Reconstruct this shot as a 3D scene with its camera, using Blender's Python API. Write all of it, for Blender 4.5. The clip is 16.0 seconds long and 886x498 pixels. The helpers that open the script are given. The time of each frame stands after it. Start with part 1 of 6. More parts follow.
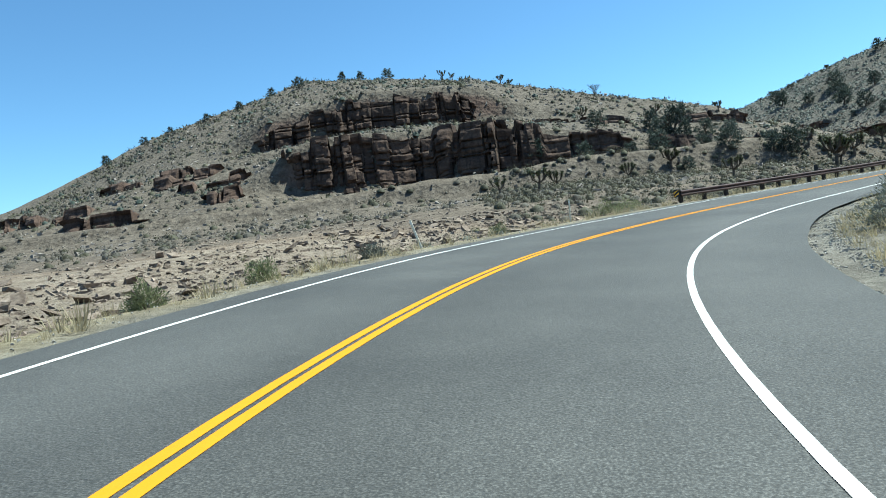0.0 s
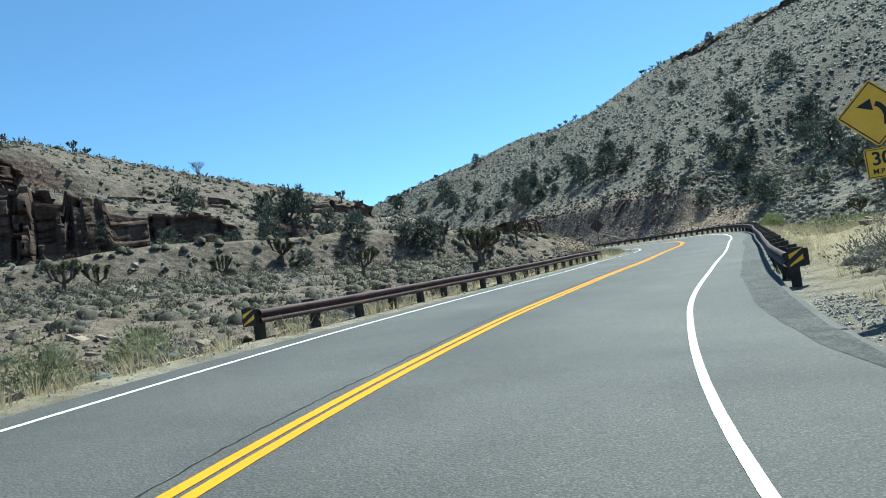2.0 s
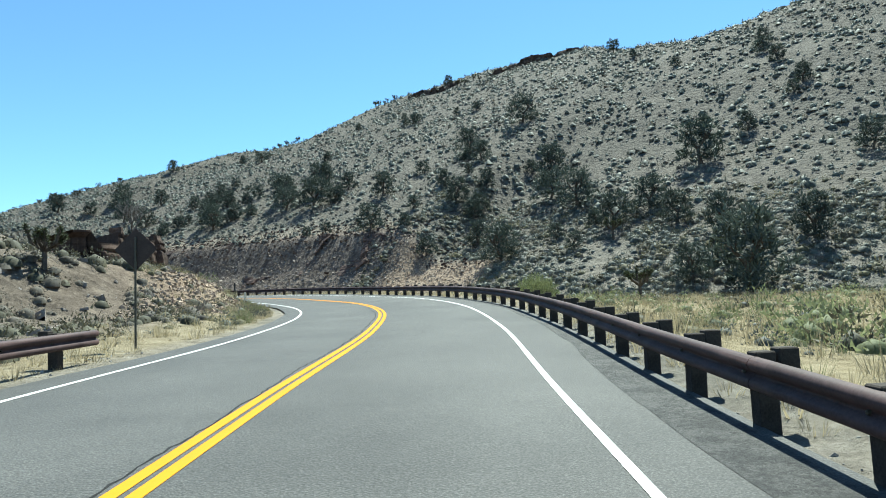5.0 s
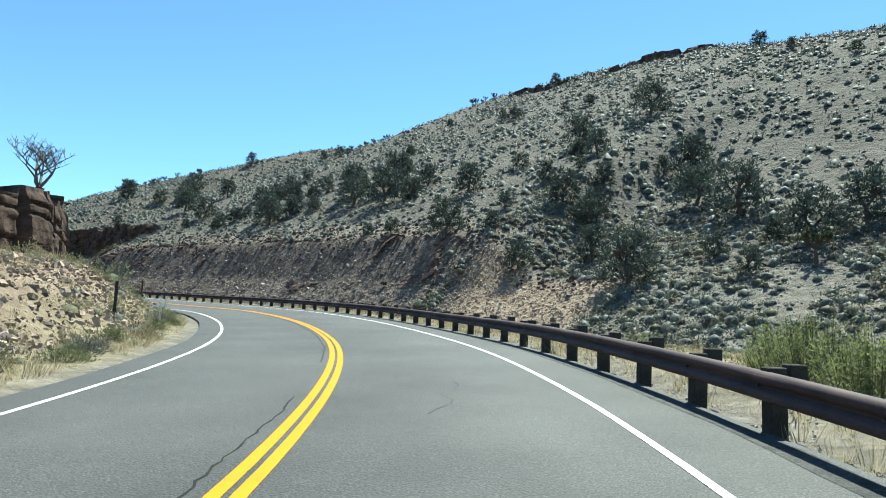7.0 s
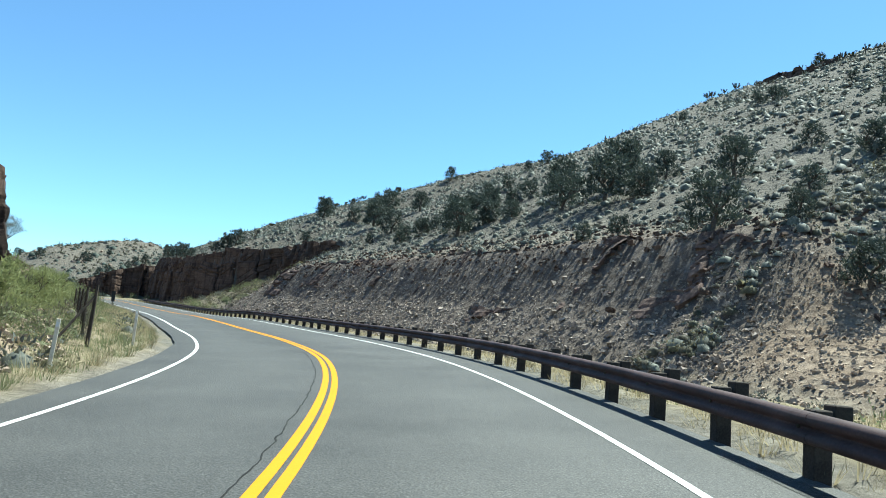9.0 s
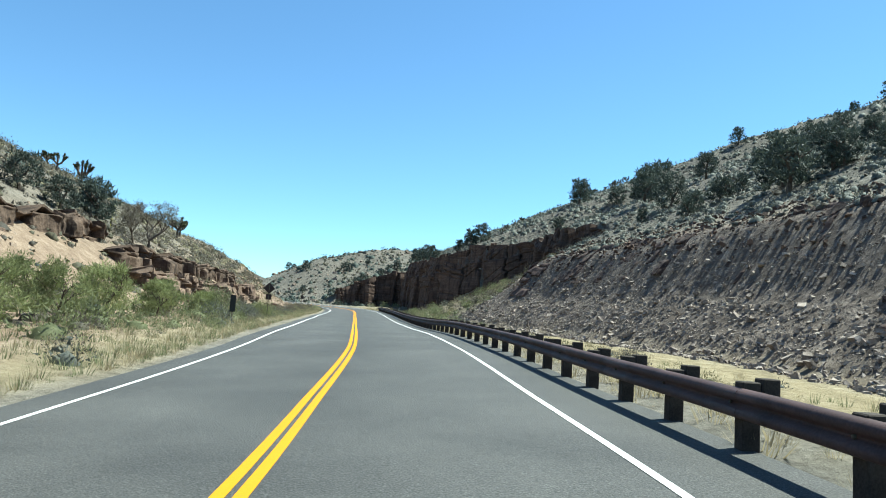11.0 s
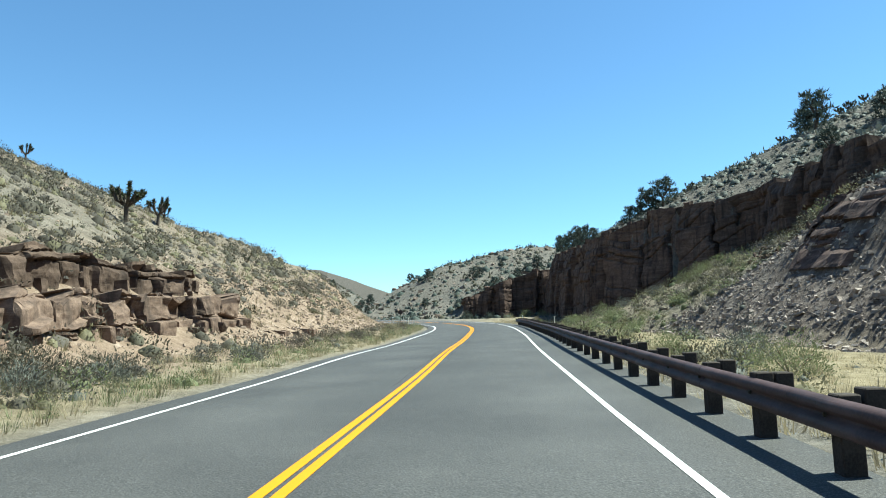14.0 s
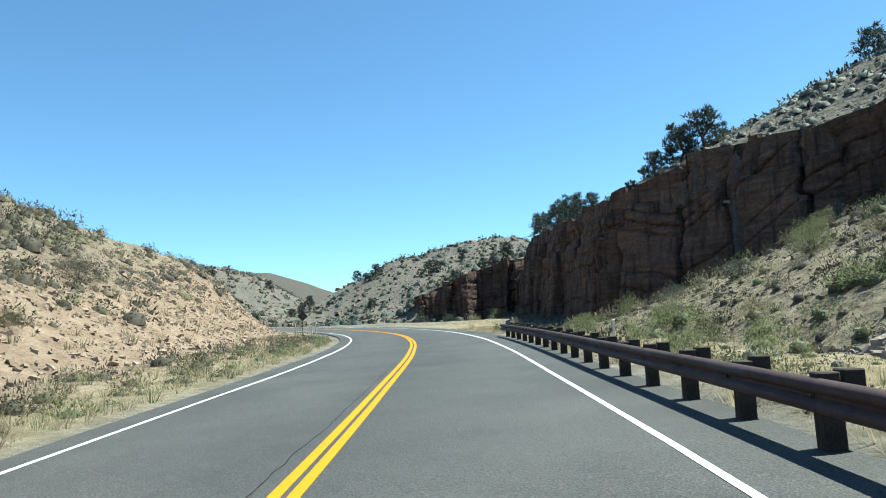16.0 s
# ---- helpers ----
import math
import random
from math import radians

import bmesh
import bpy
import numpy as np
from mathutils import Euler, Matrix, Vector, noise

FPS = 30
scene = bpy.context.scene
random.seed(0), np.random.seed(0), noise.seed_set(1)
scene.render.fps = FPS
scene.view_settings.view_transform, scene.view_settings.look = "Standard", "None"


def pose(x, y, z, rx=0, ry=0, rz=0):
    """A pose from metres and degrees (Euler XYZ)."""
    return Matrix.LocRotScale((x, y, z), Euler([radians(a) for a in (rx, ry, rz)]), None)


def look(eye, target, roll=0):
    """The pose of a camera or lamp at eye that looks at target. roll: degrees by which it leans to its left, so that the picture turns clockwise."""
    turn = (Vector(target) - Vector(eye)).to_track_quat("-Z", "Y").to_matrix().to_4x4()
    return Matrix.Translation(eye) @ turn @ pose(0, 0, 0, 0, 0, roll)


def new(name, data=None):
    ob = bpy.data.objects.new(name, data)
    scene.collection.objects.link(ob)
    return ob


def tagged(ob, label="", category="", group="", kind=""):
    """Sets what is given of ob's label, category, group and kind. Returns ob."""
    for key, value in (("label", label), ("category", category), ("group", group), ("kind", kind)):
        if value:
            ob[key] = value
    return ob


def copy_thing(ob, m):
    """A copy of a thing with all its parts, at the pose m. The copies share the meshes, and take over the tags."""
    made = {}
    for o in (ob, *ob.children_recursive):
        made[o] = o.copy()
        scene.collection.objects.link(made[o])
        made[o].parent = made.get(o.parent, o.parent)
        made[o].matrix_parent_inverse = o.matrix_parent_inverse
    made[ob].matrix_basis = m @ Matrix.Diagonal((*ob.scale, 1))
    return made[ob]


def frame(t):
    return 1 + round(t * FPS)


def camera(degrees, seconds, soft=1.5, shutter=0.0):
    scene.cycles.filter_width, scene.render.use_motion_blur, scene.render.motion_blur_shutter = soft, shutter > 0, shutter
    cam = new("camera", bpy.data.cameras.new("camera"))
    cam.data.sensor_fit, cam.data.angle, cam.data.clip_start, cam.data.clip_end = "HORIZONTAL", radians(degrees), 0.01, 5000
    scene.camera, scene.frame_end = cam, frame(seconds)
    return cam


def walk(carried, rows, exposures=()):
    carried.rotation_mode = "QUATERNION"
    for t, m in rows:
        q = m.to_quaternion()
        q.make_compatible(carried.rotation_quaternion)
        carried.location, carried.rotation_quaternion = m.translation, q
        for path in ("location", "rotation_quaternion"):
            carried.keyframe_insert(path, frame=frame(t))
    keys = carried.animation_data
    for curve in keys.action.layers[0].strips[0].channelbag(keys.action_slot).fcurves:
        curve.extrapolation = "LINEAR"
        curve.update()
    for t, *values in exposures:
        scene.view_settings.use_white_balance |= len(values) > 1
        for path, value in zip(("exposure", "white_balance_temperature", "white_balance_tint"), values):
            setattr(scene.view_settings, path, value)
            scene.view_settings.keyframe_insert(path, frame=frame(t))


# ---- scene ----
cam = camera(63.6, 16.0, soft=1.0)
METRES, EYE, TILT, LEAN, TURN = 232.0, 1.5, -0.5, 7.0, 0.0
ROWS = [
    (0.0, 0.0, 0.0, 0.0, 0.0, 0.0, 0.0),
    (0.5, 0.0045, 0.0255, 0.0019, -8.14, 1.29, 0.07),
    (1.0, 0.0124, 0.0501, 0.0043, -15.45, 3.99, 0.21),
    (1.5, 0.0232, 0.0736, 0.0068, -22.31, 6.01, 1.1),
    (2.0, 0.0369, 0.096, 0.0098, -28.89, 7.41, 2.02),
    (2.5, 0.0518, 0.1153, 0.0129, -35.15, 8.38, 2.43),
    (3.0, 0.0706, 0.1346, 0.0166, -41.6, 9.44, 2.48),
    (3.5, 0.0905, 0.1513, 0.0205, -47.84, 10.6, 1.82),
    (6.0, 0.1972, 0.2324, 0.0407, -50.82, 10.07, -3.7),
    (6.5, 0.2186, 0.2508, 0.0448, -48.3, 10.55, -5.53),
    (7.0, 0.2393, 0.2705, 0.0488, -45.27, 11.46, -7.26),
    (7.5, 0.2588, 0.2917, 0.0526, -41.88, 12.29, -8.63),
    (8.0, 0.2778, 0.3146, 0.0563, -38.06, 12.58, -9.68),
    (8.5, 0.2951, 0.3389, 0.0598, -33.72, 12.18, -10.41),
    (9.0, 0.3108, 0.3649, 0.0633, -28.85, 11.24, -10.87),
    (9.5, 0.3257, 0.3946, 0.0668, -23.32, 10.12, -11.19),
    (10.0, 0.3374, 0.4243, 0.0696, -18.14, 9.18, -11.26),
    (12.5, 0.3612, 0.5941, 0.0785, 4.32, 5.78, -8.21),
    (13.0, 0.3618, 0.6306, 0.0795, 5.6, 5.59, -7.36),
    (13.5, 0.362, 0.6681, 0.0805, 5.17, 5.9, -6.68),
    (14.0, 0.3616, 0.7064, 0.0816, 4.01, 6.55, -6.19),
    (14.5, 0.361, 0.7454, 0.0828, 2.91, 7.14, -5.8),
    (15.0, 0.3603, 0.7852, 0.084, 2.08, 7.42, -5.42),
    (15.5, 0.3598, 0.8248, 0.0853, 1.52, 7.32, -5.1),
    (16.0, 0.3602, 0.8615, 0.0865, 0.82, 7.01, -4.81),
]
walk(cam, [(t, pose(0, 0, EYE, TILT, LEAN, TURN) @ pose(METRES * x, METRES * y, METRES * z, 90 + pitch, roll, yaw)) for t, x, y, z, yaw, pitch, roll in ROWS],
     [(0, 1.15, 5900, -9), (3.5, 1.26, 5980, -9), (6.5, 1.43, 6200, -9), (9.0, 1.43, 6100, -9), (12.5, 1.36, 6150, -9), (16, 1.33, 6150, -9)])

# ---------------------------------------------------------------- light
SUN_AZ, SUN_EL = 74.0, 60.0     # degrees: azimuth from +y towards +x, and height
world = bpy.data.worlds.new("world")
scene.world = world
world.use_nodes = True
wn = world.node_tree.nodes
sky = wn.new("ShaderNodeTexSky")
sky.sky_type, sky.sun_disc = "NISHITA", False
sky.sun_elevation, sky.sun_rotation = radians(SUN_EL), radians(SUN_AZ)
sky.altitude, sky.air_density, sky.dust_density, sky.ozone_density = 1400, 1.0, 0.2, 2.8
tint = wn.new("ShaderNodeMix")     # clear, dry, deep blue air
tint.data_type, tint.blend_type = "RGBA", "MULTIPLY"
tint.inputs[0].default_value, tint.inputs[7].default_value = 1.0, (0.82, 0.97, 1.06, 1)
world.node_tree.links.new(sky.outputs[0], tint.inputs[6])
world.node_tree.links.new(tint.outputs[2], wn["Background"].inputs[0])
wn["Background"].inputs[1].default_value = 0.08
sun = new("sun", bpy.data.lights.new("sun", "SUN"))
sun.data.energy, sun.data.angle, sun.data.color = 5.0, radians(0.53), (1.0, 0.965, 0.915)
sun_way = Vector((math.sin(radians(SUN_AZ)) * math.cos(radians(SUN_EL)), math.cos(radians(SUN_AZ)) * math.cos(radians(SUN_EL)), math.sin(radians(SUN_EL))))
sun.matrix_world = look(sun_way * 100, (0, 0, 0))

# ---------------------------------------------------------------- materials


def material(name, roughness=0.9, metallic=0.0, specular=0.3):
    m = bpy.data.materials.new(name)
    m.use_nodes = True
    b = m.node_tree.nodes["Principled BSDF"]
    b.inputs["Roughness"].default_value, b.inputs["Metallic"].default_value = roughness, metallic
    b.inputs["Specular IOR Level"].default_value = specular
    return m, m.node_tree.nodes, m.node_tree.links, b


def noise_node(n, l, scale, detail=6, rough=0.6, coords=None, kind="noise"):
    if coords is None:
        coords = n.new("ShaderNodeNewGeometry").outputs["Position"]
    if kind == "noise":
        t = n.new("ShaderNodeTexNoise")
        t.inputs["Detail"].default_value, t.inputs["Roughness"].default_value = detail, rough
    else:
        t = n.new("ShaderNodeTexVoronoi")
    t.inputs["Scale"].default_value = scale
    l.new(coords, t.inputs["Vector"])
    return t.outputs[0] if kind == "noise" else t.outputs["Distance"]


def ramp(n, l, value, stops):
    r = n.new("ShaderNodeValToRGB")
    e = r.color_ramp.elements
    while len(e) < len(stops):
        e.new(0.5)
    for k, (at, c) in zip(e, stops):
        k.position, k.color = at, (*c, 1) if len(c) == 3 else c
    l.new(value, r.inputs[0])
    return r.outputs[0]


def mix(n, l, fac, a, b, blend="MIX"):
    m = n.new("ShaderNodeMix")
    m.data_type, m.blend_type = "RGBA", blend
    for s, v in ((m.inputs[0], fac), (m.inputs[6], a), (m.inputs[7], b)):
        if isinstance(v, (int, float)):
            s.default_value = v
        elif isinstance(v, tuple):
            s.default_value = (*v, 1)
        else:
            l.new(v, s)
    return m.outputs[2]


def bump(n, l, bsdf, height, strength=0.5, distance=0.05):
    b = n.new("ShaderNodeBump")
    b.inputs["Strength"].default_value, b.inputs["Distance"].default_value = strength, distance
    l.new(height, b.inputs["Height"])
    l.new(b.outputs[0], bsdf.inputs["Normal"])


def two_scale(name, dark, light, big=0.6, fine=9.0, roughness=0.9, metallic=0.0, specular=0.3, relief=0.4, depth=0.03, vary=0.25, local=False):
    """A surface that varies at a broad and a fine scale, and a little from piece to piece."""
    m, n, l, b = material(name, roughness, metallic, specular)
    coords = n.new("ShaderNodeTexCoord").outputs["Object"] if local else None
    broad = noise_node(n, l, big, 4, 0.6, coords)
    small = noise_node(n, l, fine, 8, 0.7, coords)
    both = mix(n, l, 0.5, broad, small)
    c = ramp(n, l, both, [(0.34, dark), (0.64, light)])
    if vary:
        info = n.new("ShaderNodeObjectInfo").outputs["Random"]
        island = n.new("ShaderNodeNewGeometry").outputs["Random Per Island"]
        add = n.new("ShaderNodeMath")
        add.operation = "ADD"
        l.new(info, add.inputs[0])
        l.new(island, add.inputs[1])
        tone = ramp(n, l, add.outputs[0], [(0.0, (1 - vary,) * 3), (1.0, (1 + vary * 0.4,) * 3)])
        add.use_clamp = False
        half = n.new("ShaderNodeMath")
        half.operation = "MULTIPLY"
        half.inputs[1].default_value = 0.5
        l.new(add.outputs[0], half.inputs[0])
        l.new(half.outputs[0], tone.node.inputs[0])
        c = mix(n, l, 1.0, c, tone, "MULTIPLY")
    l.new(c, b.inputs["Base Color"])
    bump(n, l, b, small, relief, depth)
    return m


def rock_material(name, dark, light, stain, big=0.35, fine=4.0, vary=0.3):
    """Jointed sandstone: broad stains, bedding streaks, fine cracks."""
    m, n, l, b = material(name, 0.95, 0, 0.12)
    geo = n.new("ShaderNodeNewGeometry").outputs["Position"]
    flat = n.new("ShaderNodeMapping")
    flat.inputs["Scale"].default_value = (0.35, 0.35, 2.6)
    l.new(geo, flat.inputs["Vector"])
    tall = n.new("ShaderNodeMapping")
    tall.inputs["Scale"].default_value = (1.6, 1.6, 0.16)
    l.new(geo, tall.inputs["Vector"])
    broad, small = noise_node(n, l, big, 5, 0.6), noise_node(n, l, fine, 8, 0.75)
    beds, streak = noise_node(n, l, 1.1, 6, 0.65, flat.outputs[0]), noise_node(n, l, 0.8, 5, 0.6, tall.outputs[0])
    c = ramp(n, l, mix(n, l, 0.5, beds, small), [(0.33, dark), (0.66, light)])
    c = mix(n, l, 1.0, c, ramp(n, l, broad, [(0.32, (0.7, 0.66, 0.64)), (0.68, (1.15, 1.1, 1.06))]), "MULTIPLY")
    c = mix(n, l, ramp(n, l, streak, [(0.5, (0, 0, 0)), (0.66, (0.75, 0.75, 0.75))]), c, stain)
    info = n.new("ShaderNodeObjectInfo").outputs["Random"]
    c = mix(n, l, 1.0, c, ramp(n, l, info, [(0, (1 - vary,) * 3), (1, (1 + vary * 0.5,) * 3)]), "MULTIPLY")
    l.new(c, b.inputs["Base Color"])
    cracks = noise_node(n, l, 1.3, kind="voronoi")
    bump(n, l, b, mix(n, l, 0.5, mix(n, l, 0.4, small, beds), cracks), 0.9, 0.16)
    return m


def asphalt_material(name="asphalt"):
    m, n, l, b = material(name, 0.75, 0, 0.28)
    grit = noise_node(n, l, 55, 3, 0.8)
    stone = noise_node(n, l, 38, kind="voronoi")
    patch = noise_node(n, l, 0.35, 5, 0.6)
    uv = n.new("ShaderNodeAttribute")
    uv.attribute_name = "across"
    sep = n.new("ShaderNodeSeparateXYZ")
    l.new(uv.outputs["Vector"], sep.inputs[0])
    base = ramp(n, l, grit, [(0.3, (0.0214, 0.0208, 0.02)), (0.5, (0.0524, 0.0507, 0.0478)), (0.7, (0.135, 0.13, 0.122))])
    wear = ramp(n, l, patch, [(0.3, (0.72, 0.72, 0.72)), (0.7, (1.2, 1.19, 1.17))])
    c = mix(n, l, 1.0, base, wear, "MULTIPLY")
    # polished wheel tracks run along the lanes
    track = ramp(n, l, sep.outputs["X"], [(0.0, (0.92,) * 3), (0.25, (1.08,) * 3), (0.5, (0.88,) * 3), (0.75, (1.08,) * 3), (1.0, (0.92,) * 3)])
    c = mix(n, l, 1.0, c, track, "MULTIPLY")
    l.new(c, b.inputs["Base Color"])
    bump(n, l, b, stone, 0.35, 0.012)
    return m


def paint_material(name, colour):
    m, n, l, b = material(name, 0.78, 0, 0.12)
    wear = noise_node(n, l, 14, 8, 0.75)
    broad = noise_node(n, l, 1.2, 4, 0.6)
    both = mix(n, l, 0.4, wear, broad)
    c = ramp(n, l, both, [(0.28, tuple(0.45 * v + 0.04 for v in colour)), (0.42, tuple(0.9 * v for v in colour)), (0.7, colour)])
    l.new(c, b.inputs["Base Color"])
    bump(n, l, b, noise_node(n, l, 60, 3, 0.7), 0.25, 0.006)
    return m


def ground_material():
    """Desert hillside: tan soil with pale limestone chips, grey scree in the cuts, red rock where it is steep, straw by the road."""
    m, n, l, b = material("desert_ground", 0.97, 0, 0.15)
    kind = n.new("ShaderNodeAttribute")
    kind.attribute_name = "kind"
    sep = n.new("ShaderNodeSeparateColor")
    l.new(kind.outputs["Color"], sep.inputs[0])
    broad, mid, fine = noise_node(n, l, 0.09, 5, 0.6), noise_node(n, l, 0.9, 6, 0.65), noise_node(n, l, 7, 6, 0.75)
    chips = noise_node(n, l, 1.6, kind="voronoi")
    soil = ramp(n, l, mix(n, l, 0.55, mid, fine), [(0.32, (0.065, 0.06, 0.052)), (0.5, (0.175, 0.163, 0.145)), (0.68, (0.35, 0.328, 0.294))])
    pale = ramp(n, l, mix(n, l, 0.6, chips, fine), [(0.24, (0.36, 0.336, 0.294)), (0.42, (0.116, 0.102, 0.0816))])
    hill = mix(n, l, 0.4, soil, pale)
    hill = mix(n, l, 1.0, hill, ramp(n, l, broad, [(0.3, (0.72, 0.74, 0.72)), (0.7, (1.12, 1.06, 1.0))]), "MULTIPLY")
    # scree ground coloured dark to stand for shaded gaps between the loose stones
    scree = ramp(n, l, mix(n, l, 0.6, fine, mid), [(0.3, (0.0408, 0.0313, 0.0258)), (0.5, (0.102, 0.0802, 0.0666)), (0.68, (0.245, 0.201, 0.17))])
    straw = ramp(n, l, mix(n, l, 0.6, fine, mid), [(0.3, (0.115, 0.09, 0.05)), (0.5, (0.212, 0.172, 0.104)), (0.7, (0.31, 0.263, 0.172))])
    red = ramp(n, l, mix(n, l, 0.5, fine, mid), [(0.3, (0.097, 0.062, 0.042)), (0.5, (0.215, 0.151, 0.105)), (0.7, (0.35, 0.268, 0.198))])
    c = mix(n, l, sep.outputs[0], hill, scree)
    c = mix(n, l, sep.outputs[1], c, straw)
    c = mix(n, l, sep.outputs[2], c, red)
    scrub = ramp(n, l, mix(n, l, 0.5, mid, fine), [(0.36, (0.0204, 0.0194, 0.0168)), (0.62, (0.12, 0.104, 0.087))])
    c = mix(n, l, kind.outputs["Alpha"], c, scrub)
    way = n.new("ShaderNodeSeparateXYZ")
    l.new(n.new("ShaderNodeNewGeometry").outputs["Normal"], way.inputs[0])
    bare = ramp(n, l, mix(n, l, 0.5, fine, mid), [(0.32, (0.0422, 0.0272, 0.0218)), (0.66, (0.17, 0.114, 0.0884))])
    steep = ramp(n, l, way.outputs[2], [(0.36, (1, 1, 1)), (0.52, (0, 0, 0))])
    c = mix(n, l, steep, c, bare)
    l.new(c, b.inputs["Base Color"])
    bump(n, l, b, mix(n, l, 0.5, mix(n, l, 0.5, mid, fine), chips), 1.0, 0.3)
    return m


def leaf_material(name, dark, light, vary=0.5, thin=0.45):
    """Leaves that let part of the light through."""
    m = two_scale(name, dark, light, 2.0, 12.0, 0.7, 0, 0.25, 0.0, 0.01, vary)
    n, l = m.node_tree.nodes, m.node_tree.links
    b = n["Principled BSDF"]
    for k in list(b.inputs["Normal"].links):
        l.remove(k)
    t = n.new("ShaderNodeBsdfTranslucent")
    l.new(b.inputs["Base Color"].links[0].from_socket, t.inputs["Color"])
    x = n.new("ShaderNodeMixShader")
    x.inputs[0].default_value = thin
    l.new(b.outputs[0], x.inputs[1])
    l.new(t.outputs[0], x.inputs[2])
    l.new(x.outputs[0], n["Material Output"].inputs["Surface"])
    return m


ASPHALT = asphalt_material()
WHITE_PAINT = paint_material("white_road_paint", (0.7, 0.69, 0.665))


def broken_asphalt():
    """The same asphalt, with dark holes torn along the road."""
    m = asphalt_material("broken_asphalt")
    n, l = m.node_tree.nodes, m.node_tree.links
    b = n["Principled BSDF"]
    plain = b.inputs["Base Color"].links[0].from_socket
    geo = n.new("ShaderNodeNewGeometry").outputs["Position"]
    holes = mix(n, l, 0.55, noise_node(n, l, 3.0, 4, 0.65, geo), noise_node(n, l, 18, 5, 0.8, geo))
    l.new(mix(n, l, ramp(n, l, holes, [(0.47, (0, 0, 0)), (0.54, (0.9, 0.9, 0.9))]), plain, (0.016, 0.0155, 0.015)), b.inputs["Base Color"])
    bump(n, l, b, holes, 0.9, 0.06)
    return m


BROKEN = broken_asphalt()
YELLOW_PAINT = paint_material("yellow_road_paint", (0.57, 0.235, 0.01))
TAR = two_scale("crack_sealant", (0.01, 0.01, 0.01), (0.024, 0.023, 0.022), 2, 30, 0.85, specular=0.15, vary=0)
GRAVEL = two_scale("shoulder_gravel", (0.15, 0.139, 0.127), (0.462, 0.428, 0.381), 1.2, 22, 0.95, relief=0.8, depth=0.03, vary=0)
GROUND = ground_material()
RUST_STEEL = two_scale("weathered_steel", (0.024, 0.013, 0.012), (0.085, 0.05, 0.047), 1.5, 30, 0.66, 0.0, 0.22, 0.25, 0.004)
POST_WOOD = two_scale("weathered_timber", (0.0204, 0.0163, 0.0136), (0.0816, 0.0653, 0.053), 3, 40, 0.9, 0, 0.2, 0.5, 0.006, local=True)
RED_ROCK = rock_material("red_sandstone", (0.039, 0.027, 0.0228), (0.168, 0.118, 0.095), (0.021, 0.017, 0.0158))
CUT_ROCK = rock_material("purple_brown_rock", (0.04, 0.03, 0.028), (0.2, 0.142, 0.122), (0.03, 0.024, 0.024), 0.3, 5.0)
PALE_ROCK = two_scale("pale_limestone", (0.1, 0.083, 0.073), (0.31, 0.273, 0.243), 0.8, 7, 0.95, 0, 0.15, 0.8, 0.06, 0.45)
GREY_ROCK = two_scale("grey_scree_stone", (0.0884, 0.0694, 0.0592), (0.394, 0.33, 0.282), 0.8, 7, 0.95, 0, 0.15, 0.8, 0.06, 0.5)
OUTCROP_STONE = rock_material("brown_sandstone", (0.052, 0.037, 0.029), (0.225, 0.165, 0.127), (0.0371, 0.0281, 0.0233), 0.6, 6.0, 0.35)
TAN_STONE = two_scale("tan_slab_stone", (0.083, 0.058, 0.044), (0.32, 0.255, 0.205), 0.8, 7, 0.95, 0, 0.15, 0.8, 0.06, 0.45)
PINK_STONE = two_scale("pinkish_stone", (0.2, 0.142, 0.104), (0.455, 0.36, 0.278), 0.8, 7, 0.95, 0, 0.15, 0.8, 0.05, 0.35)
SAGE = leaf_material("sage_leaves", (0.058, 0.063, 0.053), (0.21, 0.217, 0.18), 0.5, 0.2)
GREEN = leaf_material("green_leaves", (0.085, 0.0986, 0.0422), (0.245, 0.258, 0.136))
LEAFY = leaf_material("fresh_leaves", (0.112, 0.133, 0.0476), (0.292, 0.313, 0.143))
OLIVE = leaf_material("olive_brush", (0.105, 0.096, 0.05), (0.28, 0.254, 0.157))
OLIVE_DARK = leaf_material("dark_olive_brush", (0.042, 0.039, 0.024), (0.13, 0.12, 0.077), 0.5, 0.25)
GREY_BRUSH = leaf_material("grey_brown_brush", (0.08, 0.072, 0.052), (0.215, 0.192, 0.142))
DRY = leaf_material("dry_twigs", (0.078, 0.0671, 0.0515), (0.214, 0.19, 0.156))
STRAW = leaf_material("straw_grass", (0.2, 0.162, 0.09), (0.4, 0.34, 0.222), 0.35)
JUNIPER = leaf_material("juniper_foliage", (0.0289, 0.0392, 0.0335), (0.0867, 0.106, 0.0853), 0.4, 0.22)
YUCCA = leaf_material("yucca_blades", (0.0306, 0.0381, 0.0163), (0.105, 0.112, 0.0578), 0.4, 0.2)
BARK = two_scale("grey_brown_bark", (0.0408, 0.0306, 0.0238), (0.136, 0.109, 0.085), 4, 25, 0.95, relief=0.8, depth=0.02, local=True)
DEAD_WOOD = two_scale("bleached_dead_wood", (0.068, 0.0578, 0.051), (0.177, 0.16, 0.143), 4, 25, 0.9, relief=0.5, depth=0.01, local=True)
STALK = two_scale("yellow_stalk", (0.272, 0.245, 0.0544), (0.408, 0.367, 0.109), 3, 20, 0.8)
SIGN_YELLOW = two_scale("sign_sheeting", (0.68, 0.345, 0.022), (0.8, 0.42, 0.03), 3, 30, 0.45, 0, 0.4, 0.05, 0.001, 0)
SIGN_BLACK = two_scale("black_sign_ink", (0.01, 0.01, 0.01), (0.022, 0.022, 0.022), 3, 30, 0.5, vary=0)
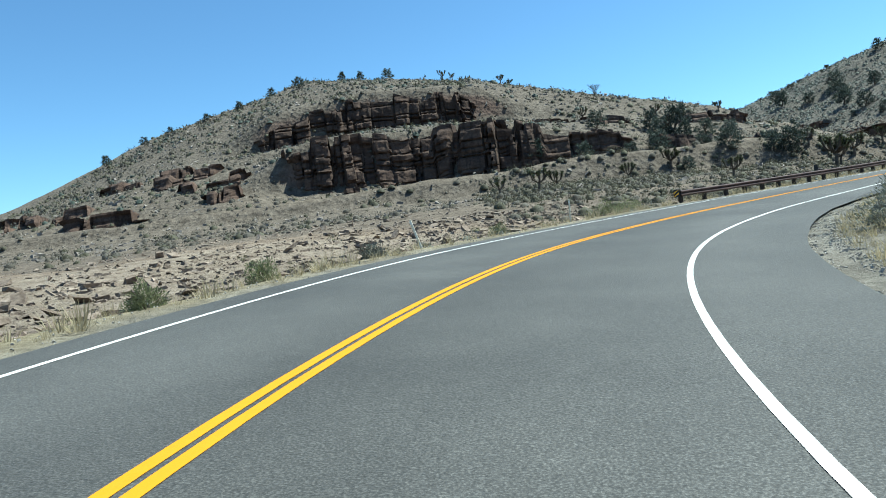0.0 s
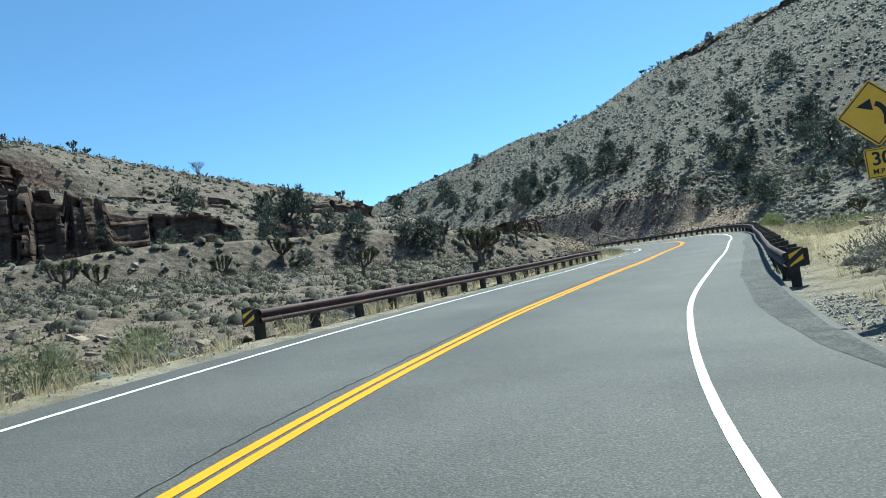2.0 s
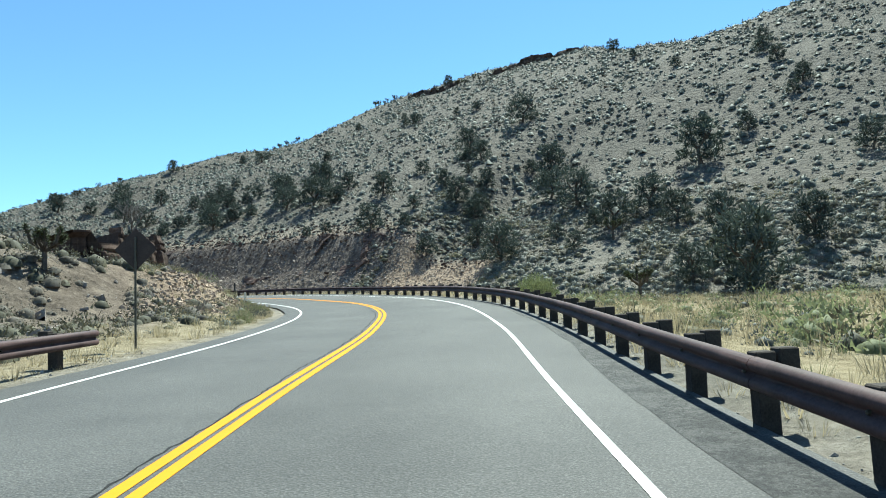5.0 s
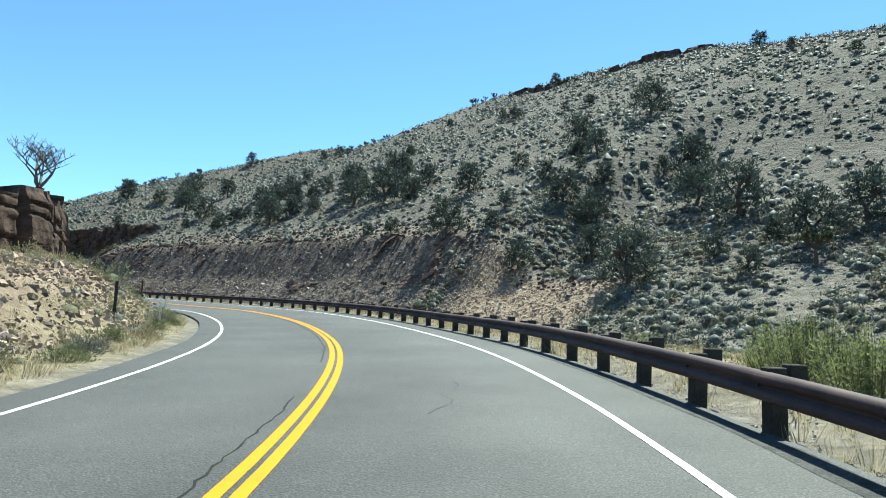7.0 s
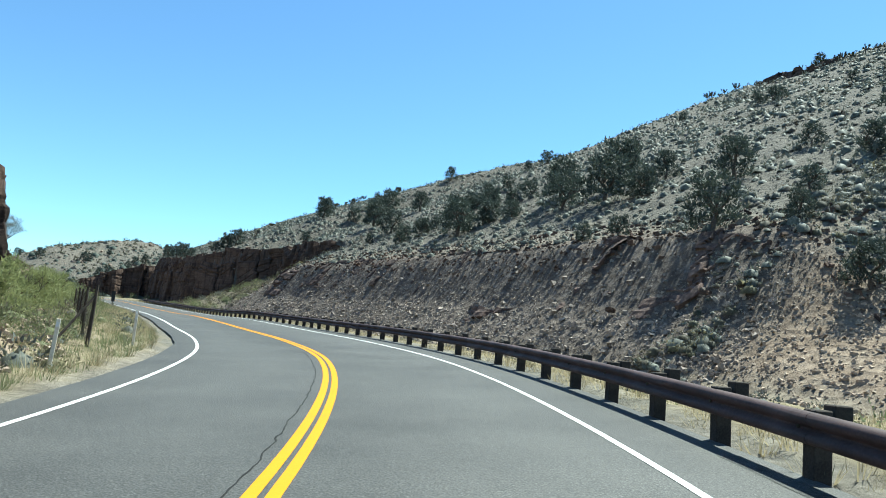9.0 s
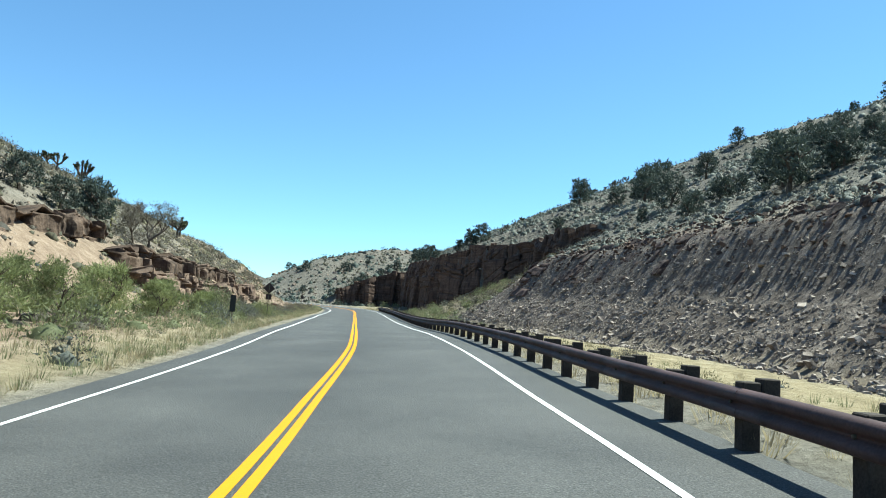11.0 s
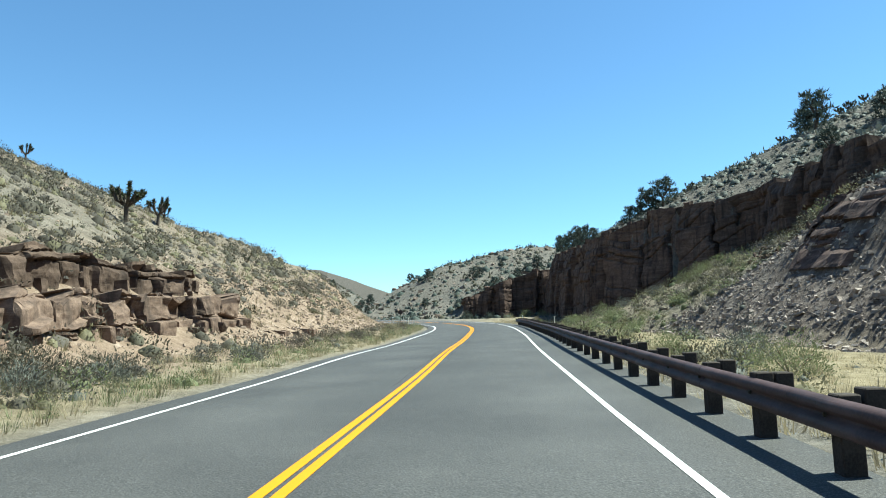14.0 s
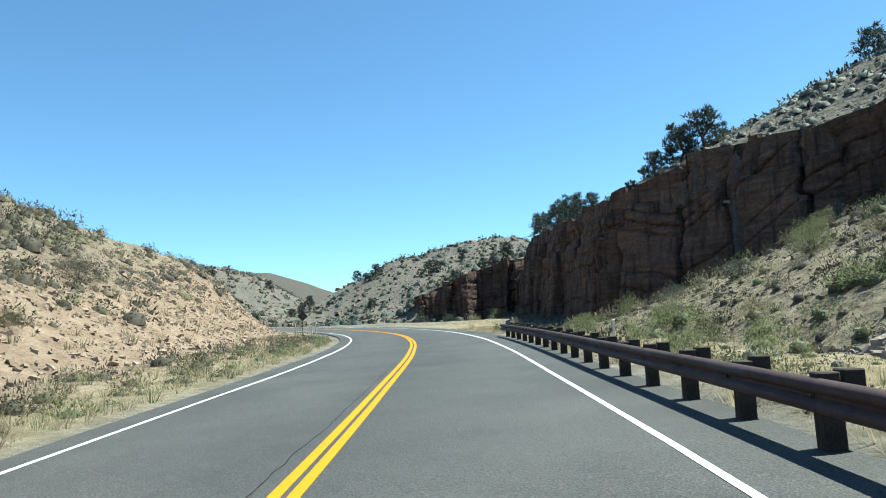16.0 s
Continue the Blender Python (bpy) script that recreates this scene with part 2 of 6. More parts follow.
SIGN_BACK = two_scale("sign_back_metal", (0.034, 0.0238, 0.0204), (0.068, 0.0476, 0.0408), 3, 30, 0.6, 0.3, vary=0)
POLE_STEEL = two_scale("sign_pole_steel", (0.0476, 0.0442, 0.034), (0.116, 0.105, 0.0816), 3, 40, 0.6, 0.5, vary=0)
WHITE_PLASTIC = two_scale("pale_marker_plastic", (0.5, 0.45, 0.36), (0.74, 0.68, 0.57), 4, 30, 0.55, vary=0.1)
WIRE = two_scale("rusty_wire", (0.034, 0.0306, 0.0272), (0.0884, 0.0816, 0.0748), 3, 30, 0.6, 0.5, vary=0)

# ---------------------------------------------------------------- mesh helpers


def mesh_object(name, verts, faces, mat, parent=None, smooth=False, label=""):
    """verts: (n, 3) array; faces: (m, 3 or 4) array or a list of tuples."""
    me = bpy.data.meshes.new(name)
    verts = np.asarray(verts, dtype=np.float32)
    if isinstance(faces, np.ndarray):
        m, k = faces.shape
        me.vertices.add(len(verts))
        me.vertices.foreach_set("co", verts.ravel())
        me.loops.add(m * k)
        me.loops.foreach_set("vertex_index", faces.astype(np.int32).ravel())
        me.polygons.add(m)
        me.polygons.foreach_set("loop_start", np.arange(0, m * k, k, dtype=np.int32))
        me.update(calc_edges=True)
    else:
        me.from_pydata(verts.tolist(), [], faces)
    me.polygons.foreach_set("use_smooth", np.full(len(me.polygons), bool(smooth)))
    me.materials.append(mat)
    ob = new(name, me)
    if parent is not None:
        ob.parent = parent
    if label:
        ob["label"] = label
    return ob


def part(name, bm, mat, parent=None, label="", smooth=False):
    me = bpy.data.meshes.new(name)
    bm.to_mesh(me)
    bm.free()
    if smooth:
        me.polygons.foreach_set("use_smooth", np.ones(len(me.polygons), dtype=bool))
    me.materials.append(mat)
    ob = new(name, me)
    if parent is not None:
        ob.parent = parent
    if label:
        ob["label"] = label
    return ob


def box_bm(sx, sy, sz, centre=(0, 0, 0), bevel=0.0):
    bm = bmesh.new()
    bmesh.ops.create_cube(bm, size=1.0, matrix=Matrix.Translation(centre) @ Matrix.Diagonal((sx, sy, sz, 1)))
    if bevel:
        bmesh.ops.bevel(bm, geom=bm.edges[:], offset=bevel, segments=1, affect="EDGES")
    return bm


def tube(points, radii, sides=6):
    """A tapered tube along points, as arrays of verts and quads."""
    pts = [Vector(p) for p in points]
    verts, faces = [], []
    for i, p in enumerate(pts):
        way = (pts[min(i + 1, len(pts) - 1)] - pts[max(i - 1, 0)]).normalized()
        side = way.orthogonal().normalized()
        other = way.cross(side)
        for k in range(sides):
            a = 2 * math.pi * k / sides
            verts.append(p + (side * math.cos(a) + other * math.sin(a)) * radii[i])
        if i:
            for k in range(sides):
                j = (i - 1) * sides
                faces.append((j + k, j + (k + 1) % sides, i * sides + (k + 1) % sides, i * sides + k))
    return np.array([tuple(v) for v in verts]), np.array(faces)


def joined(pieces):
    verts, faces, at = [], [], 0
    for v, f in pieces:
        verts.append(v)
        faces.append(f + at)
        at += len(v)
    return np.concatenate(verts), np.concatenate(faces)


RNG = np.random.default_rng(7)


def lattice(ix, iy, seed):
    h = (ix * 374761393 + iy * 668265263 + seed * 974711) & 0x7FFFFFFF
    h = ((h ^ (h >> 13)) * 1274126177) & 0x7FFFFFFF
    return ((h ^ (h >> 16)) & 0xFFFF) / 65535.0


def rough(x, y, size, octaves=4, seed=1):
    """Smooth noise of about -1 to 1 in the plane."""
    out, amp, total = np.zeros_like(x, dtype=float), 1.0, 0.0
    for o in range(octaves):
        u, v = x / size, y / size
        iu, iv = np.floor(u).astype(np.int64), np.floor(v).astype(np.int64)
        fu, fv = u - iu, v - iv
        fu, fv = fu * fu * (3 - 2 * fu), fv * fv * (3 - 2 * fv)
        a, b = lattice(iu, iv, seed + o), lattice(iu + 1, iv, seed + o)
        c, d = lattice(iu, iv + 1, seed + o), lattice(iu + 1, iv + 1, seed + o)
        out += amp * ((a * (1 - fu) + b * fu) * (1 - fv) + (c * (1 - fu) + d * fu) * fv - 0.5) * 2
        total, amp, size = total + amp, amp * 0.5, size * 0.5
    return out / total


# ---------------------------------------------------------------- the road's line
# x, y, z and cross fall of the yellow line
STATIONS = [
    (-2.1, -14.31, -0.43, -0.048), (-2.54, -2.76, 0.05, -0.051), (-1.31, 6.52, 0.49, -0.054), (1.67, 15.55, 0.92, -0.056),
    (7.61, 25.28, 1.34, -0.052), (15.64, 33.37, 1.79, -0.047), (24.48, 40.19, 2.27, -0.029), (33.49, 46.88, 2.72, -0.017),
    (41.97, 53.43, 3.19, -0.007), (50.73, 60.16, 3.65, 0.018), (58.61, 67.19, 4.13, 0.038), (65.73, 75.5, 4.58, 0.054),
    (71.81, 84.75, 4.97, 0.057), (76.47, 94.23, 5.39, 0.057), (80.0, 104.69, 5.78, 0.058), (81.84, 115.3, 6.03, 0.069),
    (82.63, 126.49, 6.3, 0.068), (83.17, 137.21, 6.61, 0.059), (83.33, 148.18, 6.92, 0.047), (83.41, 158.65, 7.08, 0.031),
    (83.5, 170.31, 7.32, 0.018), (83.55, 181.36, 7.55, 0.021), (83.54, 192.38, 7.84, 0.025), (83.64, 203.04, 8.07, 0.036),
]


def road_line():
    rows = [np.array(r) for r in STATIONS]
    back = rows[0] - rows[1]
    for k in range(6):     # behind the first eye
        rows.insert(0, rows[0] + np.array([back[0] * 0.6 - 0.6 * k, back[1], back[2], 0]))
    x, y, z, c = rows[-1]
    heading, bend = 0.0, 0.0
    for k in range(16):    # onward round the next left bend
        bend = min(max(0.0, 0.028 * (k - 0.6)), BEND)
        heading += bend
        x, y, z = x - 12 * math.sin(heading), y + 12 * math.cos(heading), z + 0.32
        rows.append(np.array([x, y, z, 0.03]))
    rows = np.array(rows)
    s = np.r_[0, np.cumsum(np.hypot(*np.diff(rows[:, :2], axis=0).T))]
    grad = np.gradient(rows, s, axis=0)
    t = np.arange(0, s[-1], 0.5)
    i = np.clip(np.searchsorted(s, t) - 1, 0, len(s) - 2)
    h = (s[i + 1] - s[i])[:, None]
    u = ((t - s[i]) / (s[i + 1] - s[i]))[:, None]
    p = (2 * u**3 - 3 * u**2 + 1) * rows[i] + (u**3 - 2 * u**2 + u) * h * grad[i] + (3 * u**2 - 2 * u**3) * rows[i + 1] + (u**3 - u**2) * h * grad[i + 1]
    zero = s[7] + 2.9      # the first eye stands at 0
    return t - zero, p


BEND = 0.11
LINE_S, LINE = road_line()
_tan = np.gradient(LINE[:, :2], axis=0)
_tan /= np.linalg.norm(_tan, axis=1)[:, None]
LINE_RIGHT = np.stack([_tan[:, 1], -_tan[:, 0]], 1)


def on_road(s, d, lift=0.0):
    """The place d metres to the right of the yellow line at station s."""
    s = np.asarray(s, dtype=float)
    x, y, z, c = (np.interp(s, LINE_S, LINE[:, k]) for k in range(4))
    rx, ry = np.interp(s, LINE_S, LINE_RIGHT[:, 0]), np.interp(s, LINE_S, LINE_RIGHT[:, 1])
    return np.stack([x + rx * d, y + ry * d, z + c * d + lift], -1)


def heading_at(s):
    rx, ry = np.interp(s, LINE_S, LINE_RIGHT[:, 0]), np.interp(s, LINE_S, LINE_RIGHT[:, 1])
    return math.atan2(ry, rx)      # turn about z that brings +x to the road's right


def road_coords(x, y):
    """Station, offset, height and cross fall of the road beside the places given."""
    shape, x, y = x.shape, x.ravel(), y.ravel()
    s, d, z, c = (np.empty(len(x)) for _ in range(4))
    for a in range(0, len(x), 20000):
        b = slice(a, a + 20000)
        gap = (x[b, None] - LINE[None, ::4, 0]) ** 2 + (y[b, None] - LINE[None, ::4, 1]) ** 2
        j = gap.argmin(1) * 4
        j = np.clip(j, 1, len(LINE) - 2)
        vx, vy = x[b] - LINE[j, 0], y[b] - LINE[j, 1]
        along = vx * -LINE_RIGHT[j, 1] + vy * LINE_RIGHT[j, 0]
        j = np.clip(j + np.round(along / 0.5).astype(int), 0, len(LINE) - 1)
        vx, vy = x[b] - LINE[j, 0], y[b] - LINE[j, 1]
        s[b], z[b], c[b] = LINE_S[j], LINE[j, 2], LINE[j, 3]
        d[b] = np.where(np.abs(vx * LINE_RIGHT[j, 0] + vy * LINE_RIGHT[j, 1]) > 1e-9, np.sign(vx * LINE_RIGHT[j, 0] + vy * LINE_RIGHT[j, 1]) * np.hypot(vx, vy), 0)
    return (v.reshape(shape) for v in (s, d, z, c))


def ease(v, a, b):
    u = np.clip((v - a) / (b - a), 0, 1)
    return u * u * (3 - 2 * u)


# ---------------------------------------------------------------- the land


def east_toe(y):
    return np.interp(y, [-200, -20, 30, 60, 85, 112, 150, 192, 225, 260, 300, 340, 420], [190, 135, 104, 96, 97, 102, 103.5, 102.5, 99, 95, 92, 92, 100])


def wall_back(y):
    """How far behind the toe the sandstone cliff stands."""
    return np.interp(y, [216, 226, 238, 246, 254.6, 255.8, 260, 264, 267.5, 272, 290, 340], [18.5, 17.5, 19, 21, 21.5, 19.3, 15.6, 12.0, 8.8, 7.0, 6.8, 6.8])


def wall_top(y):
    return np.interp(y, [216, 226, 238, 246, 254.6, 255.8, 264, 272, 285, 340], [16.4, 15.9, 16.2, 16.4, 15.9, 15.2, 14.9, 12.7, 12.2, 14.6])


def shrink_at(x):
    return np.interp(x, [-260, -140, -80, -45, -10, 8, 25, 40, 55, 66, 78, 95], [0.03, 0.12, 0.4, 0.76, 1.0, 0.94, 0.84, 0.69, 0.57, 0.36, 0.12, 0.0])


def land(x, y):
    """Height of the land, and how much of it is scree, straw and red rock."""
    x, y = np.asarray(x, dtype=float), np.asarray(y, dtype=float)
    s, d, zr, c = road_coords(x, y)
    w1, w2 = rough(x, y, 34, 3, 3), rough(x, y, 9, 3, 11)
    wob = w1 * 4 + w2 * 1.2
    # the big hill in the east: a cut with scree at its foot, then an even slope to the ridge
    zb = np.interp(y, [-100, 0, 50, 100, 150, 200, 260, 400], [-3, 0.5, 3.2, 5.0, 6.6, 7.6, 9.2, 13])
    e = x - east_toe(y) + w2 * 0.8
    ends = ease(y + 0.45 * np.clip(e - 3, -3, 12), 213, 225)
    cut = ease(y, 104, 114) * (1 - ends)
    wall = ends * (1 - ease(y, 335, 350))
    slope = 0.493 + 0.03 * w1 + 0.093 * ease(x, 130, 170)
    natural = slope * np.maximum(e, 0)
    scree = np.interp(e, [0, 5.2, 9.2, 15], [0, 4.1, 9.7, 12.6]) + 0.566 * np.maximum(e - 15, 0)
    back = wall_back(y)
    jump = ease(e, back + 0.4, back + 1.7)
    cliff = np.minimum(np.interp(y, [222, 236, 250, 256, 259.5, 261.5, 264, 270, 340], [0.74, 0.52, 0.46, 0.38, 0.26, 0.13, 0.03, 0.03, 0.12]) * np.clip(e, 0, back), np.interp(y, [220, 240], [13.0, 9.8])) * (1 - jump) + (wall_top(y) + 0.483 * np.maximum(e - back - 1.3, 0)) * jump
    up = natural * (1 - cut - wall) + scree * cut + cliff * wall
    ridge = np.interp(y, [-150, 0, 60, 100, 125, 145, 165, 185, 230, 310, 360, 430], [60, 74, 78.2, 66.5, 70.1, 81.1, 81.1, 82, 64.8, 48.9, 35, 15]) + 2.5 * w1
    up = ridge - np.log1p(np.exp(np.clip((ridge - up) / 5.0, -30, 30))) * 5.0
    up = np.maximum(up, 0) * ease(e, -0.5, 1.5)
    east = zb + up + rough(x, y, 6, 3, 21) * 0.5 * ease(e, 12, 24)
    # the terraced hill in the west
    v = y + wob
    sharp = np.interp(v, [20, 45, 62, 78, 90, 97, 99.5, 111, 118.5, 121, 140, 165, 190, 240, 330], [1.5, 3, 4.4, 6, 8.2, 10.4, 18.2, 20.2, 21.6, 28.6, 35, 42, 43.5, 34, 14])
    soft = np.interp(v, [20, 45, 62, 78, 90, 104, 118, 130, 140, 165, 190, 240, 330], [1.5, 3, 4.4, 6, 9, 15.5, 22.5, 29, 34, 42, 43.5, 34, 14])
    ledge = np.where(v < 112, np.interp(x, [-27, -18, 10, 26, 58], [0, 1, 1, 0.25, 0]), np.interp(x, [-36, -27, 9, 20], [0, 1, 1, 0]))
    steps = sharp * ledge + soft * (1 - ledge)
    floor_w = np.interp(y, [0, 40, 80, 110, 160], [0.2, 1.6, 4.2, 5.5, 7])
    x_west = x + 0.5 * np.maximum(y - 130, 0)
    shrink = shrink_at(x_west) * (1 - 0.55 * ease(-x, 88, 128))
    clear = 4 * ease(y, 104, 114)
    west1 = floor_w + np.maximum(steps - floor_w, 0) * shrink * ease(-d, 8 + clear, 22 + 3.5 * clear)
    # the slope above the road's left side farther on
    toe = np.interp(y, [80, 84, 88, 92, 96, 104, 110, 118, 128, 138, 150, 165, 176, 200, 235, 265, 290, 320, 360], [60, 64.5, 67.5, 70, 71.5, 73, 71, 66, 63.5, 66, 71, 72.5, 72.5, 73.5, 73, 69, 62, 46, 10])
    w = toe - x + w2 * 0.7
    bank = np.interp(w, [0, 2, 4.5, 5.2, 9, 18, 34, 60, 110], [0, 0.9, 2.4, 3.1, 5.2, 10.3, 17.5, 27.3, 36])
    spur = np.interp(w, [0, 2.5, 4.8, 6.5, 12], [0, 1.05, 1.8, 2.1, 2.5])
    near_spur = ease(y, 78, 86) * (1 - ease(y, 106, 114))
    bank = bank * (1 - near_spur) + spur * near_spur
    bank = np.minimum(bank, np.interp(y, [90, 125, 150, 165, 190, 210, 230], [7, 7, 12, 15, 20, 26, 30]))
    roll_off = np.interp(y, [170, 215, 240, 270, 300, 330, 400], [1.07, 1.01, 0.97, 1.5, 1.6, 1.2, 0.6])
    bank = bank * (1 - ease(w, 110, 190))
    bank = np.minimum(np.maximum(bank, 0) * roll_off, np.interp(y, [195, 215, 230, 240, 250, 265, 300], [40, 20.8, 13.8, 10.8, 9.7, 7.0, 7.0]) + 0.277 * np.maximum(w - 20, 0))
    west2 = zr + bank * ease(y, 76, 86)
    west = np.maximum(west1, west2) + 1.96 * np.exp(-((x - 50) ** 2 + (y - 120) ** 2) / 60.0)
    west = west + rough(x, y, 7, 3, 31) * 0.35 * ease(-d, 12, 22)
    # the hill across the end of the valley, and far mesas
    end = 11 + 25.5 * np.exp(-(((x - 98) / 62) ** 2 + ((y - 440) / 62) ** 2) ** 1.3) + 5 * w1 * ease(y, 330, 380)
    end = np.maximum(end, 11 + 27 * np.exp(-(((x + 15) / 46) ** 2 + ((y - 480) / 60) ** 2) ** 1.3))
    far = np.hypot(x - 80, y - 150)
    mesa = 74 * np.clip((far - 640) / 190, 0, 1) * (0.96 + 0.04 * rough(x, y, 300, 2, 5)) * ease(y, 200, 600) * (1 - ease(-x, 150, 250)) * (1 - 0.75 * np.clip((x + 120) / 150, 0, 1))
    bluff = 11.5 + np.interp(x, [72, 79, 87, 95, 106], [0, 4.6, 8.6, 12.0, 13.5]) + 1.2 * w2
    end = np.maximum(end, np.where((x > 72) & (x < 118), bluff * ease(y, 343.5, 345.5) * (1 - ease(y, 395, 430)), -99))
    right = d > 0
    z = np.where(right, np.maximum(east, zr - 0.55), west)
    z = np.maximum(z, np.where(y > 300, end, -99) - np.where(np.abs(d) < 25, 40 * (1 - ease(np.abs(d), 9, 25)), 0))
    z = z + mesa + 1.5 * np.exp(-((x - 37.8) ** 2 + (y - 34.8) ** 2) / 9.0)      # and a heap of rubble by the rail
    # the road lies in its bed
    side = np.abs(d)
    bed = zr + c * np.clip(d, -8, 8)
    edge = np.where(right, np.where(s < 34, 6.2, 5.9), 5.0)
    k = ease(side, edge, edge + np.where(right, 3.0, 3.2))
    z = bed * (1 - k) + z * k - 0.08 * (1 - ease(side, edge - 0.4, edge)) + w2 * 0.12 * ease(side, edge, edge + 1.5) + rough(x, y, 1.7, 2, 71) * 0.13 * ease(side, edge + 0.6, edge + 4)
    kinds = np.stack([
        np.where(right, (cut * (1 - ease(e, 10, 12)) + wall * 0.5 * (1 - ease(e, back - 2, back))) * ease(e, -3, 0), 0),
        np.where(right, np.maximum((1 - ease(e, -3, 2)) * ease(s, 20, 60) * (1 - ease(y, 290, 325)), 0.5 * ease(y, 219, 228) * (1 - ease(y, 266, 272)) * (1 - ease(e, back - 2, back))) * ease(side, edge - 0.2, edge + 0.6), np.maximum(ease(side, edge - 0.3, edge + 0.3) * (1 - ease(side, edge + 2, edge + 5)) * 0.8, 0.42 * ease(y, 180, 225) * (1 - ease(y, 285, 310)) * ease(w, 4, 9) * (0.6 + 0.4 * w1) + 0.9 * np.exp(-(((x - 42) / 16) ** 2 + ((y - 428) / 30) ** 2)))),
        np.where(right, cut * ease(e, 9, 11) * (1 - ease(e, 12, 16)) * 0.25 + 0.75 * ease(y, 91, 97) * (1 - ease(y, 108, 113)) * ease(e, -1, 3) * (1 - ease(e, 8.5, 11)), (1 - ease(w, 6, 12)) * ease(side, edge + 1, edge + 4) * (0.85 + 0.05 * ease(y, 205, 240)) * ease(y, 60, 90) + 0.75 * ease(side, 7, 12) * ease(y - 0.25 * x, 36, 44) * (1 - ease(y, 150, 185)) * (1 - ease(x, 52, 64)) + 0.5 * ease(y, 195, 230) * (1 - ease(y, 300, 325)) * ease(w, 6, 12) * (0.7 + 0.5 * w2) + 0.45 * (1 - ease(y, 52, 66)) * ease(side, edge + 1, edge + 3)),
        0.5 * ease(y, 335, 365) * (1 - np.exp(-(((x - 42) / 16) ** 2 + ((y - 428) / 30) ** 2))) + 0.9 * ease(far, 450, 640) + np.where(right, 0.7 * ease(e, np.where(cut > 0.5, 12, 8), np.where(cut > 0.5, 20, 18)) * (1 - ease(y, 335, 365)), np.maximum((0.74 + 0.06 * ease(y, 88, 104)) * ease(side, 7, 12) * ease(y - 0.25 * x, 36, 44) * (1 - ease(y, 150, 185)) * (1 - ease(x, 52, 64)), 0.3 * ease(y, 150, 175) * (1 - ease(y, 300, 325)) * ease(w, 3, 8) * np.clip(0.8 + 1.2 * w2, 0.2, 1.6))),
    ], -1)
    return z, np.clip(kinds, 0, 1)


def spaced(stops):
    """Grid lines: (from, to, step) runs end to end."""
    return np.unique(np.concatenate([np.arange(a, b, st) for a, b, st in stops]))


def build_ground():
    xs = spaced([(-3000, -600, 240), (-600, -160, 40), (-160, -60, 6), (-60, 50, 1.1), (50, 120, 0.75), (120, 170, 1.6), (170, 270, 4), (270, 600, 40), (600, 3001, 240)])
    ys = spaced([(-2000, -200, 200), (-200, -24, 16), (-24, 70, 0.9), (70, 250, 0.75), (250, 330, 1.3), (330, 440, 3), (440, 900, 20), (900, 3200, 100)])
    gx, gy = np.meshgrid(xs, ys, indexing="ij")
    z, kinds = land(gx, gy)
    n, m = gx.shape
    idx = np.arange(n * m).reshape(n, m)
    faces = np.stack([idx[:-1, :-1], idx[1:, :-1], idx[1:, 1:], idx[:-1, 1:]], -1).reshape(-1, 4)
    ob = mesh_object("ground", np.stack([gx, gy, z], -1).reshape(-1, 3), faces, GROUND, smooth=True)
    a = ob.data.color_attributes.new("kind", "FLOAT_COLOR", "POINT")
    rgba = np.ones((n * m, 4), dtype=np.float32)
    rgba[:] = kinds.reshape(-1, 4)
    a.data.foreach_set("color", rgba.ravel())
    tagged(ob, "desert hills of tan soil, scree and limestone chips", "ground", kind="structure")
    return ob


build_ground()


def height(x, y):
    return land(np.atleast_1d(np.asarray(x, float)), np.atleast_1d(np.asarray(y, float)))[0]


# ---------------------------------------------------------------- the road


def strip(name, s0, s1, d0, d1, mat, lift, step=1.0, across=2, parent=None, waver=0.0):
    s = np.arange(s0, s1 + step * 0.5, step)
    rows = []
    for k in range(across):
        f = k / (across - 1)
        d = d0(s) * (1 - f) + d1(s) * f if callable(d0) else np.full_like(s, d0 * (1 - f) + d1 * f)
        if waver:
            d = d + rough(s, np.full_like(s, 3.0 + 7 * f), 2.2, 3, 17 + k) * waver
        rows.append(on_road(s, d, lift))
    v = np.stack(rows, 1)
    idx = np.arange(v.shape[0] * across).reshape(-1, across)
    faces = np.stack([idx[:-1, :-1], idx[:-1, 1:], idx[1:, 1:], idx[1:, :-1]], -1).reshape(-1, 4)
    ob = mesh_object(name, v.reshape(-1, 3), faces, mat, parent)
    return ob, idx.shape


S0, S1 = -40.0, 395.0
LEFT_EDGE = lambda s: np.full_like(s, -4.35) + rough(s, s * 0 + 1.0, 5, 3, 41) * 0.08
RIGHT_EDGE = lambda s: np.interp(s, [-40, 0, 20, 34, 44, 60, 400], [5.6, 5.6, 5.6, 5.45, 5.3, 5.1, 4.95]) + rough(s, s * 0 + 2.0, 5, 3, 43) * 0.1
road, shape = strip("road", S0, S1, LEFT_EDGE, RIGHT_EDGE, ASPHALT, 0.0, 1.0, 9)
att = road.data.attributes.new("across", "FLOAT_VECTOR", "POINT")
vals = np.zeros((shape[0] * shape[1], 3), dtype=np.float32)
vals[:, 0] = np.tile(np.linspace(0, 1, shape[1]), shape[0])
att.data.foreach_set("vector", vals.ravel())
tagged(road, "two-lane grey asphalt mountain road with worn wheel tracks", "road", kind="structure")
YELLOW_AT = lambda s: np.interp(s, [0, 16, 30, 44, 56, 72, 95, 120, 137, 156, 180, 196, 212, 232, 242, 290], [-0.07, -0.04, 0.03, 0.06, -0.04, -0.03, 0.03, 0.03, 0.1, 0.1, 0.06, 0.02, 0.02, 0.02, 0.02, 0.0])
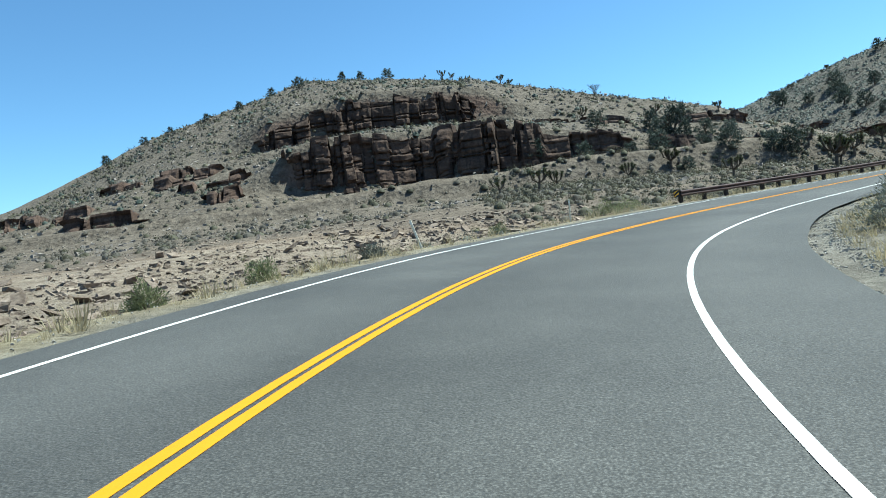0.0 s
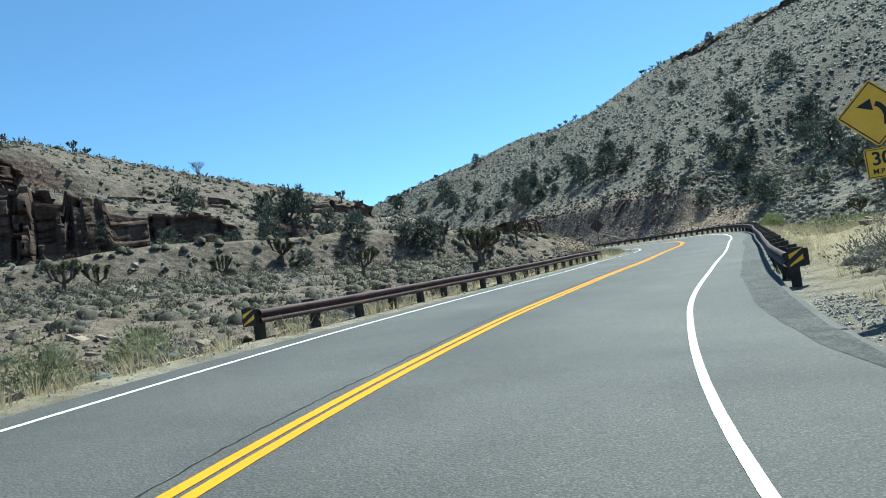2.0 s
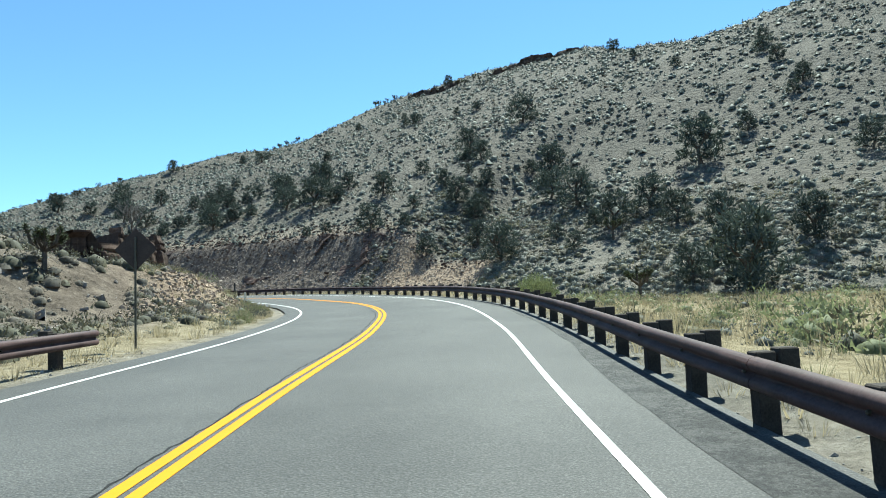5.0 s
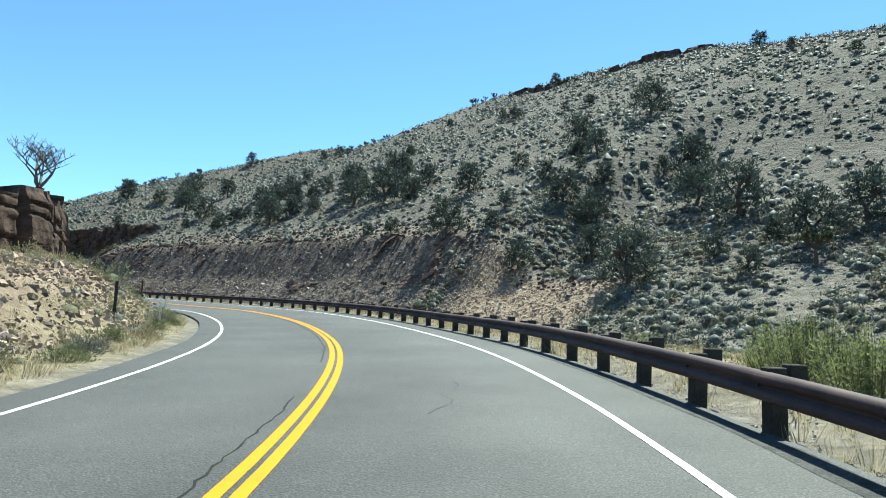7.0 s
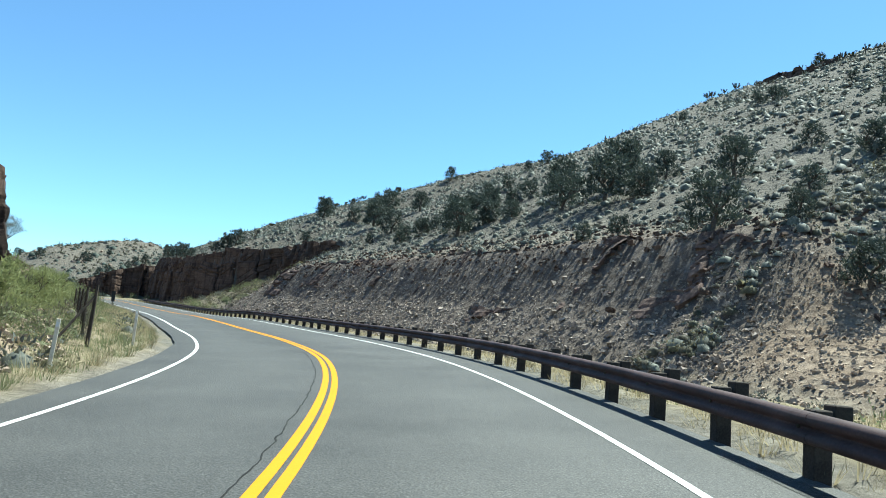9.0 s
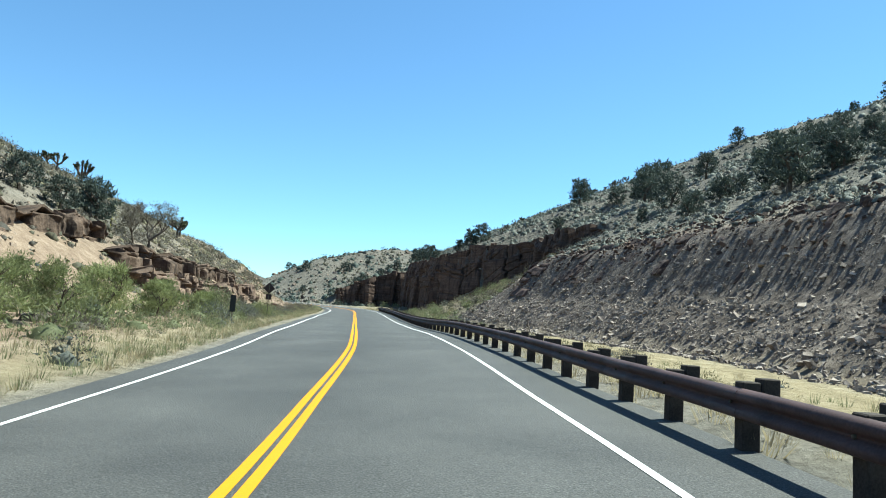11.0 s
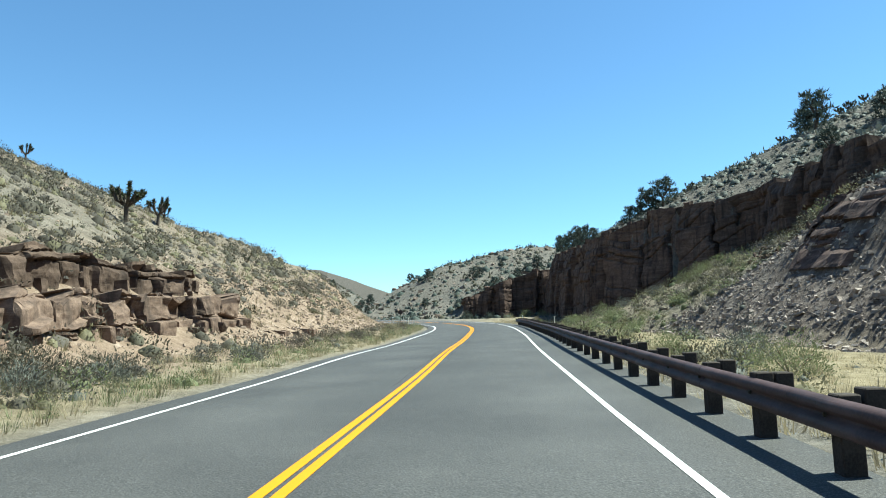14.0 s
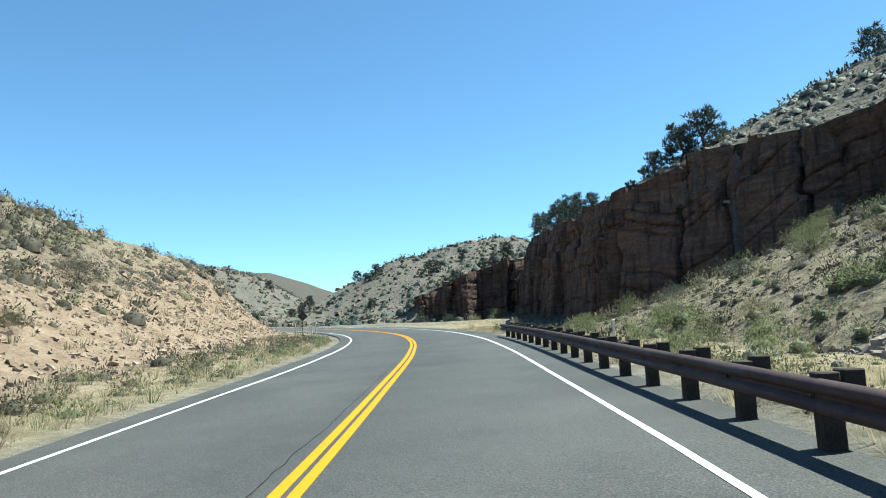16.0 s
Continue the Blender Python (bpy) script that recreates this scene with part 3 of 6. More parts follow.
LEFT_AT = lambda s: np.interp(s, [0, 15, 30, 48, 60, 95, 130, 150, 180, 198, 222, 237, 253, 290], [-3.5, -3.48, -3.6, -3.72, -3.6, -3.53, -3.48, -3.55, -3.65, -3.69, -3.75, -3.79, -3.58, -3.6])
RIGHT_AT = lambda s: np.interp(s, [0, 48, 90, 98, 126, 140, 194, 207, 220, 232, 240, 290], [3.6, 3.58, 3.56, 3.66, 3.7, 3.7, 3.64, 3.55, 3.55, 3.58, 3.65, 3.6])


def beside(line, gap):
    return lambda s: line(s) + gap


for ob, lab, cat in (
    (strip("left_edge_line", S0, S1, beside(LEFT_AT, -0.05), beside(LEFT_AT, 0.05), WHITE_PAINT, 0.006)[0], "thin white painted edge line on asphalt", "road line"),
    (strip("right_edge_line", S0, S1, beside(RIGHT_AT, -0.047), beside(RIGHT_AT, 0.047), WHITE_PAINT, 0.006)[0], "white painted edge line on asphalt", "road line"),
    (strip("yellow_line", S0, S1, beside(YELLOW_AT, -0.155), beside(YELLOW_AT, -0.03), YELLOW_PAINT, 0.006)[0], "yellow painted centre stripe of a double line", "road line"),
    (strip("yellow_line", S0, S1, beside(YELLOW_AT, 0.03), beside(YELLOW_AT, 0.155), YELLOW_PAINT, 0.006)[0], "yellow painted centre stripe of a double line", "road line"),
):
    tagged(ob, lab, cat, kind="structure")

# ---------------------------------------------------------------- guard rails


def base_of(name, place, turn=0.0, label="", category="", group=""):
    root = new(name)
    root.matrix_basis = Matrix.Translation(place) @ Matrix.Rotation(turn, 4, "Z")
    return tagged(root, label, category, group)


def post_mesh(w, d, h, top_bevel=0.012):
    bm = box_bm(w, d, h, (0, 0, h / 2), top_bevel)
    me = bpy.data.meshes.new("post")
    bm.to_mesh(me)
    bm.free()
    return me


POST = post_mesh(0.19, 0.2, 1.02)
POST.materials.append(POST_WOOD)
BLOCK = post_mesh(0.19, 0.2, 0.36)
BLOCK.materials.append(POST_WOOD)
# depth towards the road and height of the corrugated beam, top to bottom
BEAM = [(-0.01, 0.156), (0.03, 0.15), (0.062, 0.135), (0.08, 0.108), (0.083, 0.08), (0.07, 0.048), (0.02, 0.018), (0.01, 0.0), (0.02, -0.018), (0.07, -0.048), (0.083, -0.08), (0.08, -0.108), (0.062, -0.135), (0.03, -0.15), (-0.01, -0.156)]


def guard_rail(s0, s1, offset, side, label):
    """side: +1 where the rail stands to the right of the road."""
    p0 = on_road(s0, offset(s0))
    root = base_of("guard_rail", p0, 0, label, "guard rail")
    inv = Matrix.Translation(-Vector(p0))
    bay = 1.905
    n = int((s1 - s0) / bay)
    for k in range(n + 1):
        s = s0 + k * bay
        d = float(offset(s))
        turn = heading_at(s) + (0 if side > 0 else math.pi)
        tilt = random.uniform(-0.02, 0.02)
        top = 0.675 + random.uniform(-0.02, 0.025)
        place = Vector(on_road(s, d + side * 0.2, top - 1.02))
        ob = new("post", POST)
        ob.parent = root
        ob.matrix_basis = inv @ Matrix.Translation(place) @ Matrix.Rotation(turn + random.uniform(-0.05, 0.05), 4, "Z") @ Matrix.Rotation(tilt, 4, "Y")
        bl = new("spacer_block", BLOCK)
        bl.parent = root
        bl.matrix_basis = inv @ Matrix.Translation(Vector(on_road(s, d + side * 0.405, 0.345 + random.uniform(-0.02, 0.03)))) @ Matrix.Rotation(turn, 4, "Z")
    sections = int(math.ceil((s1 - s0) / (2 * bay)))
    for k in range(sections):
        a, b = s0 + k * 2 * bay - 0.12, min(s0 + (k + 1) * 2 * bay + 0.12, s1 + 0.4)
        st = np.linspace(a, b, 6)
        lap = 0.004 * (k % 2)
        rows = []
        for out in (0.0, 0.006):
            for depth, up in BEAM:
                rows.append(on_road(st, offset(st) - side * (depth + out + lap - 0.085), 0.485 + up))
        v = np.stack(rows, 1) - p0
        m, q = len(BEAM), v.shape[1]
        idx = np.arange(6 * q).reshape(6, q)
        f = []
        for i in range(5):
            for j in range(q):
                jn = (j + 1) if j not in (m - 1, q - 1) else None
                if jn is not None:
                    f.append((idx[i, j], idx[i + 1, j], idx[i + 1, jn], idx[i, jn]))
            for j, jn in ((0, m), (m - 1, q - 1)):
                f.append((idx[i, j], idx[i + 1, j], idx[i + 1, jn], idx[i, jn]))
        for e in (0, 5):
            for j in range(m - 1):
                f.append((idx[e, j], idx[e, j + 1], idx[e, m + j + 1], idx[e, m + j]))
        ob = mesh_object("beam", v.reshape(-1, 3), np.array(f), RUST_STEEL, root)
        ob.data.polygons.foreach_set("use_smooth", np.ones(len(ob.data.polygons), dtype=bool))
        # bolts on the beam
        for s in (a + 0.2, (a + b) / 2):
            bolt = mesh_object("bolt", *bolt_shape(), POLE_STEEL, root)
            bolt.matrix_basis = Matrix.Translation(Vector(on_road(s, float(offset(s)) + side * 0.06, 0.485)) - Vector(p0)) @ Matrix.Rotation(heading_at(s) + (math.pi if side > 0 else 0), 4, "Z")
    return root


def bolt_shape():
    v, f = tube([(0, 0, 0), (0.025, 0, 0), (0.03, 0, 0)], [0.022, 0.018, 0.004], 6)
    return v, f


def hazard_panel(root, place, turn, w=0.32, h=0.4):
    """Black panel with yellow slanting bars, on the end of a rail."""
    m = Matrix.Translation(place) @ Matrix.Rotation(turn, 4, "Z")
    panel = part("marker_panel", box_bm(w, 0.008, h, (0, 0, 0), 0.003), SIGN_BLACK, root, "black and yellow striped end marker")
    panel.matrix_basis = m
    for k in (-1, 1):
        bm = bmesh.new()
        o = k * 0.11
        pts = [(-w / 2 + 0.02, -0.14 + o), (-w / 2 + 0.02, -0.04 + o), (w / 2 - 0.02, 0.16 + o), (w / 2 - 0.02, 0.06 + o)]
        bm.faces.new([bm.verts.new((x, -0.0065, max(-h / 2 + 0.02, min(h / 2 - 0.02, z)))) for x, z in pts])
        ex = bmesh.ops.extrude_face_region(bm, geom=bm.faces[:])
        bmesh.ops.translate(bm, verts=[e for e in ex["geom"] if isinstance(e, bmesh.types.BMVert)], vec=(0, 0.002, 0))
        bmesh.ops.recalc_face_normals(bm, faces=bm.faces[:])
        part("stripe", bm, SIGN_YELLOW, panel)


RIGHT_RAIL = lambda s: np.interp(s, [38, 42, 47, 60, 89, 137, 165, 195, 250, 285], [6.0, 5.4, 5.15, 5.0, 4.93, 4.93, 4.8, 4.64, 4.66, 4.8])
LEFT_RAIL = lambda s: np.interp(s, [39, 43, 60, 80], [-5.5, -5.1, -4.98, -4.95])
rail = guard_rail(43.0, 270.5, RIGHT_RAIL, 1, "long rusty steel guard rail on timber posts beside the road")
hazard_panel(rail, Vector(on_road(42.7, 5.6, 0.54)) - rail.location, heading_at(41) + 0.25)
rail = guard_rail(40.0, 77.0, LEFT_RAIL, -1, "short rusty steel guard rail on timber posts")
hazard_panel(rail, Vector(on_road(39.7, -5.62, 0.5)) - rail.location, heading_at(39) + 0.1)

# ---------------------------------------------------------------- signs and markers


def diamond_bm(side, thick, corner=0.05):
    bm = bmesh.new()
    pts = []
    h = side / 2
    for cx, cz, a0 in ((h, h, 0), (-h, h, 90), (-h, -h, 180), (h, -h, 270)):
        for k in range(4):
            a = radians(a0 + 30 * k)
            pts.append((cx - math.copysign(corner, cx) + corner * math.cos(a), cz - math.copysign(corner, cz) + corner * math.sin(a)))
    bm.faces.new([bm.verts.new((x, 0, z)) for x, z in pts])
    ex = bmesh.ops.extrude_face_region(bm, geom=bm.faces[:])
    bmesh.ops.translate(bm, verts=[e for e in ex["geom"] if isinstance(e, bmesh.types.BMVert)], vec=(0, thick, 0))
    bmesh.ops.recalc_face_normals(bm, faces=bm.faces[:])
    return bm


def flat_bm(points, y, thick=0.0015):
    bm = bmesh.new()
    bm.faces.new([bm.verts.new((x, y, z)) for x, z in points])
    ex = bmesh.ops.extrude_face_region(bm, geom=bm.faces[:])
    bmesh.ops.translate(bm, verts=[e for e in ex["geom"] if isinstance(e, bmesh.types.BMVert)], vec=(0, thick, 0))
    bmesh.ops.recalc_face_normals(bm, faces=bm.faces[:])
    return bm


def frame_bm(side, inset, width, y, thick=0.0015):
    a, b = side / 2 - inset, side / 2 - inset - width
    bm = bmesh.new()
    o = [bm.verts.new((x * a, y, z * a)) for x, z in ((1, 1), (-1, 1), (-1, -1), (1, -1))]
    i = [bm.verts.new((x * b, y, z * b)) for x, z in ((1, 1), (-1, 1), (-1, -1), (1, -1))]
    for k in range(4):
        bm.faces.new((o[k], o[(k + 1) % 4], i[(k + 1) % 4], i[k]))
    ex = bmesh.ops.extrude_face_region(bm, geom=bm.faces[:])
    bmesh.ops.translate(bm, verts=[e for e in ex["geom"] if isinstance(e, bmesh.types.BMVert)], vec=(0, thick, 0))
    bmesh.ops.recalc_face_normals(bm, faces=bm.faces[:])
    return bm


def lettering(name, text, size, place, mat, parent):
    cu = bpy.data.curves.new(name, "FONT")
    cu.body, cu.size, cu.align_x, cu.align_y, cu.extrude, cu.offset = text, size, "CENTER", "CENTER", 0.001, size * 0.02
    tmp = bpy.data.objects.new("lettering_curve", cu)
    me = bpy.data.meshes.new_from_object(tmp)
    bpy.data.objects.remove(tmp)
    me.materials.append(mat)
    ob = new(name, me)
    ob.parent = parent
    ob.matrix_basis = Matrix.Translation(place) @ Matrix.Rotation(math.pi / 2, 4, "X")
    return ob


QUARTER = Matrix.Rotation(math.pi / 4, 4, "Y")


def warning_sign(place, turn, side, centre, face, plate, label, group=""):
    """A diamond sign on a post, its face or its back towards -y."""
    root = base_of("warning_sign", place, turn, label, "road sign", group)
    part("pole", box_bm(0.05, 0.035, centre + side * 0.6, (0, 0.03, (centre + side * 0.6) / 2 - 0.15), 0.006), POLE_STEEL, root)
    panel = part("sign_panel", diamond_bm(side, 0.004), SIGN_YELLOW if face else SIGN_BACK, root)
    panel.matrix_basis = Matrix.Translation((0, 0 if face else 0.06, centre)) @ QUARTER
    if face:
        part("border", frame_bm(side, 0.022, 0.016, -0.003), SIGN_BLACK, panel)
        k = side / 0.762
        arc = [(0.13 + 0.16 * (math.cos(a) - 1), -0.07 + 0.19 * math.sin(a)) for a in np.linspace(0, 1.25, 8)]
        outer = [(0.13 + 0.075 + 0.235 * (math.cos(a) - 1), -0.07 + 0.27 * math.sin(a)) for a in np.linspace(0, 1.2, 8)]
        shaft = [(0.115, -0.2)] + arc + outer[::-1] + [(0.205, -0.2)]
        shaft = [(x * k, z * k) for x, z in shaft]
        ob = part("arrow_shaft", flat_bm(shaft, -0.003), SIGN_BLACK, panel)
        ob.matrix_basis = QUARTER.inverted()
        head = [(-0.235 * k, 0.13 * k), (-0.02 * k, 0.235 * k), (-0.005 * k, 0.045 * k)]
        ob = part("arrow_head", flat_bm(head, -0.0032), SIGN_BLACK, panel)
        ob.matrix_basis = QUARTER.inverted()
    if plate:
        low = centre - side * 0.707 - plate / 2 - 0.01
        pl = part("speed_plate", diamond_bm(plate, 0.004, 0.03), SIGN_YELLOW if face else SIGN_BACK, root)
        pl.matrix_basis = Matrix.Translation((0, 0 if face else 0.06, low))
        if face:
            part("border", frame_bm(plate, 0.014, 0.01, -0.003), SIGN_BLACK, pl)
            lettering("lettering", "30", plate * 0.62, (0, -0.003, plate * 0.13), SIGN_BLACK, pl)
            lettering("lettering", "M.P.H.", plate * 0.24, (0, -0.003, -plate * 0.28), SIGN_BLACK, pl)
    return root


def land_at(s, d):
    p = on_road(s, d)
    return Vector((p[0], p[1], float(height(p[0], p[1])[0]) - 0.02))


warning_sign(land_at(37.58, 6.42), heading_at(33), 0.68, 2.72, True, 0.42, "yellow diamond curve sign with 30 MPH plate on post")
warning_sign(land_at(80.6, -5.6), heading_at(80.6), 0.762, 2.5, False, 0.0, "brown back of a diamond road sign on a steel post")
warning_sign(land_at(202.1, -6.7), heading_at(202), 0.62, 2.25, False, 0.42, "dark back of a diamond road sign with a plate")
warning_sign(land_at(290, -7.0), heading_at(288), 0.56, 1.75, False, 0.0, "small dark back of a distant diamond road sign")


def black_marker(place, turn, tall, w, h, label):
    root = base_of("object_marker", place, turn, label, "road marker")
    part("pole", box_bm(0.05, 0.03, tall, (0, 0.02, tall / 2 - 0.1), 0.005), POLE_STEEL, root)
    part("marker_panel", box_bm(w, 0.006, h, (0, 0, tall - h / 2), 0.002), SIGN_BLACK, root)
    return root


black_marker(land_at(183.6, -6.2), heading_at(183), 1.65, 0.28, 0.86, "black object marker panel on a thin steel post")
black_marker(land_at(61.6, -8.6), heading_at(61), 1.2, 0.3, 0.75, "black object marker panel behind the guard rail")
black_marker(land_at(113.6, -6.7), heading_at(113), 1.3, 0.1, 1.0, "narrow dark marker post at the bend")


def delineator(place, turn, lean, tall=1.05):
    root = base_of("delineator_post", place, turn, "thin pale tan delineator post in roadside grass", "marker post", "delineators along the road")
    bm = box_bm(0.085, 0.025, tall, (0, 0, tall / 2), 0.008)
    post = part("post", bm, WHITE_PLASTIC, root)
    post.matrix_basis = Matrix.Rotation(lean, 4, "Y")
    strip_ob = part("reflector", box_bm(0.07, 0.004, 0.1, (0, -0.0155, tall - 0.12), 0.001), WHITE_PAINT, post)
    return root


for s, d, lean in ((21.6, -5.9, -0.32), (31.6, -6.2, 0.03), (117, -5.7, 0.02), (141.6, -5.5, 0.0), (150, -5.9, 0.02), (132, -5.6, 0.05), (290, -6.0, 0.0), (294, -6.2, 0.02), (296, -7.4, 0.0), (256, 6.8, 0.0), (272, 5.6, 0.0)):
    delineator(land_at(s, d), heading_at(s), lean)


def wire_fence():
    p0 = land_at(138, -7.0)
    root = base_of("wire_fence", p0, 0, "woven wire fence on dark leaning posts beside the bend", "fence")
    stations = [(138.0, -6.3), (141.5, -7.0), (145.0, -7.5), (149.0, -8.0), (153.0, -8.3), (157.5, -8.6)]
    tops = []
    for i, (s, d) in enumerate(stations):
        p = land_at(s, d)
        tall = 1.75 if i == 0 else random.uniform(1.3, 1.5)
        lean = Vector((random.uniform(-0.06, 0.06), random.uniform(-0.06, 0.06), 1)).normalized()
        v, f = tube([p - p0, p - p0 + lean * tall * 0.5, p - p0 + lean * tall], [0.06, 0.055, 0.045] if i == 0 else [0.05, 0.045, 0.04], 7)
        mesh_object("post", v, f, POST_WOOD, root)
        tops.append((p - p0, p - p0 + lean * tall * 0.92))
    v, f = tube([tops[0][0] + Vector((-0.9, -0.6, 0)), tops[0][1] * 0.9 + tops[0][0] * 0.1], [0.04, 0.035], 6)
    mesh_object("brace", v, f, POST_WOOD, root)
    for (a0, a1), (b0, b1) in zip(tops[:-1], tops[1:]):
        pieces = []
        for k in range(9):
            u = 0.06 + 0.115 * k
            pieces.append(tube([a0.lerp(a1, u), (a0.lerp(a1, u) + b0.lerp(b1, u)) / 2 - Vector((0, 0, 0.03)), b0.lerp(b1, u)], [0.004] * 3, 3))
        for k in range(1, 24):
            lo, hi = a0.lerp(b0, k / 24), a1.lerp(b1, k / 24)
            pieces.append(tube([lo.lerp(hi, 0.06), lo.lerp(hi, 0.98)], [0.003] * 2, 3))
        mesh_object("wire_panel", *joined(pieces), WIRE, root)


wire_fence()

# ---------------------------------------------------------------- cracks sealed with tar


def crack(points, width, lift=0.004):
    pts = [np.array(p) for p in points]
    verts, faces = [], []
    for s, d in pts:
        w = width * random.uniform(0.5, 1.3)
        verts += [tuple(on_road(s, d - w / 2, lift)), tuple(on_road(s, d + w / 2, lift))]
    for k in range(len(pts) - 1):
        faces.append((2 * k, 2 * k + 1, 2 * k + 3, 2 * k + 2))
    tagged(mesh_object("road_crack", verts, faces, TAR), "dark sealed crack along the asphalt", "crack", kind="structure")


for s0, s1, d0, wide in ((22, 62, -0.28, 0.03), (66, 99, -0.25, 0.04), (104, 140, -0.27, 0.035), (212, 226, -0.3, 0.02), (238, 256, -0.3, 0.025)):
    st = np.arange(s0, s1, 0.16)
    crack([(s, d0 + 0.09 * float(rough(np.array([s]), np.array([s0]), 3.0, 3, 5)[0]) + random.uniform(-0.022, 0.022)) for s in st], wide * 0.62)
for s0, d0, run in ((97.5, 1.6, 3.0), (80.5, 1.3, 3.5), (118, 1.2, 2.0)):
    crack([(s0 + k * run / 8, d0 + random.uniform(-0.12, 0.12) + 0.06 * k) for k in range(9)], 0.009)



tagged(strip("broken_shoulder", 32.5, 124, lambda s: np.interp(s, [32.5, 35, 46, 70, 80, 124], [5.25, 4.85, 4.45, 4.3, 4.6, 4.66]), lambda s: np.interp(s, [32.5, 36, 43, 45, 60, 124], [5.3, 5.3, 5.2, 5.12, 4.98, 4.88]), BROKEN, 0.004, 0.25, 4, None, 0.1)[0], "broken dark shoulder asphalt beside the rail", "road surface", kind="structure")

# ---------------------------------------------------------------- rocks


def rock_shape(seed, squash=1.0, jitter=0.16, boxy=0.75):
    """A fractured block of about one metre, 26 corners."""
    r = random.Random(seed)
    verts, index = [], {}
    for x in (-1, 0, 1):
        for y in (-1, 0, 1):
            for z in (-1, 0, 1):
                if (x, y, z) == (0, 0, 0):
                    continue
                v = Vector((x, y, z))
                v = v.normalized() * (1 - boxy) * 1.2 + v * boxy
                v = v * 0.5 + Vector([r.uniform(-jitter, jitter) for _ in range(3)]) * 0.6
                v.z *= squash
                index[x, y, z] = len(verts)
                verts.append(tuple(v))
    faces = []
    for axis in range(3):
        for sgn in (-1, 1):
            for a in (-1, 0):
                for b in (-1, 0):
                    q = []
                    for da, db in ((0, 0), (1, 0), (1, 1), (0, 1)):
                        c = [0, 0, 0]
                        c[axis], c[(axis + 1) % 3], c[(axis + 2) % 3] = sgn, a + da, b + db
                        q.append(index[tuple(c)])
                    faces.append(tuple(q if sgn > 0 else q[::-1]))
    return np.array(verts), np.array(faces)


def rock_meshes(mat, n, squash=1.0, jitter=0.16, boxy=0.75):
    out = []
    for k in range(n):
        v, f = rock_shape(k * 7 + int(squash * 10), squash, jitter, boxy)
        ob = mesh_object("rock", v, f, mat)
        out.append(ob.data)
        bpy.data.objects.remove(ob)
    return out


CLIFF_ROCKS = rock_meshes(RED_ROCK, 12, 1.0, 0.1, 1.0)
OUTCROP_ROCKS = rock_meshes(OUTCROP_STONE, 12, 0.85, 0.1, 1.0)


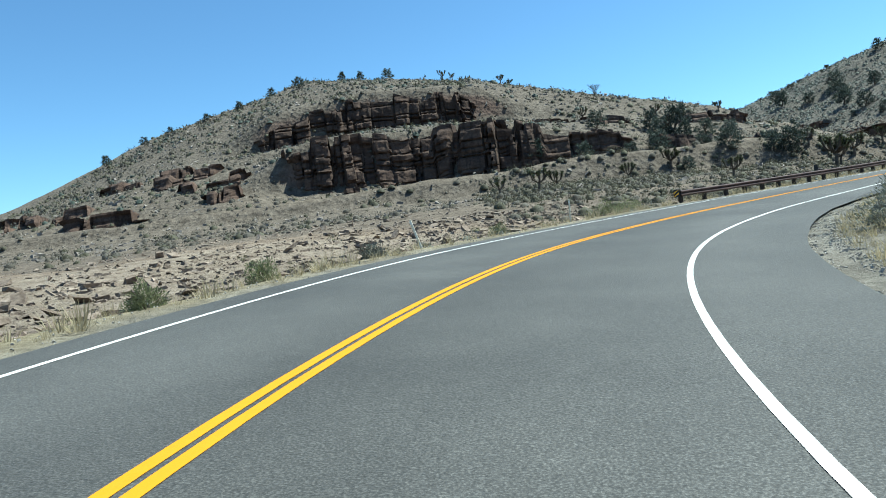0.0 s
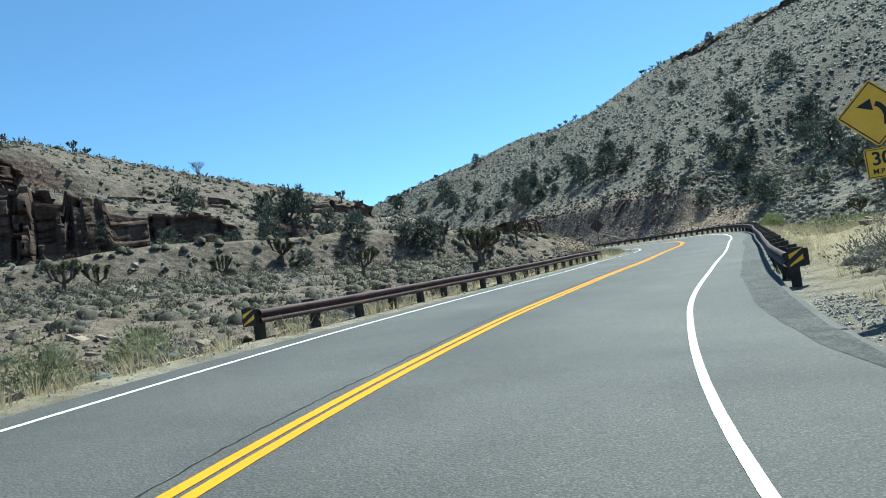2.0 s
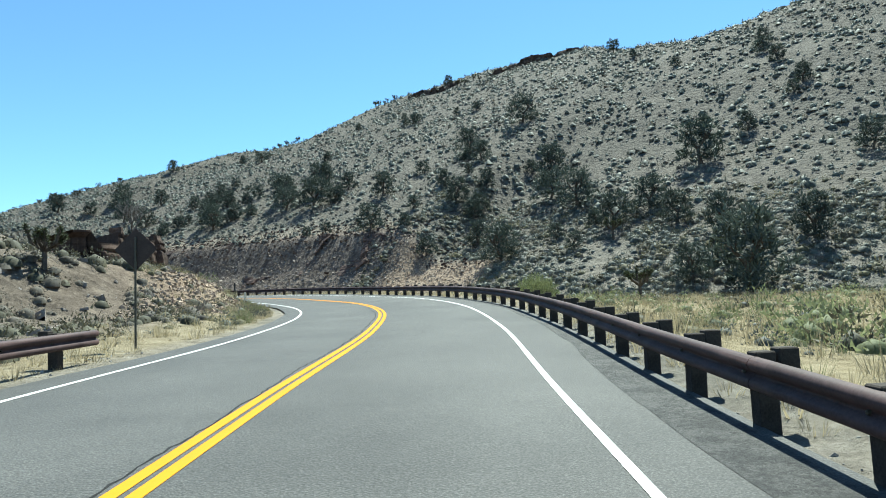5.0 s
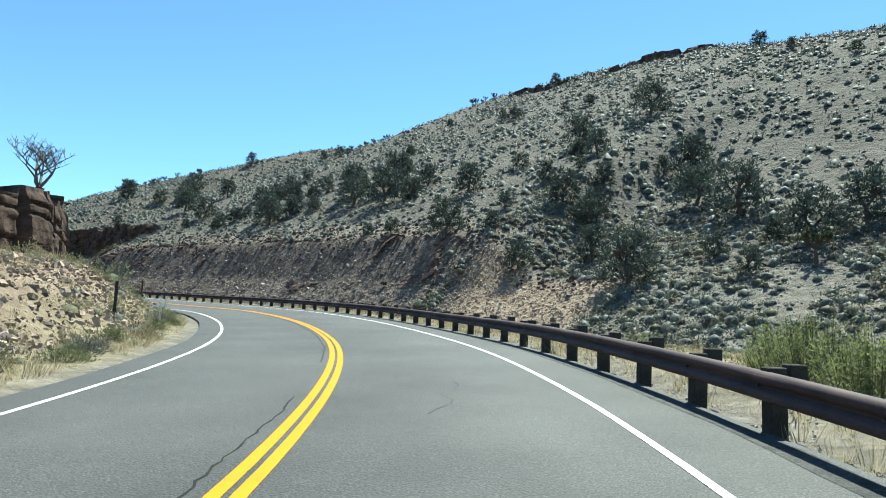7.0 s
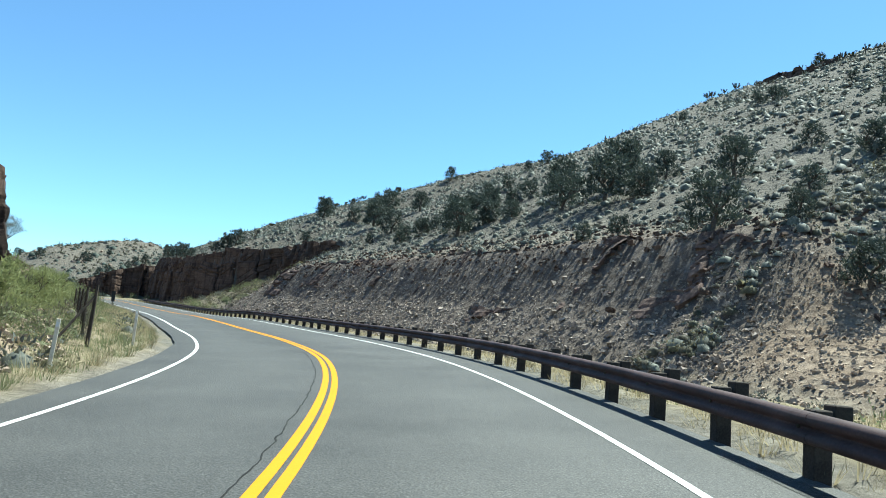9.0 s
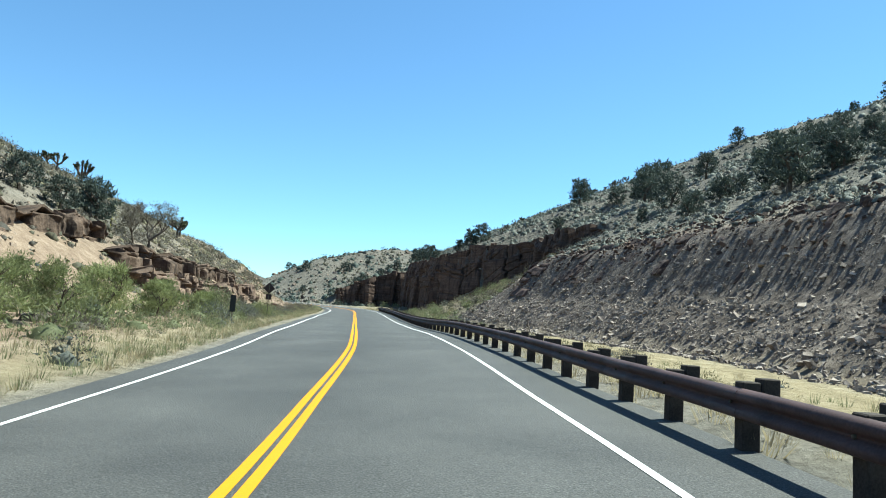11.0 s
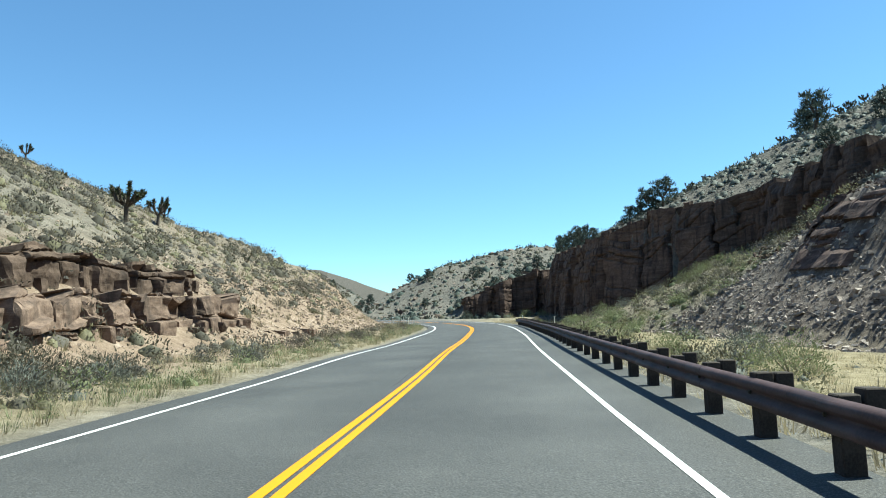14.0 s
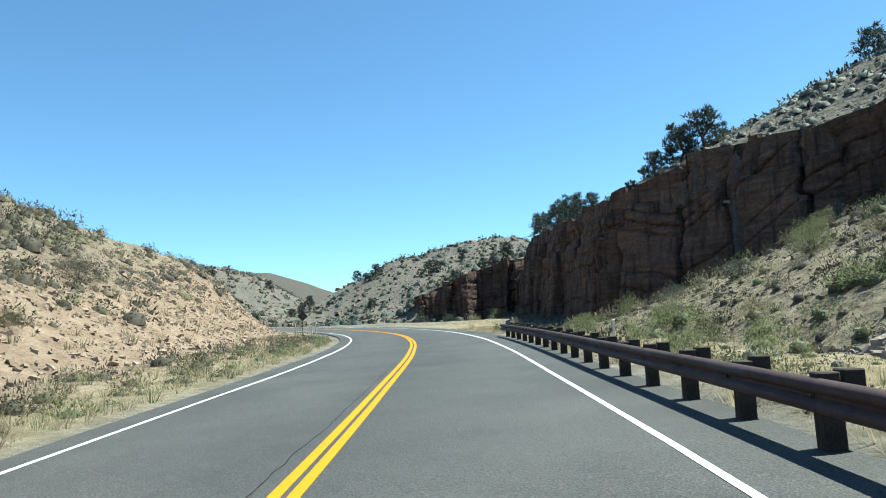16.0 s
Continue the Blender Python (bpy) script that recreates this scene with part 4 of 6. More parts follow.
def cliff_face(name, label, line, mat, outward, res=0.3, amp=1.0, seed=1, ragged=0.8, lean=0.12, grain=1.0, bedding=0.6, bed_size=None, slump=0.0, joints=1.0, crisp=1.0, ledges=(), slip=0.8):
    """A jointed rock wall: upright columns and beds pushed in and out, dark cracks between them.
    line: (foot, head) places; outward: a rough way in the plane to which the wall looks."""
    r = np.random.default_rng(seed)
    foot, head = np.array([p for p, _ in line]), np.array([h for _, h in line])
    s = np.r_[0, np.cumsum(np.hypot(*np.diff(foot[:, :2], axis=0).T))]
    u = np.arange(0, s[-1], res)
    foot, head = (np.stack([np.interp(u, s, a[:, k]) for k in range(3)], -1) for a in (foot, head))
    run = np.gradient(foot[:, :2], axis=0)
    run /= np.linalg.norm(run, axis=1)[:, None]
    out = np.stack([run[:, 1], -run[:, 0]], -1)
    out *= np.sign(out @ np.array(outward))[:, None]
    rows = int(max(4, (head[:, 2] - foot[:, 2]).max() / res)) + 1
    w = np.linspace(0, 1, rows)
    cols = np.cumsum((0.55 + 2.9 * r.random(int(s[-1] / grain) + 40) ** 1.8) * grain) - 5
    beds = np.cumsum((0.5 + 1.9 * r.random(60) ** 1.5) * (bed_size or grain)) - 3
    push, tops, gap, shift = r.uniform(-1, 1, len(cols) + 1), r.random(len(cols) + 1) ** 2, r.random(len(cols) + 1) ** 1.5, r.uniform(-0.6, 0.6, len(cols) + 1)
    bed_push = r.uniform(-1, 1, 997)
    U = np.repeat(u[:, None], rows, 1)
    base_col = np.searchsorted(cols, u)
    top = head[:, 2] - ragged * tops[base_col]
    top = top - slump * (head[:, 2] - foot[:, 2]) * np.clip(0.8 * rough(u, u * 0 + seed, 11.0, 3, seed + 3) + 0.25, 0, 0.7)
    tall = np.maximum(top - foot[:, 2], 0.4)
    H = tall[:, None] * w[None]
    warp = U + 0.5 * grain * rough(U, H + 31.0 * seed, 4.0, 3, seed) + 0.12 * grain * rough(U, H, 0.8, 2, seed + 9)
    ci = np.clip(np.searchsorted(cols, warp), 1, len(cols) - 1)
    de = np.minimum(warp - cols[ci - 1], cols[ci] - warp)
    hz = H + 0.3 * (bed_size or grain) * rough(U, H + 7.0, 3.0, 3, seed + 4) + (bed_size or grain) * shift[ci] * (slip if bed_size else 1) + 0.8 * rough(U, U * 0, 14.0, 2, seed + 2)
    bi = np.clip(np.searchsorted(beds, hz), 1, len(beds) - 1)
    db = np.minimum(hz - beds[bi - 1], beds[bi] - hz)
    off = 0.55 * min(1.0, 0.3 + 0.7 * joints) * push[ci] + 0.28 * bedding * bed_push[(ci * 31 + bi * 7) % 997] + 0.3 * rough(U, H, 5.0, 3, seed + 6) + 0.14 * rough(U, H, 0.7 * grain, 3, seed + 8)
    off -= 0.75 * joints * gap[ci] * np.exp(-(de / (0.04 + 0.1 * grain) / crisp) ** 2) + 0.25 * bedding * np.exp(-(db / (0.03 + 0.07 * (bed_size or grain)) / crisp) ** 2)
    S = u[-1]
    off = off - 2.5 * (np.exp(-U / 0.7) + np.exp(-(S - U) / 0.7))
    off = off * amp * np.clip((1 - w[None]) * 6, 0.35, 1) - lean * H
    for level, back in ledges:      # steps in the wall
        off = off - back * ease(w[None] + 0.03 * rough(U, U * 0 + level, 6.0, 2, seed + 5), level - 0.012, level + 0.012)
    x = foot[:, None, 0] + out[:, None, 0] * off
    y = foot[:, None, 1] + out[:, None, 1] * off
    z = foot[:, None, 2] + H
    X, Y, Z = [x], [y], [z]
    for k in (1.2, 3.0):      # the wall's top runs back under the slope
        X.append(x[:, -1:] - out[:, :1] * k)
        Y.append(y[:, -1:] - out[:, 1:] * k)
        Z.append(z[:, -1:] + 0.1 - 0.25 * k)
    v = np.stack([np.concatenate(a, 1) for a in (X, Y, Z)], -1)
    o = v[0, 0].copy()
    idx = np.arange(v.shape[0] * v.shape[1]).reshape(v.shape[:2])
    f = np.stack([idx[:-1, :-1], idx[1:, :-1], idx[1:, 1:], idx[:-1, 1:]], -1).reshape(-1, 4)
    if np.cross([run[0, 0], run[0, 1]], out[0]) > 0:
        f = f[:, ::-1]
    root = base_of(name, o, 0, label, "cliff")
    mesh_object("rock_face", (v - o).reshape(-1, 3), f, mat, root)
    meshes = OUTCROP_ROCKS if mat is OUTCROP_STONE else CLIFF_ROCKS
    for k in range(int(s[-1] / (6.0 if bed_size else 2.5))):    # fallen blocks at its foot and on its rim
        i = r.integers(0, len(u))
        j = 0 if r.random() < 0.6 else rows - 1
        size = r.uniform(0.3, 1.1) * min(1.0, 0.35 + 0.1 * tall[i]) * (0.5 if mat is CUT_ROCK else 1.0)
        ob = new("rock", meshes[r.integers(0, len(meshes))])
        ob.parent = root
        p = v[i, j] - o + np.array([*(out[i] * (r.uniform(0.1, 0.8) if j == 0 else -0.4)), size * 0.15 + (0.35 if j == 0 else 0)])
        ob.matrix_basis = Matrix.Translation(p) @ Matrix.Rotation(r.uniform(0, 6.28), 4, "Z") @ Matrix.Rotation(r.uniform(-0.3, 0.3), 4, "Y") @ Matrix.Diagonal((size * r.uniform(0.8, 1.5), size, size * r.uniform(0.5, 0.9), 1))
    return root


def west_line(level, x0, x1, step, low, high):
    """Foot and head places along a terrace of the western hill."""
    out, x = [], x0
    while x < x1:
        ys = np.arange(level - 14, level + 14, 0.2)
        xs = np.full_like(ys, x)
        v = ys + rough(xs, ys, 34, 3, 3) * 4 + rough(xs, ys, 9, 3, 11) * 1.2
        y = float(ys[np.argmin(np.abs(v - level))])
        out.append(((x, y - 2.4, float(height(x, y - low - 0.6)[0]) - 0.5), (x, y + 0.5, float(height(x, y + high)[0]) + 0.1)))
        x += step * random.uniform(0.7, 1.35)
    return out


cliff_face("rock_cliff", "dark red-brown sandstone cliff with upright joints, in shade", west_line(98.3, -20, 14, 2.0, 2.2, 2.0), RED_ROCK, (0, -1), 0.22, 1.4, 3, 2.0, 0.22, 1.0, 1.3, 0.9, 0.7, 0.8)
cliff_face("rock_cliff", "low broken ledge of red-brown sandstone on a brushy hill", west_line(98.5, 9, 29, 2.0, 2.0, 1.6), RED_ROCK, (0, -1), 0.28, 1.3, 5, 3.0, 0.25)
cliff_face("rock_cliff", "low broken ledge of red-brown sandstone among junipers", west_line(99.5, 31, 52, 2.0, 2.0, 1.6), RED_ROCK, (0, -1), 0.28, 1.1, 6, 2.4, 0.25)
cliff_face("rock_cliff", "tall jointed sandstone cliff high on a desert hill", west_line(119.9, -29, 11, 2.2, 2.0, 2.0), RED_ROCK, (0, -1), 0.22, 1.5, 7, 2.0, 0.22, 1.0, 1.3, 0.9, 0.8, 0.8)
cliff_face("rock_cliff", "broken dark sandstone rim on the low skyline", west_line(115, 37, 52, 1.8, 1.0, 1.4), RED_ROCK, (0, -1), 0.24, 1.0, 16, 1.4, 0.2)
cliff_face("rock_cliff", "thin sandstone ledge high on a desert hill", west_line(113, 14, 34, 2.2, 1.4, 1.8), RED_ROCK, (0, -1), 0.28, 0.9, 8, 1.2, 0.3)
for lab, lev, x0, x1, sd in (("broken sandstone knobs on a hillside", 112, -52, -36, 9), ("dark sandstone knob beside the lower cliff", 103, -36, -25, 13), ("dark sandstone knob below the upper cliff", 109, -42, -30, 14), ("low dark sandstone knob in dry brush", 96, -31, -22, 15), ("broken sandstone knobs low on a hillside", 100, -60, -44, 10), ("broken sandstone knobs in dry brush", 93, -48, -36, 11), ("dark sandstone ledge on a hillside", 106, -78, -60, 12)):
    cliff_face("rock_cliff", lab, west_line(lev, x0, x1, 2.6, 2.8, 2.8), RED_ROCK, (0.3, -1), 0.28, 1.6, sd, 2.6, 0.3)


def wall_line(ys, lift=0.3):
    out = []
    for y in ys:
        x = float(east_toe(y) + wall_back(y))
        z = float(height(x + 1.8, y)[0])
        out.append(((x - 0.9, y, float(height(x - 1.6, y)[0]) - 0.6), (x + 0.5, y, z + lift)))
    return out


cliff_face("rock_cliff", "tall red-brown sandstone cliff with dark upright cracks beside the road", wall_line([253.6, 254.6, 255.3, 255.7, 256.5, 258, 260, 262, 264, 266, 268, 270, 272, 274, 276]), RED_ROCK, (-1, -0.6), 0.14, 1.35, 21, 1.3, 0.05, 2.3, 0.6, 1.9, 0.0, 1.5, 0.8, ((0.74, 0.8),), 0.2)
cliff_face("rock_cliff", "dark recessed shoulder of the sandstone cliff", wall_line([214, 217, 220, 223, 226, 229, 232, 235, 238, 241, 244, 247, 250, 253, 256.4]), RED_ROCK, (-1, -0.3), 0.17, 1.3, 26, 1.6, 0.08, 1.8, 0.7, 1.4, 0.0, 1.4, 0.7, ((0.6, 0.7),), 0.3)
cliff_face("rock_cliff", "red-brown sandstone cliff running on along the valley", wall_line(list(np.arange(269.5, 338, 2.4))), RED_ROCK, (-1, -0.3), 0.2, 1.5, 22, 1.6, 0.08, 1.9, 0.6, 1.6, 0.0, 1.4, 0.8, ((0.7, 0.6),), 0.3)
bluff = []
for k in range(15):
    x = 103.5 - k * 1.9
    y = 344.2 + 1.1 * math.sin(k * 1.3)
    bluff.append(((x, y - 4.2, float(height(x, 338.0)[0]) - 0.8), (x, y - 2.6, float(height(x, 348.5)[0]) + 0.3)))
cliff_face("rock_cliff", "low dark sandstone bluff at the valley's end", bluff, RED_ROCK, (-0.2, -1), 0.34, 1.5, 28, 2.2, 0.1, 1.5)


def cut_line(y0, y1, step, low, high):
    """Foot and head of the blasted rock face between the scree and the natural slope."""
    out, y = [], y0
    while y < y1:
        toe = float(east_toe(y))
        fade = min(1.0, (y - y0) / 5 + 0.25, (y1 - y) / 6 + 0.25)
        a, b = toe + high - (high - low) * fade - 0.2, toe + high
        out.append(((a, y, float(height(a, y)[0]) - 0.35), (b, y, float(height(b + 0.3, y)[0]) + 0.15)))
        y += step * random.uniform(0.7, 1.35)
    return out


cliff_face("rock_cliff", "dark purple-brown blasted rock face above the scree", cut_line(112.5, 134, 2.2, 4.9, 9.6), CUT_ROCK, (-1, 0), 0.2, 1.0, 24, 1.2, 0.78, 0.8, 1.3, 0.7, 0.15, 0.3)
cliff_face("rock_cliff", "low broken ledge of dark rock in the scree", cut_line(136, 147, 2.0, 3.0, 5.0), CUT_ROCK, (-1, 0), 0.2, 0.8, 27, 0.6, 0.7, 0.7, 1.3, 0.6, 0.2, 0.3)
cliff_face("rock_cliff", "reddish brown blasted rock face above the scree", cut_line(149, 205, 2.4, 6.6, 10.6), CUT_ROCK, (-1, 0), 0.22, 1.0, 23, 1.2, 0.74, 1.0, 1.2, 0.8, 0.35, 0.3)
cliff_face("rock_cliff", "pale red streaked rock face at the end of the scree", cut_line(200, 219, 2.4, 5.6, 10.2), CUT_ROCK, (-1, 0), 0.22, 1.1, 25, 1.2, 0.7, 1.2, 1.0, 0.9, 0.1, 0.45)
for lab, k0, k1, sd in (("dark rock rim along the top of the big hill", 0, 9, 31), ("dark rock knob on the ridge of the big hill", 11, 24, 32)):
    line = []
    for k in range(k0, k1):
        x, y = 206 + k * 1.0 + 3 * math.sin(k * 0.9), 196 - k * 2.4
        z = float(height(x, y)[0])
        line.append(((x, y, z - 1.5), (x, y, z + 0.4 + 2.2 * math.sin(math.pi * (k - k0 + 0.5) / (k1 - k0)))))
    cliff_face("rock_cliff", lab, line, RED_ROCK, (-1, -0.6), 0.5, 1.3, sd, 1.4)


def bank_line(y0, y1, step, reach, rise, sink=0.3):
    out, y = [], y0
    while y < y1:
        xs = np.arange(50, 82, 0.2)
        z = height(xs, np.full_like(xs, y))
        road_z = float(np.interp(y, LINE[:, 1], LINE[:, 2]))
        over = np.where(z > road_z + reach)[0]
        if len(over):
            x = float(xs[over[-1]])
            out.append(((x + 0.3, y, float(height(x + 0.6, y)[0]) - sink), (x - 0.3, y, float(height(x - 0.5, y)[0]) + rise * random.uniform(0.6, 1.2))))
        y += step * random.uniform(0.7, 1.35)
    return out


crag = [((x, y, float(height(x + 0.8, y)[0]) - 0.4), (x, y, 10.9 - 0.1 * max(0, 101 - y) + 0.06 * max(0, y - 105))) for x, y in ((56.6, 89), (60.5, 91), (63.5, 93.5), (66, 96.5), (67.3, 99.5), (68.1, 102), (68.4, 105), (69.3, 109), (70.5, 113), (71.3, 117), (71.2, 120.5), (69.0, 124))]
cliff_face("rock_outcrop", "dark sandstone crag above the cut bank at the bend", crag, RED_ROCK, (1, -0.6), 0.15, 0.8, 41, 0.9, 0.1, 0.7)


LEDGE_ROCKS = rock_meshes(OUTCROP_STONE, 16, 0.98, 0.13, 0.97)


def block_ledge(label, y0, y1, reach, beds, seed):
    """Beds of jointed blocks lying one on another along the bank."""
    r = random.Random(seed)
    ys = np.arange(y0, y1, 0.5)
    xs = np.arange(48, 82, 0.2)
    line = []
    for y in ys:
        z = height(xs, np.full_like(xs, y))
        over = np.where(z > float(np.interp(y, LINE[:, 1], LINE[:, 2])) + reach)[0]
        x = float(xs[over[-1]]) if len(over) else 60.0
        line.append((x, float(height(x, y)[0])))
    line = np.array(line)
    kernel = np.ones(9) / 9
    smooth_x, smooth_z = (np.convolve(np.pad(line[:, k], 4, mode="edge"), kernel, mode="valid") for k in range(2))
    root = base_of("rock_outcrop", (smooth_x[0], y0, smooth_z[0]), 0, label, "rock outcrop")
    o = Vector((smooth_x[0], y0, smooth_z[0]))
    up, setback = -0.35, 0.0
    for k in range(beds):
        thick = r.uniform(0.35, 0.6)
        y = y0 + r.uniform(0, 1.0)
        swell, phase = r.uniform(0.15, 0.35), r.uniform(0, 6)
        while y < y1 - 1:
            length = 0.25 + 0.8 * r.random() ** 1.6
            mid = y + length / 2
            taper = min(1.0, (mid - y0) / 4, (y1 - mid) / 5)
            if r.random() < 0.16 and up + thick < 0.5 + 2.6 * taper:
                x, z = float(np.interp(mid, ys, smooth_x)), float(np.interp(mid, ys, smooth_z))
                slope = (float(np.interp(mid + 0.8, ys, smooth_x)) - float(np.interp(mid - 0.8, ys, smooth_x))) / 1.6
                out = swell * math.sin(mid * 0.6 + phase) + r.uniform(-0.35, 0.35)
                courses = r.choice((1, 1, 1, 2, 2))
                low = up - 0.1
                for c in range(courses):
                    tall = thick / courses * r.uniform(0.6, 1.35)
                    depth = r.uniform(0.55, 1.05)
                    ob = new("rock", r.choice(LEDGE_ROCKS))
                    ob.parent = root
                    ob.matrix_basis = Matrix.Translation(Vector((x - setback - depth / 2 + 0.55 + out + r.uniform(-0.12, 0.12), mid, z + low + tall / 2)) - o) @ Matrix.Rotation(math.pi / 2 - math.atan(slope) + r.uniform(-0.2, 0.2), 4, "Z") @ Matrix.Rotation(r.uniform(-0.06, 0.06), 4, "Y") @ Matrix.Rotation(r.uniform(-0.07, 0.07), 4, "X") @ Matrix.Diagonal((length * r.uniform(0.85, 1.02), depth, tall * 1.02, 1))
                    low += tall * 0.98
            y += length * 0.98 + (r.uniform(0.3, 1.6) if r.random() < 0.16 else 0.0)
        up += thick * 0.96
        setback += r.uniform(0.1, 0.5)
    return root


cliff_face("rock_outcrop", "layered ledge of brown sandstone with dark gaps", bank_line(159, 206, 0.9, 0.9, 1.5, 0.7), OUTCROP_STONE, (1, 0), 0.08, 0.95, 51, 0.6, 0.1, 0.9, 1.6, 0.58, 0.0, 1.9, 0.55, ((0.62, 0.35),), 0.25)
cliff_face("rock_outcrop", "upper layered ledge of brown sandstone", bank_line(162, 205, 1.0, 2.7, 1.1, 0.7), OUTCROP_STONE, (1, 0), 0.08, 0.95, 52, 0.6, 0.1, 0.9, 1.6, 0.58, 0.0, 1.9, 0.55, (), 0.25)
cliff_face("rock_outcrop", "high layered ledge of brown sandstone below junipers", bank_line(150, 167, 1.0, 4.2, 1.4, 0.7), OUTCROP_STONE, (1, -0.3), 0.08, 0.95, 55, 0.6, 0.1, 0.9, 1.6, 0.58, 0.0, 1.9, 0.55, (), 0.25)
block_ledge("loose blocks of brown sandstone along a ledge", 158, 207, 0.8, 2, 51)
block_ledge("loose blocks of brown sandstone on the upper ledge", 161, 205, 2.7, 2, 52)
block_ledge("thin broken sandstone ledge high on the bank", 166, 192, 4.4, 1, 54)
block_ledge("broken sandstone blocks low on the bank", 200, 214, 0.4, 1, 53)


# ---------------------------------------------------------------- loose stones


def scatter(shapes, places, scales, turns, tilts=None, normal=None):
    """Copies of the shapes at the places, merged into one set of verts and faces."""
    order = RNG.integers(0, len(shapes), len(places))
    verts, faces, at = [], [], 0
    for k, (v, f) in enumerate(shapes):
        pick = np.where(order == k)[0]
        if not len(pick):
            continue
        c, s_ = np.cos(turns[pick])[:, None], np.sin(turns[pick])[:, None]
        sc = scales[pick]
        if sc.ndim == 1:
            sc = np.repeat(sc[:, None], 3, 1)
        x, y, z = (v[None, :, i] * sc[:, i, None] for i in range(3))
        if tilts is not None:
            ct, st = np.cos(tilts[pick])[:, None], np.sin(tilts[pick])[:, None]
            x, z = x * ct + z * st, -x * st + z * ct
        w = np.stack([x * c - y * s_, x * s_ + y * c, z], -1) + places[pick][:, None, :]
        verts.append(w.reshape(-1, 3))
        faces.append((f[None] + (np.arange(len(pick)) * len(v))[:, None, None]).reshape(-1, f.shape[1]) + at)
        at += len(pick) * len(v)
    return np.concatenate(verts), np.concatenate(faces)


def small_stone(seed):
    r = random.Random(seed)
    v = np.array([(x * 0.5 + r.uniform(-0.2, 0.2), y * 0.5 + r.uniform(-0.2, 0.2), z * 0.5 + r.uniform(-0.15, 0.15)) for x in (-1, 1) for y in (-1, 1) for z in (-1, 1)])
    f = np.array([(0, 1, 3, 2), (4, 6, 7, 5), (0, 4, 5, 1), (2, 3, 7, 6), (0, 2, 6, 4), (1, 5, 7, 3)])
    return v, f


def chip(seed):
    """A flat three-sided flake, open below."""
    r = random.Random(seed)
    top = [(math.cos(a) * r.uniform(0.35, 0.75), math.sin(a) * r.uniform(0.35, 0.75), 0.5 + r.uniform(-0.25, 0.15)) for a in (r.uniform(0, 1), r.uniform(1.8, 2.7), r.uniform(3.7, 5.2))]
    v = np.array(top + [(x * r.uniform(1.0, 1.3), y * r.uniform(1.0, 1.3), -0.5) for x, y, z in top])
    return v, np.array([(0, 1, 2), (0, 3, 4), (0, 4, 1), (1, 4, 5), (1, 5, 2), (2, 5, 3), (2, 3, 0)])


STONES = [small_stone(k) for k in range(14)]
CHIPS = [chip(k) for k in range(18)]


def stones(name, label, mat, sd_places, size, flat, singles=0, world=False, grade=2.2):
    """Stones at (station, offset) places, or at x, y; the first ones are objects of their own."""
    if world:
        xy = sd_places
    else:
        xy = on_road(sd_places[:, 0], sd_places[:, 1])[:, :2]
    z = height(xy[:, 0], xy[:, 1])
    n = len(xy)
    sizes = size[0] * (size[1] / size[0]) ** (RNG.random(n) ** grade)
    sc = np.stack([sizes * RNG.uniform(0.8, 1.5, n), sizes * RNG.uniform(0.6, 1.0, n), sizes * flat * RNG.uniform(0.6, 1.3, n)], -1)
    pl = np.stack([xy[:, 0], xy[:, 1], z + sc[:, 2] * 0.28], -1)
    turns, tilts = RNG.uniform(0, 6.28, n), RNG.normal(0, 0.45, n)
    root = base_of(name, pl[0] * 0, 0, label, "rubble")
    if singles:
        shapes = []
        for v, f in STONES[:8]:
            ob = mesh_object("stone", v, f, mat)
            shapes.append(ob.data)
            bpy.data.objects.remove(ob)
        big = np.argsort(-sizes)[:singles]
        for i in big:
            ob = new("stone", random.choice(shapes))
            ob.parent = root
            ob.matrix_basis = Matrix.Translation(pl[i]) @ Matrix.Rotation(turns[i], 4, "Z") @ Matrix.Rotation(tilts[i], 4, "Y") @ Matrix.Diagonal((*sc[i], 1))
        keep = np.ones(n, bool)
        keep[big] = False
        pl, sc, turns, tilts = pl[keep], sc[keep], turns[keep], tilts[keep]
    v, f = scatter(CHIPS, pl, sc, turns, tilts)
    ob = mesh_object("stone_cover", v, f, mat, root)
    tagged(ob, kind="stuff")


def band(n, s0, s1, d0, d1):
    return np.stack([RNG.uniform(s0, s1, n), RNG.uniform(d0, d1, n)], -1)


def road_left(x, y):
    _, d, _, _ = road_coords(x, y)
    return -d


stones("rock_rubble", "field of pale flat limestone slabs and rubble beside the road", TAN_STONE, np.concatenate([band(10500, 2, 44, -19, -6.0), band(3500, 0, 40, -40, -15)]), (0.04, 0.42), 0.3, 280)
ys = RNG.uniform(110, 228, 18500)
es = RNG.beta(1.1, 1.7, 18500) * 10.5 - 1.2
ys = np.where(ys > 216, np.minimum(ys, 225 - 0.9 * es + RNG.normal(0, 1.5, 18500)), ys)
stones("scree_slope", "grey scree of broken stones below a cut hillside", GREY_ROCK, np.stack([east_toe(ys) + es, ys], -1), (0.07, 0.42), 0.55, 240, True)
ys = RNG.uniform(76, 120, 9500)
xs = np.interp(ys, [76, 80, 84, 88, 92, 96, 104, 120], [57.5, 61, 65, 68, 70.3, 72, 73.5, 73]) - RNG.uniform(0, 6.5, 9500)
stones("rock_rubble", "tan broken stones on the cut bank at the bend", PINK_STONE, np.stack([xs, ys], -1)[road_left(xs, ys) > 5.9], (0.05, 0.26), 0.55, 80, True, 1.5)
ys = RNG.uniform(93, 113, 3600)
